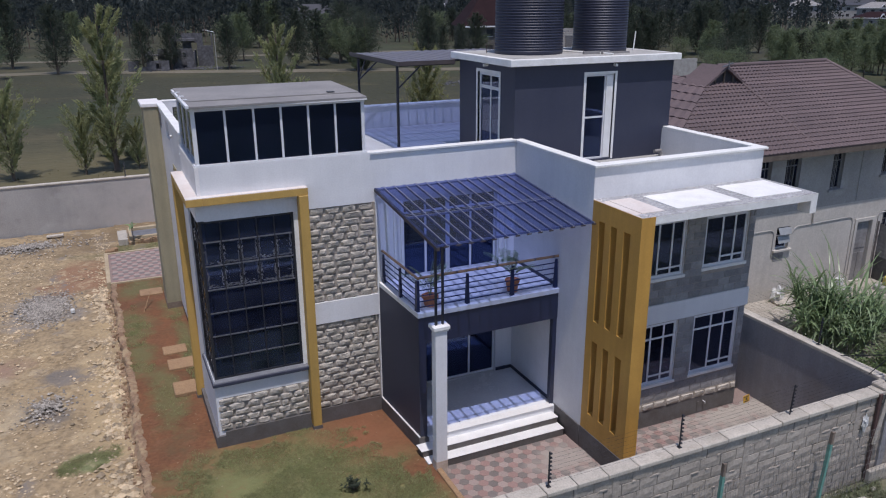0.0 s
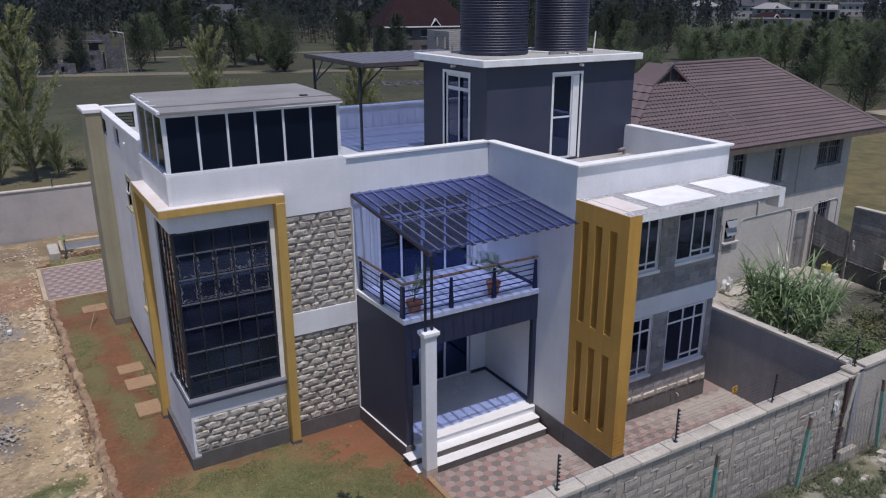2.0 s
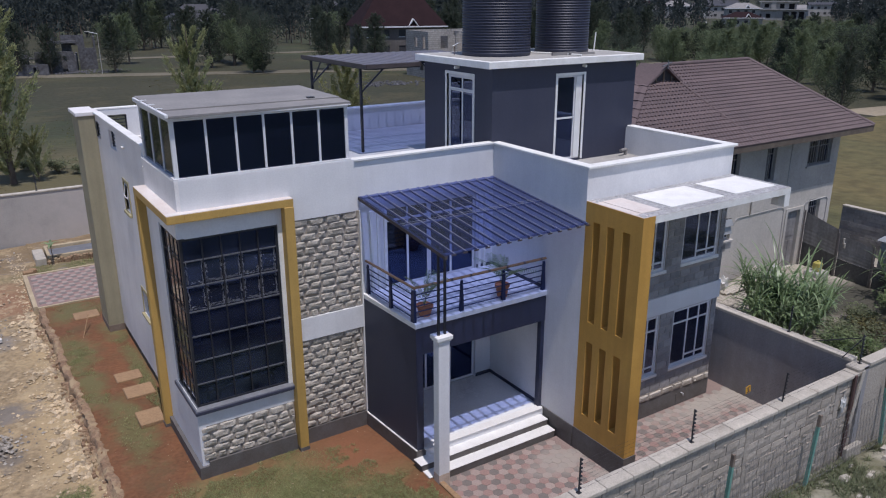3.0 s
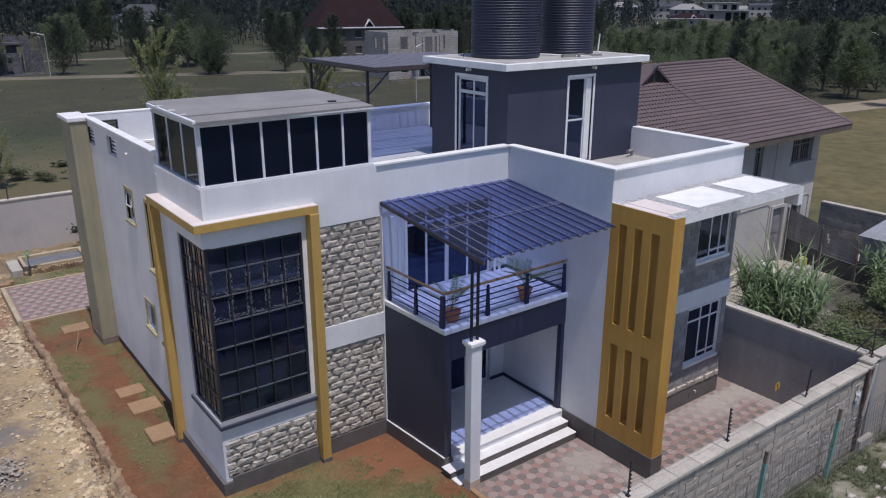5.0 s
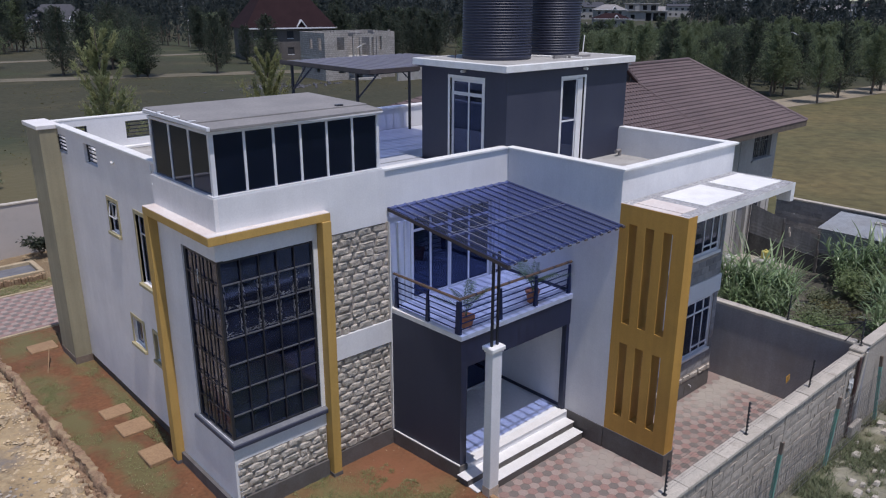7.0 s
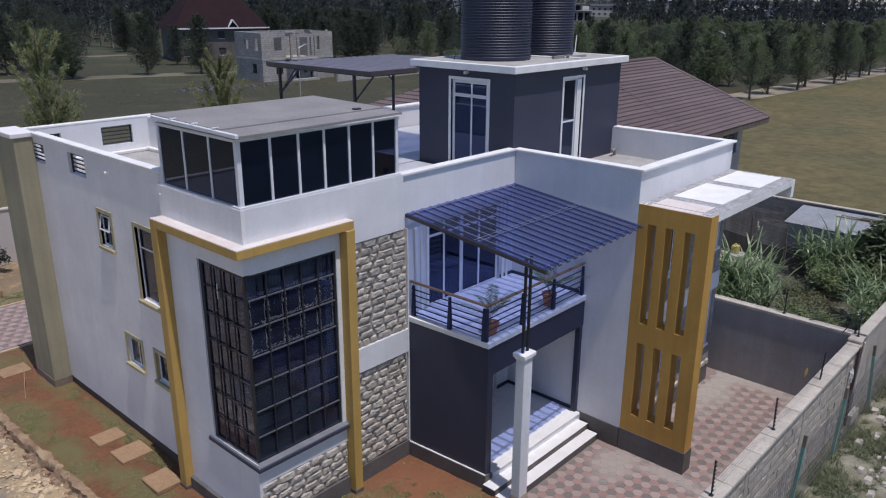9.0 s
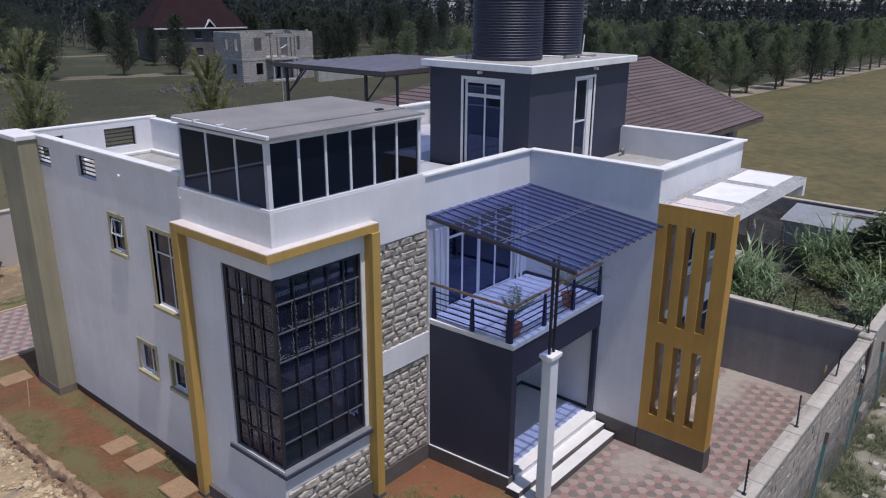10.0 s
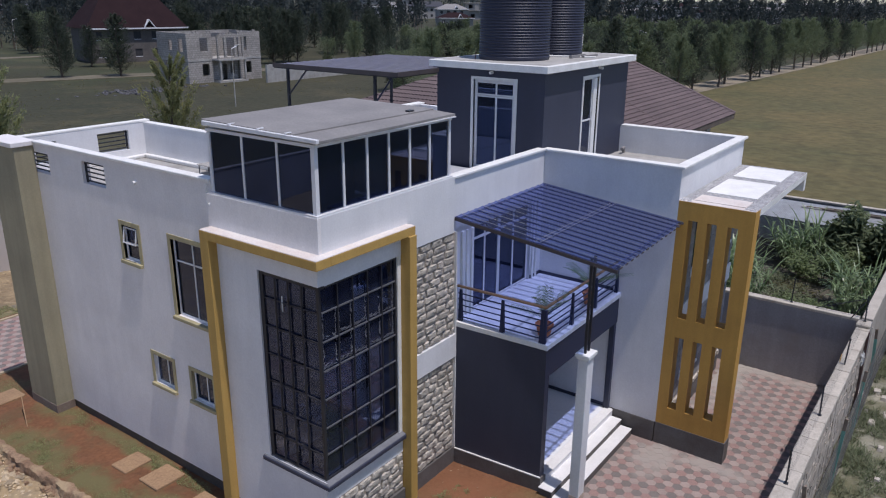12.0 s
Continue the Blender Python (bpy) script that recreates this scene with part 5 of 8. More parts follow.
single("drain_elbow", tube(tube(bmesh.new(), (15.25, 17.9, 6.45), (15.25, 17.9, 6.65), 0.05), (15.25, 17.9, 6.62), (14.98, 17.85, 6.62), 0.05), M["felt"], "grey drain elbow on the terrace floor", "pipe")
# ---- potted plants on the balcony ----
def frond_plant(x, y, z, r, h, n, seed, tall, label):
    """A palm with long arching fronds of narrow leaflets in a rimmed pot."""
    random.seed(seed)
    t = thing("potted_plant", label, "potted plant", "balcony plants", at=(x, y, z))
    pot = part("pot", lathe(bmesh.new(), [(r * 0.70, 0), (r * 0.94, h * 0.80), (r * 0.90, h * 0.84)], 24, (x, y, z)), M["terracotta"], t, "terracotta pot", smooth=35)
    part("rim", lathe(bmesh.new(), [(r * 0.95, h * 0.80), (r * 1.06, h * 0.82), (r * 1.06, h), (r * 0.94, h), (r * 0.90, h * 0.9)], 24, (x, y, z)), M["terracotta"], pot, "thick rim", smooth=35)
    part("soil", lathe(bmesh.new(), [(0.001, h * 0.90), (r * 0.92, h * 0.89)], 20, (x, y, z)), M["stained"], pot)
    V, F = [], []
    for k in range(n):
        az = 2.4 * k + random.uniform(-0.3, 0.3)
        L = tall * random.uniform(0.65, 1.0)
        lean = random.uniform(0.35, 0.95) if k else 0.1
        pts = []
        for i in range(13):
            q = i / 12
            out = L * lean * (0.25 * q + 0.75 * q * q)
            pts.append(Vector((x + math.cos(az) * out, y + math.sin(az) * out, z + h * 0.85 + L * (q - 0.42 * lean * q * q))))
        bm = bmesh.new()
        for i in range(12):
            tube(bm, pts[i], pts[i + 1], 0.008 * (1.1 - i / 12), 0.008 * (1.02 - i / 12), 4)
        part("stalk", bm, M["reed"], t)
        side = Vector((-math.sin(az), math.cos(az), 0))
        for i in range(4, 13):
            for f in (0.0, 0.5):
                c = pts[i].lerp(pts[i - 1], f)
                d = (pts[i] - pts[i - 1]).normalized()
                for sg in (-1, 1):
                    l = 0.24 * tall * (0.55 + 0.45 * math.sin(3.1 * (i - 3.5) / 9.5)) * random.uniform(0.8, 1.1)
                    tip = c + side * sg * l * 0.75 + d * l * 0.55 + Vector((0, 0, -0.25 * l))
                    q = len(V)
                    V += [tuple(c - d * 0.005), tuple(c + d * 0.005), tuple(c.lerp(tip, 0.5) + d * 0.012 + Vector((0, 0, 0.03 * l))), tuple(tip)]
                    F += [(q, q + 1, q + 2), (q, q + 2, q + 3)]
    hang(raw("fronds", V, F, M["reed"]), t)


frond_plant(6.86, 15.98, 3.80, 0.20, 0.27, 6, 3, 1.1, "slender palm in a terracotta pot behind the railing")
frond_plant(9.16, 15.96, 3.80, 0.18, 0.33, 8, 4, 1.12, "feathery palm in a tall terracotta pot by the railing")

# ---- boundary walls ----
fw = single("boundary_wall", boxes((-29.9, 16.44, 10.44, 10.64, -0.7, 1.95)), M["wallmortar"], "rough grey block boundary wall with mortar joints", "wall", kind="structure")
rw = single("side_boundary_wall", boxes((16.45, 16.65, 10.36, 20.06, -0.7, 2.15)), M["darkrender"], "dark rendered side boundary wall", "wall", kind="structure")
part("coping", boxes((16.41, 16.69, 10.70, 20.06, 2.15, 2.24), w=0.012), M["capstone"], rw, "pale concrete coping")
nw = single("next_boundary_wall", boxes((16.66, 31.8, 10.40, 10.62, -0.7, 2.10)), M["wallblock"], "grey block boundary wall of the next plot", "wall", kind="structure")
part("coping", boxes((16.70, 31.8, 10.36, 10.66, 2.10, 2.20), w=0.012), M["capstone"], nw)
single("west_boundary_wall", boxes((-30.1, -29.9, 10.44, 41.7, -0.7, 2.1)), M["greywall"], "plain grey boundary wall of the yard", "wall", kind="structure")
bwl = single("back_boundary_wall", boxes((-30, 16.4, 41.5, 41.7, -0.5, 2.24)), M["greywall"], "long grey rendered boundary wall at the back", "wall", kind="structure")
part("coping", boxes((-30, 16.4, 41.46, 41.74, 2.24, 2.32), w=0.015), M["capstone"], bwl, "weathered coping")
x = -29.9
random.seed(11)
while x < 16.3:
    l = random.uniform(0.68, 0.86)
    part("coping_stone", boxes((x, min(x + l - 0.012, 16.40), 10.36, 10.72, 1.95, 2.05 + random.uniform(-0.006, 0.006)), w=0.015), M["capstone"], fw)
    x += l
part("corner_cap", boxes((16.2, 16.66, 10.36, 10.74, 2.05, 2.16), w=0.03), M["capstone"], fw, "rough concrete cap")

post = thing("electric_fence_post", "short black electric fence post with insulators", "fence post", "electric fence posts", at=(0, 0, 0))
part("rod", tube(bmesh.new(), (0, 0, 0), (0, 0, 0.78), 0.017, n=8), M["grille"], post)
for k in range(8):
    part("insulator", tube(tube(bmesh.new(), (0.016, 0, 0.10 + k * 0.09), (0.05, 0, 0.10 + k * 0.09), 0.022, n=6), (-0.01, 0, 0.10 + k * 0.09), (0.0, 0, 0.10 + k * 0.09), 0.02, n=6), M["grille"], post)
part("foot", boxes((-0.04, 0.04, -0.04, 0.04, 0, 0.02)), M["grille"], post)
post.matrix_basis = pose(6.97, 10.55, 2.05)
for x, y, z in ((10.17, 10.55, 2.05), (13.32, 10.55, 2.03), (16.52, 10.55, 2.16), (16.55, 15.5, 2.24), (16.58, 12.6, 2.24)):
    copy_thing(post, pose(x, y, z, random.uniform(-3, 3), random.uniform(-3, 3), random.uniform(-10, 10)))
copy_thing(post, pose(0.9, 41.6, 2.32))
copy_thing(post, pose(-6.0, 41.6, 2.32))

gp = thing("fence_stake", "green painted steel stake of a wire fence", "fence post", "wire fence stakes", at=(0, 0, 0))
part("stake", boxes((-0.035, 0.035, -0.02, 0.02, 0, 1.72), (-0.035, -0.02, 0.02, 0.06, 0, 1.72)), M["greenpaint"], gp, "green painted lower shaft")
part("stake_tip", boxes((-0.034, 0.034, -0.019, 0.019, 1.72, 2.04), (-0.034, -0.021, 0.019, 0.058, 1.72, 2.04)), M["stained"], gp, "dull grey-brown bare tip")
gp.matrix_basis = pose(11.06, 10.15, -0.30, 3, -2, 0)
for x, a in ((14.22, 2), (17.6, -3), (20.8, 3), (7.9, -4)):
    copy_thing(gp, pose(x, 10.15, -0.42, a, a * 0.6, 0))
bm = bmesh.new()
for k in range(9):
    z = -0.25 + 0.19 * k
    tube(bm, (7.9, 10.12, z), (20.8, 10.12, z + 0.02), 0.004, n=3)
x = 7.9
while x < 20.8:
    tube(bm, (x, 10.12, -0.3), (x + 0.25, 10.12, 1.3), 0.003, n=3)
    tube(bm, (x + 0.25, 10.12, -0.3), (x, 10.12, 1.3), 0.003, n=3)
    x += 0.14
single("wire_fence", bm, M["felt"], "slack wire mesh on green stakes", "fence", kind="stuff")
sign = thing("warning_sign", "small yellow warning sign hung on the fence wires", "sign", at=(11.87, 10.52, 2.82))
plate = boxes((11.785, 11.955, 10.513, 10.519, 2.73, 2.91), w=0.002)
bars = boxes((11.81, 11.93, 10.509, 10.5125, 2.865, 2.885), (11.81, 11.93, 10.509, 10.5125, 2.75, 2.77), (11.85, 11.89, 10.509, 10.5125, 2.79, 2.85))
for q in (plate, bars):
    bmesh.ops.rotate(q, verts=q.verts[:], cent=(11.87, 10.515, 2.82), matrix=Matrix.Rotation(radians(-9), 3, "Y"))
part("plate", plate, M["yellow"], sign)
part("printed_mark", bars, M["rust"], sign, "dark printed marks")
bm = bmesh.new()
for k in range(8):
    z = 2.15 + 0.09 * k
    for x0, x1 in ((6.97, 10.17), (10.17, 13.32), (13.32, 16.5)):
        tube(bm, (x0, 10.525, z), (x1, 10.525, z + (0.04 if x1 > 16 else 0)), 0.0018, n=3)
    tube(bm, (16.58, 10.55, z + 0.12), (16.58, 20.0, z + 0.16), 0.0018, n=3)
single("fence_wires", bm, M["grille"], "thin strands of the electric fence", "fence", kind="stuff")
strut = thing("corner_strut", "slanting black strut bracing the corner fence post", "strut", at=(16.5, 10.55, 2.16))
part("rod", tube(bmesh.new(), (16.30, 10.9, 2.24), (16.52, 10.56, 2.86), 0.014, n=6), M["grille"], strut)
part("rod", tube(bmesh.new(), (16.56, 11.9, 2.24), (16.53, 10.57, 2.86), 0.012, n=6), M["grille"], strut)
bm = prism([(16.02, 10.29), (16.14, 10.29), (16.14, 10.325), (16.02, 10.325)], -0.0, 1.45, 0.006)
bmesh.ops.rotate(bm, verts=bm.verts[:], cent=(16.08, 10.3, 0.0), matrix=Matrix.Rotation(radians(10), 3, "Y"))
bmesh.ops.translate(bm, verts=bm.verts[:], vec=(0.0, 0.0, 0.68))
single("leaning_board", bm, M["capstone"], "pale weathered board nailed at the wall corner", "board")
single("stub_post", boxes((16.04, 16.14, 10.33, 10.40, -0.42, 2.02), w=0.01), M["rust"], "dark timber post at the wall corner", "post")
single("footing_slab", boxes((16.05, 16.75, 10.22, 10.36, -0.42, -0.05), w=0.02), M["capstone"], "rough pale concrete footing at the wall corner", "footing")
random.seed(71)
bm = bmesh.new()
bmesh.ops.create_icosphere(bm, subdivisions=3, radius=0.16)
for v in bm.verts:
    v.co += v.co.normalized() * 0.12 * noise.noise(v.co * 14)
    v.co = Vector((v.co.x * 0.45 + 15.72, v.co.y * 0.3 + 10.37, v.co.z * 1.25 + 1.32))
single("torn_rag", bm, M["cloth"], "torn pale rag caught on the block wall", "rag", smooth=40)

# ---- stepping slabs, kerbs, trough ----
def blade(V, F, x, y, z, h, w, az, lean, segs=2):
    c, s = math.cos(az), math.sin(az)
    k = len(V)
    for i in range(segs + 1):
        f = i / segs
        out, up = lean * h * f * f, h * (f - 0.35 * lean * f * f)
        ww = w * (1 - 0.94 * f ** 1.8) / 2
        px, py = x + c * out, y + s * out
        V.append((px - s * ww, py + c * ww, z + up))
        V.append((px + s * ww, py - c * ww, z + up))
    for i in range(segs):
        F.append((k + 2 * i, k + 2 * i + 1, k + 2 * i + 3, k + 2 * i + 2))


def arching_leaf(V, F, x, y, z, L, w, az, droop):
    """A broad strap leaf that rises, bends over and hangs."""
    c, q = math.cos(az), math.sin(az)
    k = len(V)
    for i in range(7):
        f = i / 6
        out, up = L * (0.35 * f + 0.45 * f * f), L * (1.05 * f - droop * f * f)
        ww = w * (0.55 + 1.6 * f - 2.1 * f * f) / 2 if f < 1 else 0.002
        px_, py_ = x + c * out, y + q * out
        V.append((px_ - q * ww, py_ + c * ww, z + up))
        V.append((px_ + q * ww, py_ - c * ww, z + up + 0.15 * ww))
    for i in range(6):
        F.append((k + 2 * i, k + 2 * i + 1, k + 2 * i + 3, k + 2 * i + 2))


for x0, x1, y0, y1 in ((0.92, 1.66, 23.98, 24.58), (0.98, 1.78, 22.80, 23.52), (0.98, 1.64, 21.08, 21.88), (0.58, 1.42, 29.72, 30.40)):
    single("stepping_slab", boxes((x0, x1, y0, y1, -0.02, 0.11), w=0.02), M["redoxide"], "sand-coloured stepping slab set in red soil", "paving slab", "stepping slabs")
single("path_kerb", boxes((6.42, 6.56, 10.74, 14.80, -0.35, 0.04), w=0.015), M["redoxide"], "soil-stained concrete path kerb", "kerb", kind="structure")
single("back_kerb", boxes((-0.55, -0.40, 31.7, 35.75, -0.2, 0.14), (-0.40, 5.9, 35.62, 35.75, -0.2, 0.14), (-0.40, 5.9, 31.62, 31.72, -0.2, 0.11)), M["palekerb"], "pale kerb round the back paving", "kerb", kind="structure")
tr = thing("stone_trough", "long low stone water trough by the back wall", "trough", at=(1.8, 38.2, 0))
part("rim", boxes((0.62, 3.24, 37.70, 37.84, -0.3, 0.20), (0.62, 3.24, 39.30, 39.46, -0.3, 0.20), (0.62, 0.76, 37.84, 39.30, -0.3, 0.20), (3.04, 3.24, 37.84, 39.30, -0.3, 0.20), w=0.03), M["palekerb"], tr, "dusty tan concrete rim")
part("bed", boxes((0.76, 3.04, 37.84, 39.30, -0.3, 0.04)), M["silltop"], tr, "dark wet bed")
random.seed(22)
for k in range(20):
    x = 0.58 + 2.62 * k / 20
    bm = boxes((x, x + random.uniform(0.10, 0.17), 37.55 + random.uniform(-0.05, 0.05), 37.72, -0.3, random.uniform(0.0, 0.13)), w=0.025)
    part("footing_stone", bm, M["bank"], tr, "brown rubble footing")
single("end_block", boxes((0.12, 0.56, 37.6, 39.2, -0.3, 0.16), w=0.03), M["capstone"], "pale stone block beside the trough", "block")
V, F = [], []
random.seed(23)
for _ in range(5200):
    x, y = random.uniform(-0.2, 5.8), random.uniform(35.8, 37.6)
    if noise.noise(Vector((x * 1.4, y * 1.4, 5))) > -0.25:
        blade(V, F, x, y, -0.16, random.uniform(0.04, 0.10), 0.022, random.uniform(0, 6.283), random.uniform(0.6, 1.8), 1)
tagged(raw("back_grass", V, F, M["grass"]), "thin olive grass between the kerb and the trough", "grass", kind="stuff")
sap = thing("banana_sapling", "young broad-leaved sapling beside the trough", "sapling", at=(0.80, 37.4, -0.16))
part("stem", tube(bmesh.new(), (0.80, 37.4, -0.2), (0.78, 37.42, 0.75), 0.022, 0.014, 6), M["bark"], sap)
V, F = [], []
for az, L, dr in ((0.3, 0.62, 0.9), (2.6, 0.55, 0.8), (4.4, 0.50, 1.0), (1.4, 0.45, 0.5)):
    arching_leaf(V, F, 0.78, 37.42, 0.68, L, 0.15, az, dr)
hang(raw("leaves", V, F, M["reed"]), sap)
single("lean_stick", tube(bmesh.new(), (0.55, 27.9, 0.0), (0.95, 28.9, 0.55), 0.015, n=5), M["redoxide"], "thin wooden stick leaning in the soil", "stick")

# broken edge of the bed
random.seed(21)
V, F = [], []


def chunk(V, F, x, y, z, sx, sy, sz):
    k = len(V)
    for q in ((-1, -1, -1), (1, -1, -1), (1, 1, -1), (-1, 1, -1), (-1, -1, 1), (1, -1, 1), (1, 1, 1), (-1, 1, 1)):
        s = 0.75 if q[2] > 0 else 1
        V.append((x + q[0] * sx * s * random.uniform(0.65, 1.1), y + q[1] * sy * s * random.uniform(0.65, 1.1), z + q[2] * sz * random.uniform(0.6, 1.1)))
    for f in ((0, 3, 2, 1), (4, 5, 6, 7), (0, 1, 5, 4), (1, 2, 6, 5), (2, 3, 7, 6), (3, 0, 4, 7)):
        F.append(tuple(k + i for i in f))


for _ in range(150):
    y = random.uniform(12, 31.6)
    chunk(V, F, edge_x(y) - 0.16 + random.uniform(-0.16, 0.05), y, random.uniform(-0.20, -0.13), random.uniform(0.03, 0.09), random.uniform(0.03, 0.11), random.uniform(0.03, 0.06))
tagged(raw("fallen_clods", V, F, M["bank"]), "earth clods fallen from the edge of the bed", "clods", kind="stuff")
V, F = [], []
for _ in range(24000):
    x, y = random.uniform(-9, -0.25), random.uniform(13, 40)
    d = noise.noise(Vector((x * 0.35, y * 0.35, 9)))
    if random.random() > 0.30 + 1.3 * d and x < -0.9:
        continue
    r = random.choice((0.02, 0.025, 0.03, 0.04, 0.055)) * random.uniform(0.7, 1.3)
    if random.random() < 0.02:
        r *= 2.2
    pebble(V, F, x, y, -0.2 + rough(x, y, 0.5, 0.07) + r * 0.2, r)
for _ in range(1900):
    y = random.uniform(13, 32)
    if noise.noise(Vector((1.0, y * 0.6, 4))) < -0.12:
        continue
    x = edge_x(y) - 0.22 - abs(random.gauss(0, 0.40))
    r = random.choice((0.03, 0.04, 0.05, 0.08, 0.11)) * random.uniform(0.6, 1.3)
    pebble(V, F, x, y, -0.2 + rough(x, y, 0.5, 0.07) + r * 0.2, r)
tagged(raw("loose_stones", V, F, M["rock"]), "loose pale rubble stones over the yard", "stones", kind="stuff")
V, F = [], []
for cx, cy, rx, ry, n in ((-2.8, 30.6, 1.15, 2.0, 3400), (-2.4, 22.3, 0.7, 0.9, 350), (-3.7, 39.1, 1.8, 0.9, 900)):
    for _ in range(n):
        a, s = random.uniform(0, 6.283), abs(random.gauss(0, 0.6)) * (1 + 0.35 * math.sin(3 * cx + 2 * random.random()))
        x, y = cx + rx * s * math.cos(a), cy + ry * s * math.sin(a)
        if x > -0.4:
            continue
        r = random.uniform(0.025, 0.062)
        pebble(V, F, x, y, -0.18 + 0.10 * max(1 - s, 0) + rough(x, y, 0.5, 0.07), r, 0.8)
tagged(raw("ballast_heap", V, F, M["gravel"]), "spread heaps of dark grey ballast", "gravel", kind="stuff")
V, F = [], []
for _ in range(420):
    x, y = random.uniform(0, 6.3), random.uniform(11, 31)
    if x > 1.9 and y > 17.9:
        continue
    pebble(V, F, x, y, 0.0, random.uniform(0.008, 0.022))
tagged(raw("soil_crumbs", V, F, M["rock"]), "small stones scattered on the red soil", "stones", kind="stuff")


single("pale_plank", boxes((-3.05, -2.3, 40.35, 40.6, -0.12, -0.04), w=0.01), M["capstone"], "pale plank lying on rubble by the back wall", "plank")
single("white_block", boxes((-1.88, -1.74, 29.62, 29.8, -0.16, -0.02), w=0.02), M["cloth"], "small white broken block on the rubble", "block")
single("grey_spoil", boxes((-0.5, -0.1, 36.2, 36.5, -0.2, 0.1), (-0.25, 0.05, 36.6, 36.85, -0.2, 0.05), w=0.03), M["redoxide"], "two loose stone blocks beside the paving", "block")

# ---- grass and plants ----
random.seed(31)
V, F = [], []
for (cx, cy, rx, ry), n, h in zip(LAWN, (90000, 8000, 7000, 5000, 900, 1500, 4000, 32000), (0.045, 0.05, 0.05, 0.05, 0.05, 0.06, 0.06, 0.05)):
    for _ in range(n):
        a, s = random.uniform(0, 6.283), 1.35 * random.random() ** 0.6
        x, y = cx + rx * s * math.cos(a), cy + ry * s * math.sin(a)
        if noise.noise(Vector((x * 1.6, y * 1.6, 3))) * 0.7 + noise.noise(Vector((x * 4, y * 4, 3))) * 0.4 < s * 1.1 - (1.3 if rx > 1.5 else 1.15) or x > 6.35 or (x > 1.9 and y > 17.95) or x < edge_x(y):
            continue
        blade(V, F, x, y, -0.02 if y < 20 else 0.04, h * random.uniform(0.5, 1.4), 0.013, random.uniform(0, 6.283), random.uniform(0.6, 1.8), 1)
tagged(raw("thin_grass", V, F, M["grass"]), "thin patchy grass on the red soil", "grass", kind="stuff")
V, F = [], []
for cx, cy, rx, ry, n in ((-1.45, 18.85, 0.66, 0.42, 2600), (-0.98, 19.2, 0.42, 0.36, 1200), (-1.75, 18.6, 0.35, 0.25, 500)):
    for _ in range(n):
        a, s = random.uniform(0, 6.283), random.random() ** 0.6
        x, y = cx + rx * s * math.cos(a), cy + ry * s * math.sin(a)
        blade(V, F, x, y, -0.2, random.uniform(0.04, 0.10), 0.016, random.uniform(0, 6.283), random.uniform(0.8, 2.0))
tagged(raw("weed_patch", V, F, M["grass"]), "low green weed patch on the rubble", "weeds", kind="stuff")
V, F = [], []
for _ in range(75000):
    x, y = random.uniform(8, 30) if random.random() < 0.8 else random.uniform(-8, 8), 10.25 - 7.0 * random.random() ** 1.3
    d = noise.noise(Vector((x * 0.8, y * 0.8, 6))) + 0.5 * noise.noise(Vector((x * 2.6, y * 2.6, 2)))
    if d < -0.12:
        continue
    blade(V, F, x, y, -0.42, random.uniform(0.08, 0.28) * (1.0 + d), 0.026, random.uniform(0, 6.283), random.uniform(0.4, 1.6), 1)
tagged(raw("verge_weeds", V, F, M["weed"]), "tangled grey-green weeds along the boundary wall", "weeds", kind="stuff")
V, F = [], []
for _ in range(80):
    x, y = random.gauss(17.5, 2.4), random.gauss(8.7, 0.6)
    k = random.uniform(0.3, 1.0) ** 2
    chunk(V, F, x, y, -0.37, 0.05 + 0.13 * k, 0.04 + 0.08 * k, 0.03 + 0.04 * k)
tagged(raw("verge_stones", V, F, M["capstone"]), "pale stones and offcuts in the verge", "stones", kind="stuff")


def reed_clump(x, y, stems, h, spread, seed):
    """Upright canes with broad arching leaves along them."""
    random.seed(seed)
    t = thing("napier_grass", "tall clump of arching green fodder grass", "grass clump", "fodder grass clumps", at=(x, y, -0.1))
    V, F = [], []
    for _ in range(stems):
        a, s = random.uniform(0, 6.283), math.sqrt(random.random()) * spread
        bx, by = x + s * math.cos(a), y + s * math.sin(a)
        hh = h * random.uniform(0.55, 1.0)
        lean = 0.30 * s / spread + random.uniform(-0.05, 0.1)
        tx, ty = bx + math.cos(a) * lean * hh, by + math.sin(a) * lean * hh
        part("cane", tube(bmesh.new(), (bx, by, -0.12), (tx, ty, hh * 0.72), 0.014, 0.008, 4), M["reed"], t)
        for k in range(11):
            f = 0.14 + 0.86 * k / 10
            L = h * random.uniform(0.32, 0.54)
            arching_leaf(V, F, bx + (tx - bx) * f, by + (ty - by) * f, hh * 0.70 * f, L, random.uniform(0.045, 0.085), k * 2.6 + a + random.uniform(-0.5, 0.5), random.uniform(0.4, 1.2) if k < 10 else 0.2)
    hang(raw("leaves", V, F, M["reed"]), t)


for x, y, n, h, s, k in ((20.7, 15.8, 24, 2.2, 0.4, 41), (21.4, 16.4, 32, 2.9, 0.45, 42), (22.0, 15.9, 30, 2.4, 0.45, 43), (21.4, 15.2, 22, 1.9, 0.45, 44), (22.9, 15.7, 18, 1.7, 0.45, 48),
                         (24.0, 16.2, 16, 1.4, 0.5, 50), (27.6, 14.6, 34, 2.3, 0.5, 45), (23.4, 11.7, 26, 2.2, 0.5, 46), (22.0, 11.3, 20, 1.8, 0.45, 47), (18.2, 19.0, 8, 0.8, 0.25, 49)):
    reed_clump(x, y, n, h, s, k)


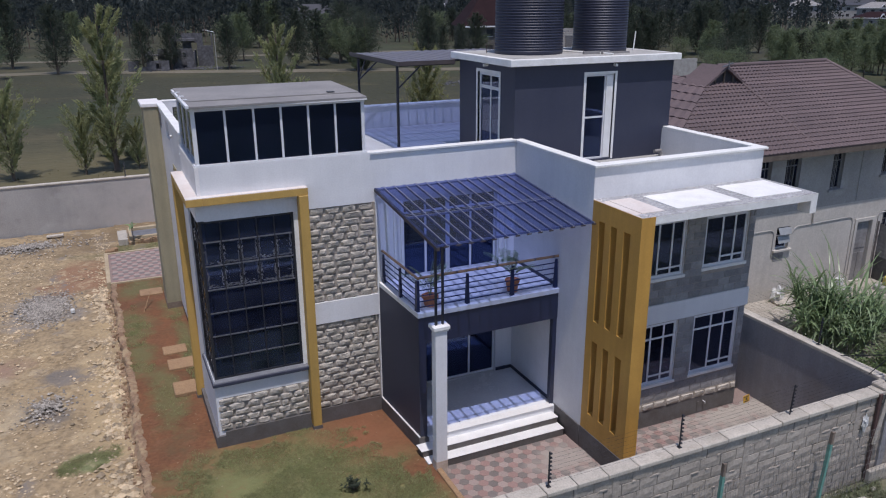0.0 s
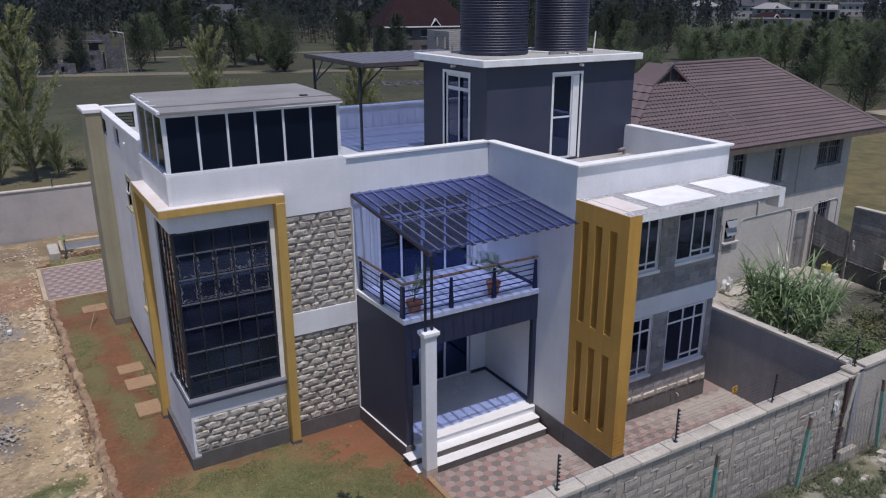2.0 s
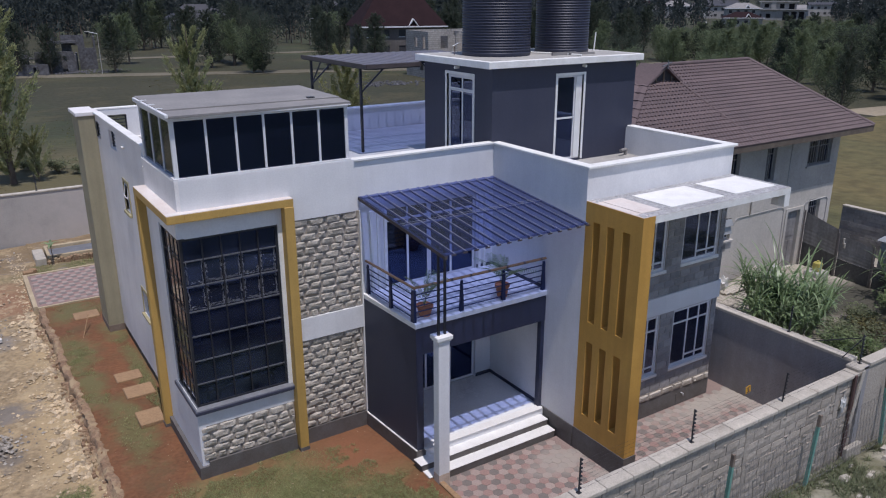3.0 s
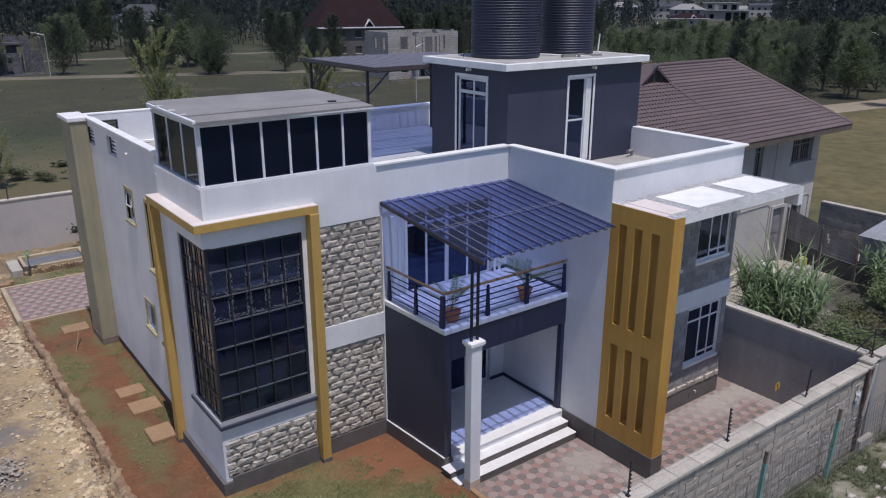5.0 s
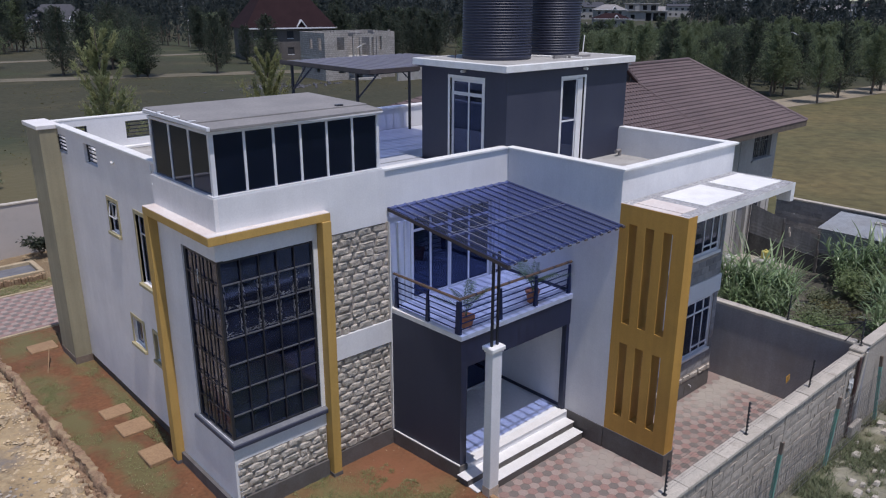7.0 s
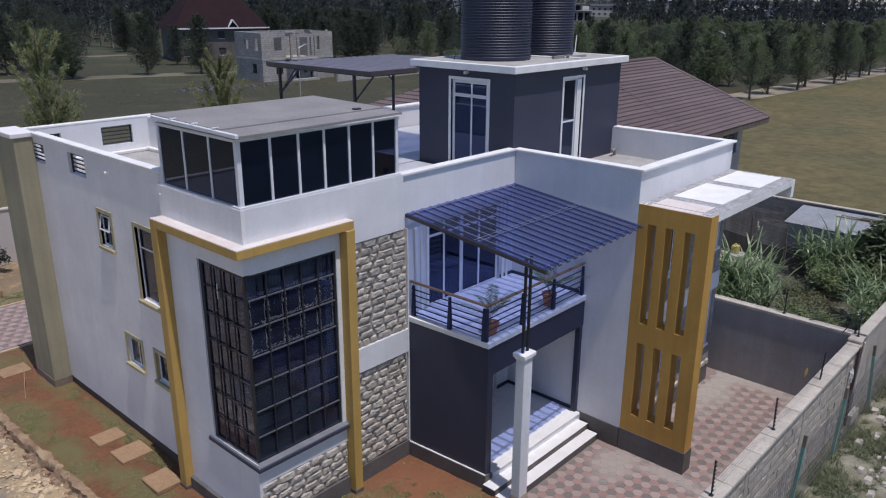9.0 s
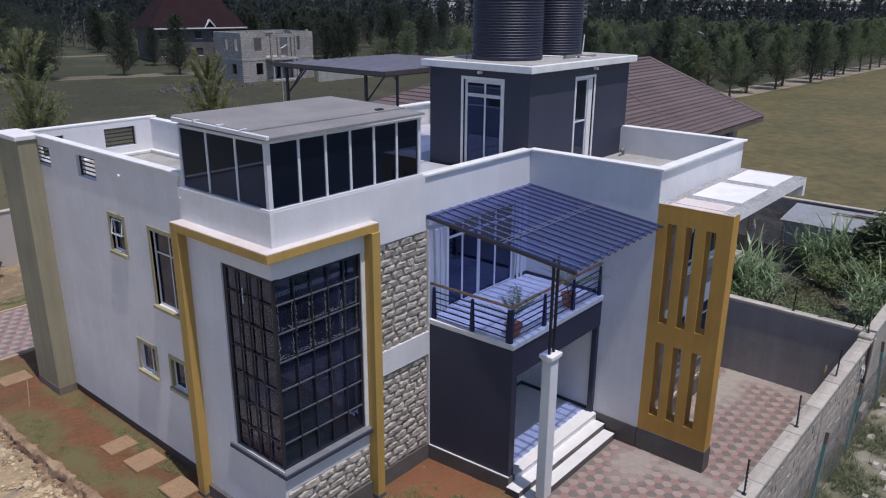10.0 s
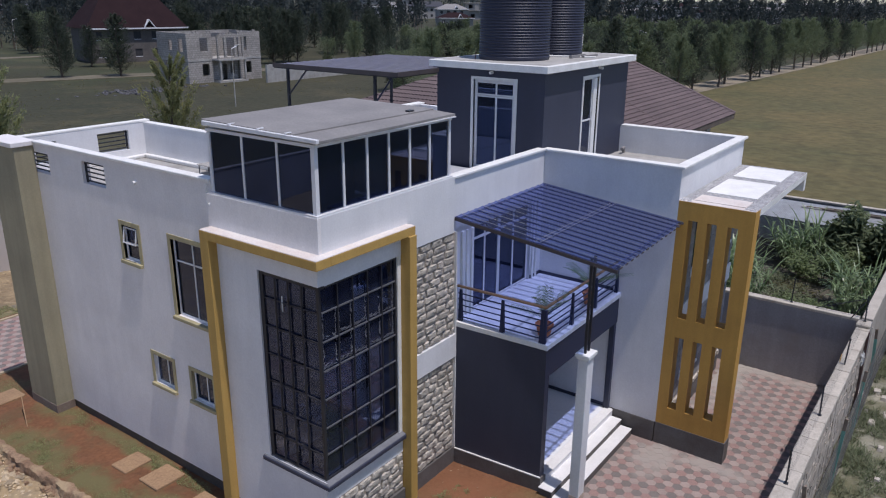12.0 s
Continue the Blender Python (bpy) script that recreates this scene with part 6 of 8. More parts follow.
def bush(x, y, r, h, n, seed, material, label, base=-0.1, leaf=0.09):
    random.seed(seed)
    t = thing("bush", label, "bush", "garden bushes", at=(x, y, base))
    for k in range(6):
        a = k * 1.05
        bm = bmesh.new()
        tube(bm, (x, y, base), (x + 0.6 * r * math.cos(a), y + 0.6 * r * math.sin(a), base + h * random.uniform(0.5, 0.8)), 0.025, 0.01, 5)
        part("stem", bm, M["bark"], t)
    V, F = [], []
    cl = [(random.gauss(0, 0.42) * r, random.gauss(0, 0.42) * r, h * random.uniform(0.35, 0.95)) for _ in range(16)]
    for _ in range(n):
        c = random.choice(cl)
        p = Vector((x + c[0] + random.gauss(0, 0.16) * r, y + c[1] + random.gauss(0, 0.16) * r, max(base + c[2] + random.gauss(0, 0.12) * h, base + 0.03)))
        d = Vector((random.gauss(0, 1), random.gauss(0, 1), random.gauss(-0.2, 0.4))).normalized() * leaf * random.uniform(0.7, 1.4)
        e = d.cross(Vector((random.gauss(0, 0.5), random.gauss(0, 0.5), 1.0))).normalized() * leaf * 0.4
        k = len(V)
        V += [tuple(p - d), tuple(p + e), tuple(p + d), tuple(p - e)]
        F.append((k, k + 1, k + 2, k + 3))
    ob = raw("leaves", V, F, M[material])
    hang(ob, t)


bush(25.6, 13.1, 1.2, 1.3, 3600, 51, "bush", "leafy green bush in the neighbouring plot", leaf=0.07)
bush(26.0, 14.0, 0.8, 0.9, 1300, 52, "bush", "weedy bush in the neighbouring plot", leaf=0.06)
bush(24.2, 14.6, 0.8, 0.6, 1100, 53, "weed", "low weedy bush in the neighbouring plot", leaf=0.06)
bush(20.6, 13.4, 1.2, 0.8, 3000, 54, "bush", "low leafy bush by the dark wall", leaf=0.06)
bush(22.0, 13.6, 1.1, 0.7, 1500, 63, "weed", "low weedy bush by the dark wall", leaf=0.06)
bush(23.4, 13.6, 0.8, 0.6, 650, 65, "drygrass", "tangled brown weeds in the neighbouring plot", leaf=0.06)
bush(19.3, 12.4, 0.9, 0.6, 1800, 64, "weed", "low weedy bush by the dark wall", leaf=0.06)
bush(18.4, 13.8, 0.8, 0.7, 1600, 55, "bush", "low green bush by the dark wall", leaf=0.06)
bush(28.0, 12.5, 1.2, 2.4, 4600, 56, "greenleaf", "broad-leaved papaya-like shrub beside the shed", leaf=0.17)
bush(28.2, 11.3, 1.1, 2.2, 3200, 57, "greenleaf", "broad-leaved papaya-like shrub beside the shed", leaf=0.17)
bush(20.5, 9.0, 1.0, 0.9, 1800, 58, "bush", "green bush on the outer verge", -0.42)
bush(17.2, 8.6, 0.9, 0.7, 1400, 59, "weed", "weedy bush on the outer verge", -0.42)
bush(4.35, 14.75, 0.25, 0.30, 160, 62, "leaf", "tiny dark sapling on the lawn", -0.02, 0.05)
for k, (x, y, r, h) in enumerate(((3.7, 59.4, 1.1, 0.9), (5.1, 58.3, 0.8, 0.6), (2.2, 61.5, 1.0, 0.8), (6.9, 62.5, 0.6, 0.4), (0.4, 63.5, 0.9, 0.7))):
    bush(x, y, r, h, 1500, 80 + k, "weed", "low scrubby bush in the open grassland", -0.55, 0.07)
bush(3.9, 40.6, 0.6, 0.9, 900, 60, "leaf", "dark twiggy shrub by the back wall", 0)
# ---- neighbouring house ----
nb = thing("neighbour_house", "unfinished grey two-storey house with brown tiled roof", "house", at=(23, 22, -0.3))
NY0, NX1 = 19.65, 30.0                                  # front face and east corner
UP = [(21.0, 21.9, 4.1, 5.44), (22.6, 23.35, 4.1, 5.44), (25.02, 25.62, 3.97, 5.44), (27.8, 29.45, 4.3, 5.43)]
LOW = [(22.58, 23.25, 1.90, 2.77), (26.92, 27.78, -0.1, 2.45), (28.38, 29.22, 1.75, 2.75)]
# one wall in two tones: the eave's shade is in the upper colour
part("wall", panel("y", NY0, NY0 + 0.25, 16.8, NX1, 3.33, 5.75, UP), M["greywall"], nb, "rendered upper wall, greyed for the eave shade")
part("wall", panel("y", NY0, NY0 + 0.25, 16.8, NX1, -0.5, 3.33, LOW), M["palewall"], nb, "rendered lower wall in the paler sunlit tone, with moulded lines")
part("wall", boxes((NX1 - 0.25, NX1, NY0 + 0.25, 27.5, -0.5, 5.75)), M["greywall"], nb)
part("wall", boxes((16.8, 17.05, NY0 + 0.25, 27.5, -0.5, 5.75)), M["greywall"], nb)
# dark sheet in place of the shade inside the rooms
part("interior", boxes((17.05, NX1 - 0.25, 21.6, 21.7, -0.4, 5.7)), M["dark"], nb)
for k, (x0, x1, v0, v1) in enumerate(UP + LOW[2:]):
    w = window(nb, "y", NY0, x0, x1, v0, v1, [((x0 + x1) / 2, v0, v1)], [(v1 - 0.38, x0, x1)], inset=0.12, fw=0.05, frame_mat=M["oldiron"], sill=0.10, sill_mat=M["concrete"], label="dark steel window with bars")
    for q in range(1, int((x1 - x0) / 0.16)):
        part("guard_bar", boxes((x0 + 0.16 * q - 0.008, x0 + 0.16 * q + 0.008, NY0 + 0.07, NY0 + 0.086, v0, v1)), M["oldiron"], w)
lw = window(nb, "y", NY0, *LOW[0], [], [(2.40, LOW[0][0], LOW[0][1])], inset=0.12, fw=0.05, frame_mat=M["alu"], sill=0.12, sill_mat=M["palewall"], label="small pale steel window with open vent")
for q, ang in ((2.74, -30), (2.42, -22)):
    bm = boxes((22.62, 23.21, NY0 - 0.02, NY0 - 0.005, q - 0.28, q))
    bmesh.ops.rotate(bm, verts=bm.verts[:], cent=(22.9, NY0 - 0.01, q), matrix=Matrix.Rotation(radians(ang), 3, "X"))
    part("open_vent", bm, M["iron"], lw, "tilted pale vent sash")
part("vent_tile", boxes((22.52, 23.05, NY0 - 0.006, NY0 - 0.001, 1.42, 1.78)), M["oldiron"], nb)
part("back_door", boxes((26.94, 27.76, NY0 + 0.1, NY0 + 0.14, -0.1, 2.43), (26.99, 27.32, NY0 + 0.08, NY0 + 0.1, 0.0, 1.1), (27.38, 27.71, NY0 + 0.08, NY0 + 0.1, 0.0, 1.1), (26.99, 27.71, NY0 + 0.08, NY0 + 0.1, 1.3, 2.3)), M["oldiron"], nb, "grey steel back door")
part("door_surround", boxes((26.78, 26.92, NY0 - 0.04, NY0 - 0.001, -0.3, 2.58), (27.78, 27.95, NY0 - 0.04, NY0 - 0.001, -0.3, 2.58), (26.92, 27.78, NY0 - 0.04, NY0 - 0.001, 2.45, 2.58)), M["palewall"], nb)


def moulded_line(pts):
    """A rounded dark bead running along the wall."""
    bm = bmesh.new()
    for (xa, za), (xb, zb) in zip(pts, pts[1:]):
        tube(bm, (xa, NY0 - 0.012, za), (xb, NY0 - 0.012, zb), 0.022, n=6)
    part("moulding", bm, M["concrete"], nb, "dark moulded line on the wall", smooth=60)


moulded_line([(23.42, 2.50), (23.46, 2.62), (23.56, 2.69), (26.40, 2.72), (26.55, 2.66), (26.62, 2.54), (26.66, -0.2)])
moulded_line([(22.42, 1.6), (22.42, 2.56), (22.34, 2.66), (22.22, 2.70), (19.5, 2.70)])
moulded_line([(28.10, -0.2), (28.10, 2.56), (28.16, 2.66), (28.26, 2.70), (29.6, 2.74), (29.72, 2.64), (29.72, 0.4)])
moulded_line([(26.60, 3.4), (26.60, 5.5)])
part("soil_pipe", tube(bmesh.new(), (24.35, NY0 - 0.06, 2.75), (24.35, NY0 - 0.06, 3.30), 0.04, n=8), M["palewall"], nb, smooth=60)


def tiled_plane(a, b, c, d, rows, cols):
    """Stepped pressed-tile roof plane; a-b is the eave, d-c the ridge side."""
    a, b, c, d = (Vector(p) for p in (a, b, c, d))
    n = (b - a).cross(d - a).normalized()
    if n.z < 0:
        n = -n
    V, F = [], []
    for r in range(rows):
        f0, f1 = r / rows, (r + 1.06) / rows
        l0, r0 = a.lerp(d, f0), b.lerp(c, f0)
        l1, r1 = a.lerp(d, min(f1, 1)), b.lerp(c, min(f1, 1))
        m = max(int(cols * (r0 - l0).length / (b - a).length), 1) * 2
        k = len(V)
        for i in range(m + 1):
            s = i / m
            h = 0.042 if i % 2 else 0.008
            p, q = l0.lerp(r0, s), l1.lerp(r1, s)
            V += [tuple(p - n * 0.03), tuple(p + n * (h + 0.035)), tuple(q + n * h)]
        for i in range(m):
            F.append((k + 3 * i, k + 3 * i + 3, k + 3 * i + 4, k + 3 * i + 1))
            F.append((k + 3 * i + 1, k + 3 * i + 4, k + 3 * i + 5, k + 3 * i + 2))
    return V, F


RZ, EZ = 8.28, 5.78
for pts, rows, cols in ((((16.2, 18.9, EZ), (31.1, 18.9, EZ), (29.0, 23.95, RZ), (22.9, 23.95, RZ)), 24, 76), (((31.1, 18.9, EZ), (31.1, 28.5, EZ), (29.0, 23.97, RZ), (29.0, 23.95, RZ)), 17, 44),
                        (((31.1, 28.5, EZ), (16.2, 28.5, EZ), (22.9, 23.95, RZ), (29.0, 23.95, RZ)), 12, 30), (((16.2, 28.5, EZ), (16.2, 18.9, EZ), (22.9, 23.95, RZ), (22.9, 23.97, RZ)), 12, 20)):
    V, F = tiled_plane(*pts, rows, cols)
    ob = raw("roof_tiles", V, F, M["rooftile"])
    hang(ob, nb)
    tagged(ob, "brown pressed metal roof tiles")
for pts, rows, cols in ((((18.5, 34.6, EZ), (18.5, 27.0, EZ), (23.8, 27.0, 7.6), (23.8, 30.8, 7.6)), 14, 34), (((29.0, 34.6, EZ), (18.5, 34.6, EZ), (23.8, 30.8, 7.6), (23.82, 30.8, 7.6)), 10, 30), (((29.0, 27.0, EZ), (29.0, 34.6, EZ), (23.8, 30.8, 7.6), (23.8, 27.0, 7.6)), 10, 24)):
    V, F = tiled_plane(*pts, rows, cols)
    ob = raw("roof_tiles", V, F, M["rooftile"])
    hang(ob, nb)
    tagged(ob, "brown pressed metal roof tiles")
part("wall", boxes((19.1, 28.4, 28.6, 34.0, -0.5, 5.6)), M["greywall"], nb)
part("ridge_cap", tube(tube(tube(bmesh.new(), (22.9, 23.95, RZ + 0.05), (29.0, 23.95, RZ + 0.05), 0.09, n=8), (29.0, 23.95, RZ + 0.05), (31.1, 18.9, EZ + 0.05), 0.08, n=8), (23.15, 22.9, 7.83), (23.3, 19.0, 5.86), 0.04, n=6), M["rooftile"], nb, smooth=60)
part("eave_board", boxes((16.2, 31.1, 18.9, 18.95, EZ - 0.22, EZ - 0.02), (31.05, 31.1, 18.95, 28.5, EZ - 0.22, EZ - 0.02)), M["bark"], nb)
part("soffit", boxes((16.2, 31.05, 18.95, NY0 - 0.01, EZ - 0.16, EZ - 0.12)), M["dark"], nb)


def gablet(x, y, z, w, h, back):
    g = part("gablet_roof", prism([(x - w - 0.15, y - 0.12), (x, y - 0.12), (x, y + back), (x - w - 0.15, y + back)], (z - 0.08, z + h, z + h, z - 0.08), (z + 0.02, z + h + 0.1, z + h + 0.1, z + 0.02)), M["rooftile"], nb)
    part("slope", prism([(x, y - 0.12), (x + w + 0.15, y - 0.12), (x + w + 0.15, y + back), (x, y + back)], (z + h, z - 0.08, z - 0.08, z + h), (z + h + 0.1, z + 0.02, z + 0.02, z + h + 0.1)), M["rooftile"], g)
    bm = bmesh.new()
    v = [bm.verts.new(p) for p in ((x - w, y + 0.05, z), (x + w, y + 0.05, z), (x, y + 0.05, z + h))]
    bm.faces.new(v)
    part("louvre", bm, M["dark"], g)
    for s in (-0.25, 0.0, 0.25):
        part("stud", boxes((x + s * w * 1.4 - 0.03, x + s * w * 1.4 + 0.03, y, y + 0.04, z, z + h * (1 - abs(s) * 1.4))), M["bark"], g)


gablet(22.3, 22.85, 7.45, 1.25, 0.90, 1.3)
part("finial", tube(tube(bmesh.new(), (22.0, 22.7, 8.42), (22.5, 22.7, 8.55), 0.03, n=5), (22.3, 22.7, 8.3), (22.3, 22.7, 8.62), 0.03, n=5), M["steelbar"], nb)

# ---- yard of the neighbour ----
def board_fence(x0, y0, x1, y1, h, h1, label):
    t = thing("sheet_fence", label, "fence", "patched fences", at=(x0, y0, -0.1))
    L = math.hypot(x1 - x0, y1 - y0)
    ux, uy = (x1 - x0) / L, (y1 - y0) / L
    random.seed(int(x0 * 10))
    n = max(int(L / 0.9), 1)
    for i in range(n):
        for j in range(3):
            lo_, hi_ = (0, 0.44, 0.72, 1.0)[j], (0, 0.44, 0.72, 1.0)[j + 1]
            a, b = i * L / n + 0.02, (i + 1) * L / n + 0.05
            z0, z1 = -0.1 + lo_ * h, -0.1 + hi_ * h + random.uniform(-0.03, 0.05)
            bm = bmesh.new()
            off = random.uniform(-0.03, 0.03)
            sag = (h1 - h) / n
            rows_ = []
            for k in range(9):
                o = off + (0.010 if k % 2 and j == 1 else 0)
                z = z0 + (z1 - z0) * k / 8
                rows_.append([bm.verts.new((x0 + ux * s - uy * o, y0 + uy * s + ux * o, z + d * (z + 0.1) / h)) for s, d in ((a, sag * i), (b, sag * (i + 1)))])
            for p, q in zip(rows_, rows_[1:]):
                bm.faces.new((p[0], p[1], q[1], q[0]))
            part("sheet", bm, M["blackiron"] if j == 0 or h < 1 else M["iron"] if (i + j) % 4 == 3 else M["oldiron"], t)
    for i in range(n + 1):
        s = i * L / n
        part("post", tube(bmesh.new(), (x0 + ux * s + uy * 0.05, y0 + uy * s - ux * 0.05, -0.1), (x0 + ux * s + uy * 0.05, y0 + uy * s - ux * 0.05, h + (h1 - h) * i / n), 0.04, n=6), M["dimwall"], t)


board_fence(28.2, 19.6, 28.08, 17.95, 2.35, 1.95, "tall patched fence of weathered iron sheets")
board_fence(28.08, 17.9, 27.95, 16.35, 1.80, 1.62, "lower patched fence of weathered iron sheets")
board_fence(27.95, 16.3, 27.85, 14.9, 0.95, 0.80, "low dark grey sheet fence before the shed")
single("fence_rag", boxes((28.0, 28.05, 17.64, 17.72, 1.35, 1.62), (27.99, 28.04, 17.58, 17.65, 1.2, 1.42), w=0.02), M["capstone"], "torn pale rag hanging on the fence", "rag")
shed = thing("shed", "low shed with corrugated iron roof and walls", "shed", at=(29.5, 13.5, -0.1))


def ribbed(x0, x1, y0, y1, za, zb, pitch=0.16, amp=0.03):
    bm = bmesh.new()
    n = int((y1 - y0) / pitch) * 2
    lo = [bm.verts.new((x0, y0 + (y1 - y0) * i / n, za + (amp if i % 2 else 0))) for i in range(n + 1)]
    hi = [bm.verts.new((x1, y0 + (y1 - y0) * i / n, zb + (amp if i % 2 else 0))) for i in range(n + 1)]
    for i in range(n):
        bm.faces.new((lo[i], hi[i], hi[i + 1], lo[i + 1]))
    return bm


for k, (y0, y1) in enumerate(((10.7, 12.3), (12.22, 13.8), (13.72, 15.3), (15.22, 16.88))):
    part("roof_sheet", ribbed(28.92 + 0.04 * (k % 2), 31.35, y0, y1, 1.56 + 0.008 * k, 1.88 + 0.01 * (k % 2), 0.076, 0.010), M["iron"], shed, "galvanised roof sheet")
for k in range(9):
    part("wall_sheet", boxes((29.03 - 0.014 * (k % 2), 29.06, 10.8, 16.7, -0.1 + 0.185 * k, 0.09 + 0.185 * k)), M["iron"], shed)
for y in (10.9, 12.4, 13.9, 15.4, 16.65):
    part("post", tube(bmesh.new(), (29.1, y, -0.1), (29.1, y, 1.53), 0.04, n=6), M["bark"], shed)
part("frame", boxes((29.1, 31.2, 10.8, 16.7, 1.45, 1.5), (31.2, 31.3, 10.8, 16.7, -0.1, 1.84), (29.1, 31.2, 16.6, 16.7, -0.1, 1.5)), M["bark"], shed)
tarp = single("tarpaulin", boxes((30.60, 30.85, 14.3, 15.2, 1.79, 1.88), (30.75, 30.95, 13.2, 14.4, 1.82, 1.88), w=0.03), M["concrete"], "folded grey tarpaulin on the shed roof", "tarpaulin")
single("roof_timber", boxes((30.62, 30.72, 10.9, 15.0, 1.81, 1.90), (30.80, 30.88, 11.2, 14.2, 1.83, 1.91), w=0.01), M["bark"], "dark timbers holding down the shed roof", "timber")
bl = single("block_wall", boxes((31.9, 32.1, 8.0, 20.1, -0.6, 1.86)), M["block"], "dark bare block wall at the end of the plot", "wall", kind="structure")
part("coping", boxes((31.85, 32.15, 8.0, 20.1, 1.86, 1.93)), M["capstone"], bl)
for i in range(10):
    for j in range(30):
        y = 8.1 + j * 0.4 + (0.2 if i % 2 else 0)
        if y < 19.8:
            part("block", boxes((31.87 + 0.01 * ((i * 7 + j * 3) % 3), 31.9, y, y + 0.385, -0.1 + i * 0.19, 0.075 + i * 0.19)), M["block"], bl)
for x, y, c, s in ((27.55, 18.35, "dullyellow", 0.95), (25.75, 19.15, "cloth", 0.85)):
    jc = thing("jerrycan", "plastic jerrycan standing on a plinth in the yard", "jerrycan", at=(x, y, 0.10))
    part("can", boxes((x - 0.16 * s, x + 0.16 * s, y - 0.16 * s, y + 0.16 * s, 0.10, 0.10 + 0.4 * s), w=0.04), M[c], jc, "faded yellow" if c == "dullyellow" else "white")
    part("cap", lathe(bmesh.new(), [(0.05, 0), (0.05, 0.06)], 12, (x, y, 0.10 + 0.4 * s)), M[c], jc)
    single("plinth_block", boxes((x - 0.4, x + 0.4, y - 0.35, y + 0.35, -0.12, 0.10), w=0.03), M["concrete"], "rough concrete plinth in the yard", "plinth")
random.seed(77)
for i in range(9):
    x, y = 22.35 + random.uniform(0, 0.4), 18.85 + 0.06 * i
    single("timber_pole", tube(bmesh.new(), (x, y, -0.05), (x + random.uniform(1.9, 2.4), y + random.uniform(0.0, 0.12), random.uniform(0.30, 0.55) * (0.3 + 0.09 * i)), 0.045, 0.04, 7), M["capstone"], "pale stripped timber pole in a pile", "pole", "pole pile", smooth=60)
bm = bmesh.new()
bmesh.ops.create_icosphere(bm, subdivisions=3, radius=0.35)
for v in bm.verts:
    v.co += v.co.normalized() * 0.30 * noise.noise(v.co * 6)
    v.co = Vector((v.co.x * 0.6 + 22.65, v.co.y * 0.5 + 19.3, v.co.z * 0.9 + 0.20))
single("sack", bm, M["cloth"], "crumpled white sack against the pole pile", "sack", smooth=60)


# ---- distant buildings ----
def block_shell(x, y, rz):
    t = thing("unfinished_building", "roofless two-storey building of bare pale blocks", "building", at=(0, 0, 0))
    W, D = 16.0, 9.0
    part("wall", panel("y", 0, 0.3, 0, 5.2, 0, 6.3, [(2.7, 4.3, 4.0, 5.7), (2.9, 4.4, 0.9, 2.4)]), M["farblock"], t)
    part("wall", panel("y", -1.6, -1.3, 5.2, 11.0, 3.0, 6.1, [(5.5, 6.7, 3.2, 5.7), (7.2, 8.9, 3.2, 5.7), (9.4, 10.6, 3.2, 5.7)]), M["farblock"], t)
    part("wall", panel("y", 0.5, 0.8, 5.2, 11.0, 0, 3.0, [(7.6, 8.6, 0, 2.2), (9.3, 10.2, 0.9, 2.2)]), M["farblock"], t)
    part("wall", panel("y", 0, 0.3, 11.0, W, 0, 6.3, [(11.5, 12.9, 3.9, 5.7), (12.0, 13.7, 0.9, 2.4)]), M["farblock"], t)
    part("wall", panel("x", 0, 0.3, 0.3, D, 0, 6.3, [(1.2, 2.6, 4.0, 5.6), (4.4, 5.6, 4.1, 5.4), (2, 3.4, 1, 2.3)]), M["farblock"], t)
    part("wall", panel("x", W - 0.3, W, 0.3, D, 0, 6.3, [(3, 4.4, 4.1, 5.4)]), M["farblock"], t)
    part("wall", panel("y", D - 0.3, D, 0.3, W - 0.3, 0, 6.3, [(3, 5, 4.1, 5.4), (9, 11, 4.1, 5.4)]), M["farblock"], t)
    part("inner_wall", boxes((5.0, 5.25, 0.4, D - 0.4, 3.05, 6.0), (10.9, 11.15, 0.4, D - 0.4, 3.05, 6.0), (0.4, 15.6, 4.4, 4.6, 3.05, 5.6), (0.4, 15.6, 4.4, 4.6, 0, 2.8)), M["farblock"], t)
    random.seed(84)
    for k in range(22):
        x_ = 0.05 + 0.72 * k
        if random.random() < 0.62:
            y_ = -1.6 if 5.2 < x_ < 10.6 else 0.0
            part("loose_block", boxes((x_, x_ + random.uniform(0.4, 0.62), y_, y_ + 0.28, 6.1 if y_ else 6.3, (6.1 if y_ else 6.3) + random.choice((0.14, 0.22, 0.24)))), M["farblock"], t)
    part("ring_beam", boxes((-0.04, 5.2, -0.05, 0.02, 2.78, 3.02), (11.0, W + 0.04, -0.05, 0.02, 2.78, 3.02), (-0.05, 0.02, 0.02, D, 2.78, 3.02)), M["concrete"], t)
    part("floor", boxes((0.3, W - 0.3, 0.3, D - 0.3, 2.85, 3.05), (5.0, 11.2, -2.0, 0.3, 2.8, 3.0)), M["concrete"], t)
    for px in (5.3, 10.7):
        part("column", boxes((px, px + 0.3, -1.9, -1.6, 0, 2.8)), M["concrete"], t)
    part("porch_slab", boxes((5.0, 11.2, -2.0, 0.5, -0.2, 0.25)), M["concrete"], t)
    t.matrix_basis = pose(x, y, -0.55, 0, 0, rz) @ Matrix.Diagonal((0.745, 0.84, 1.06, 1))
    return t


M["farblock"] = mat("pale_block", (0.43, 0.40, 0.37), (0.33, 0.31, 0.285), 0.9, scale=0.5, fine=3.0, grain=0.14)


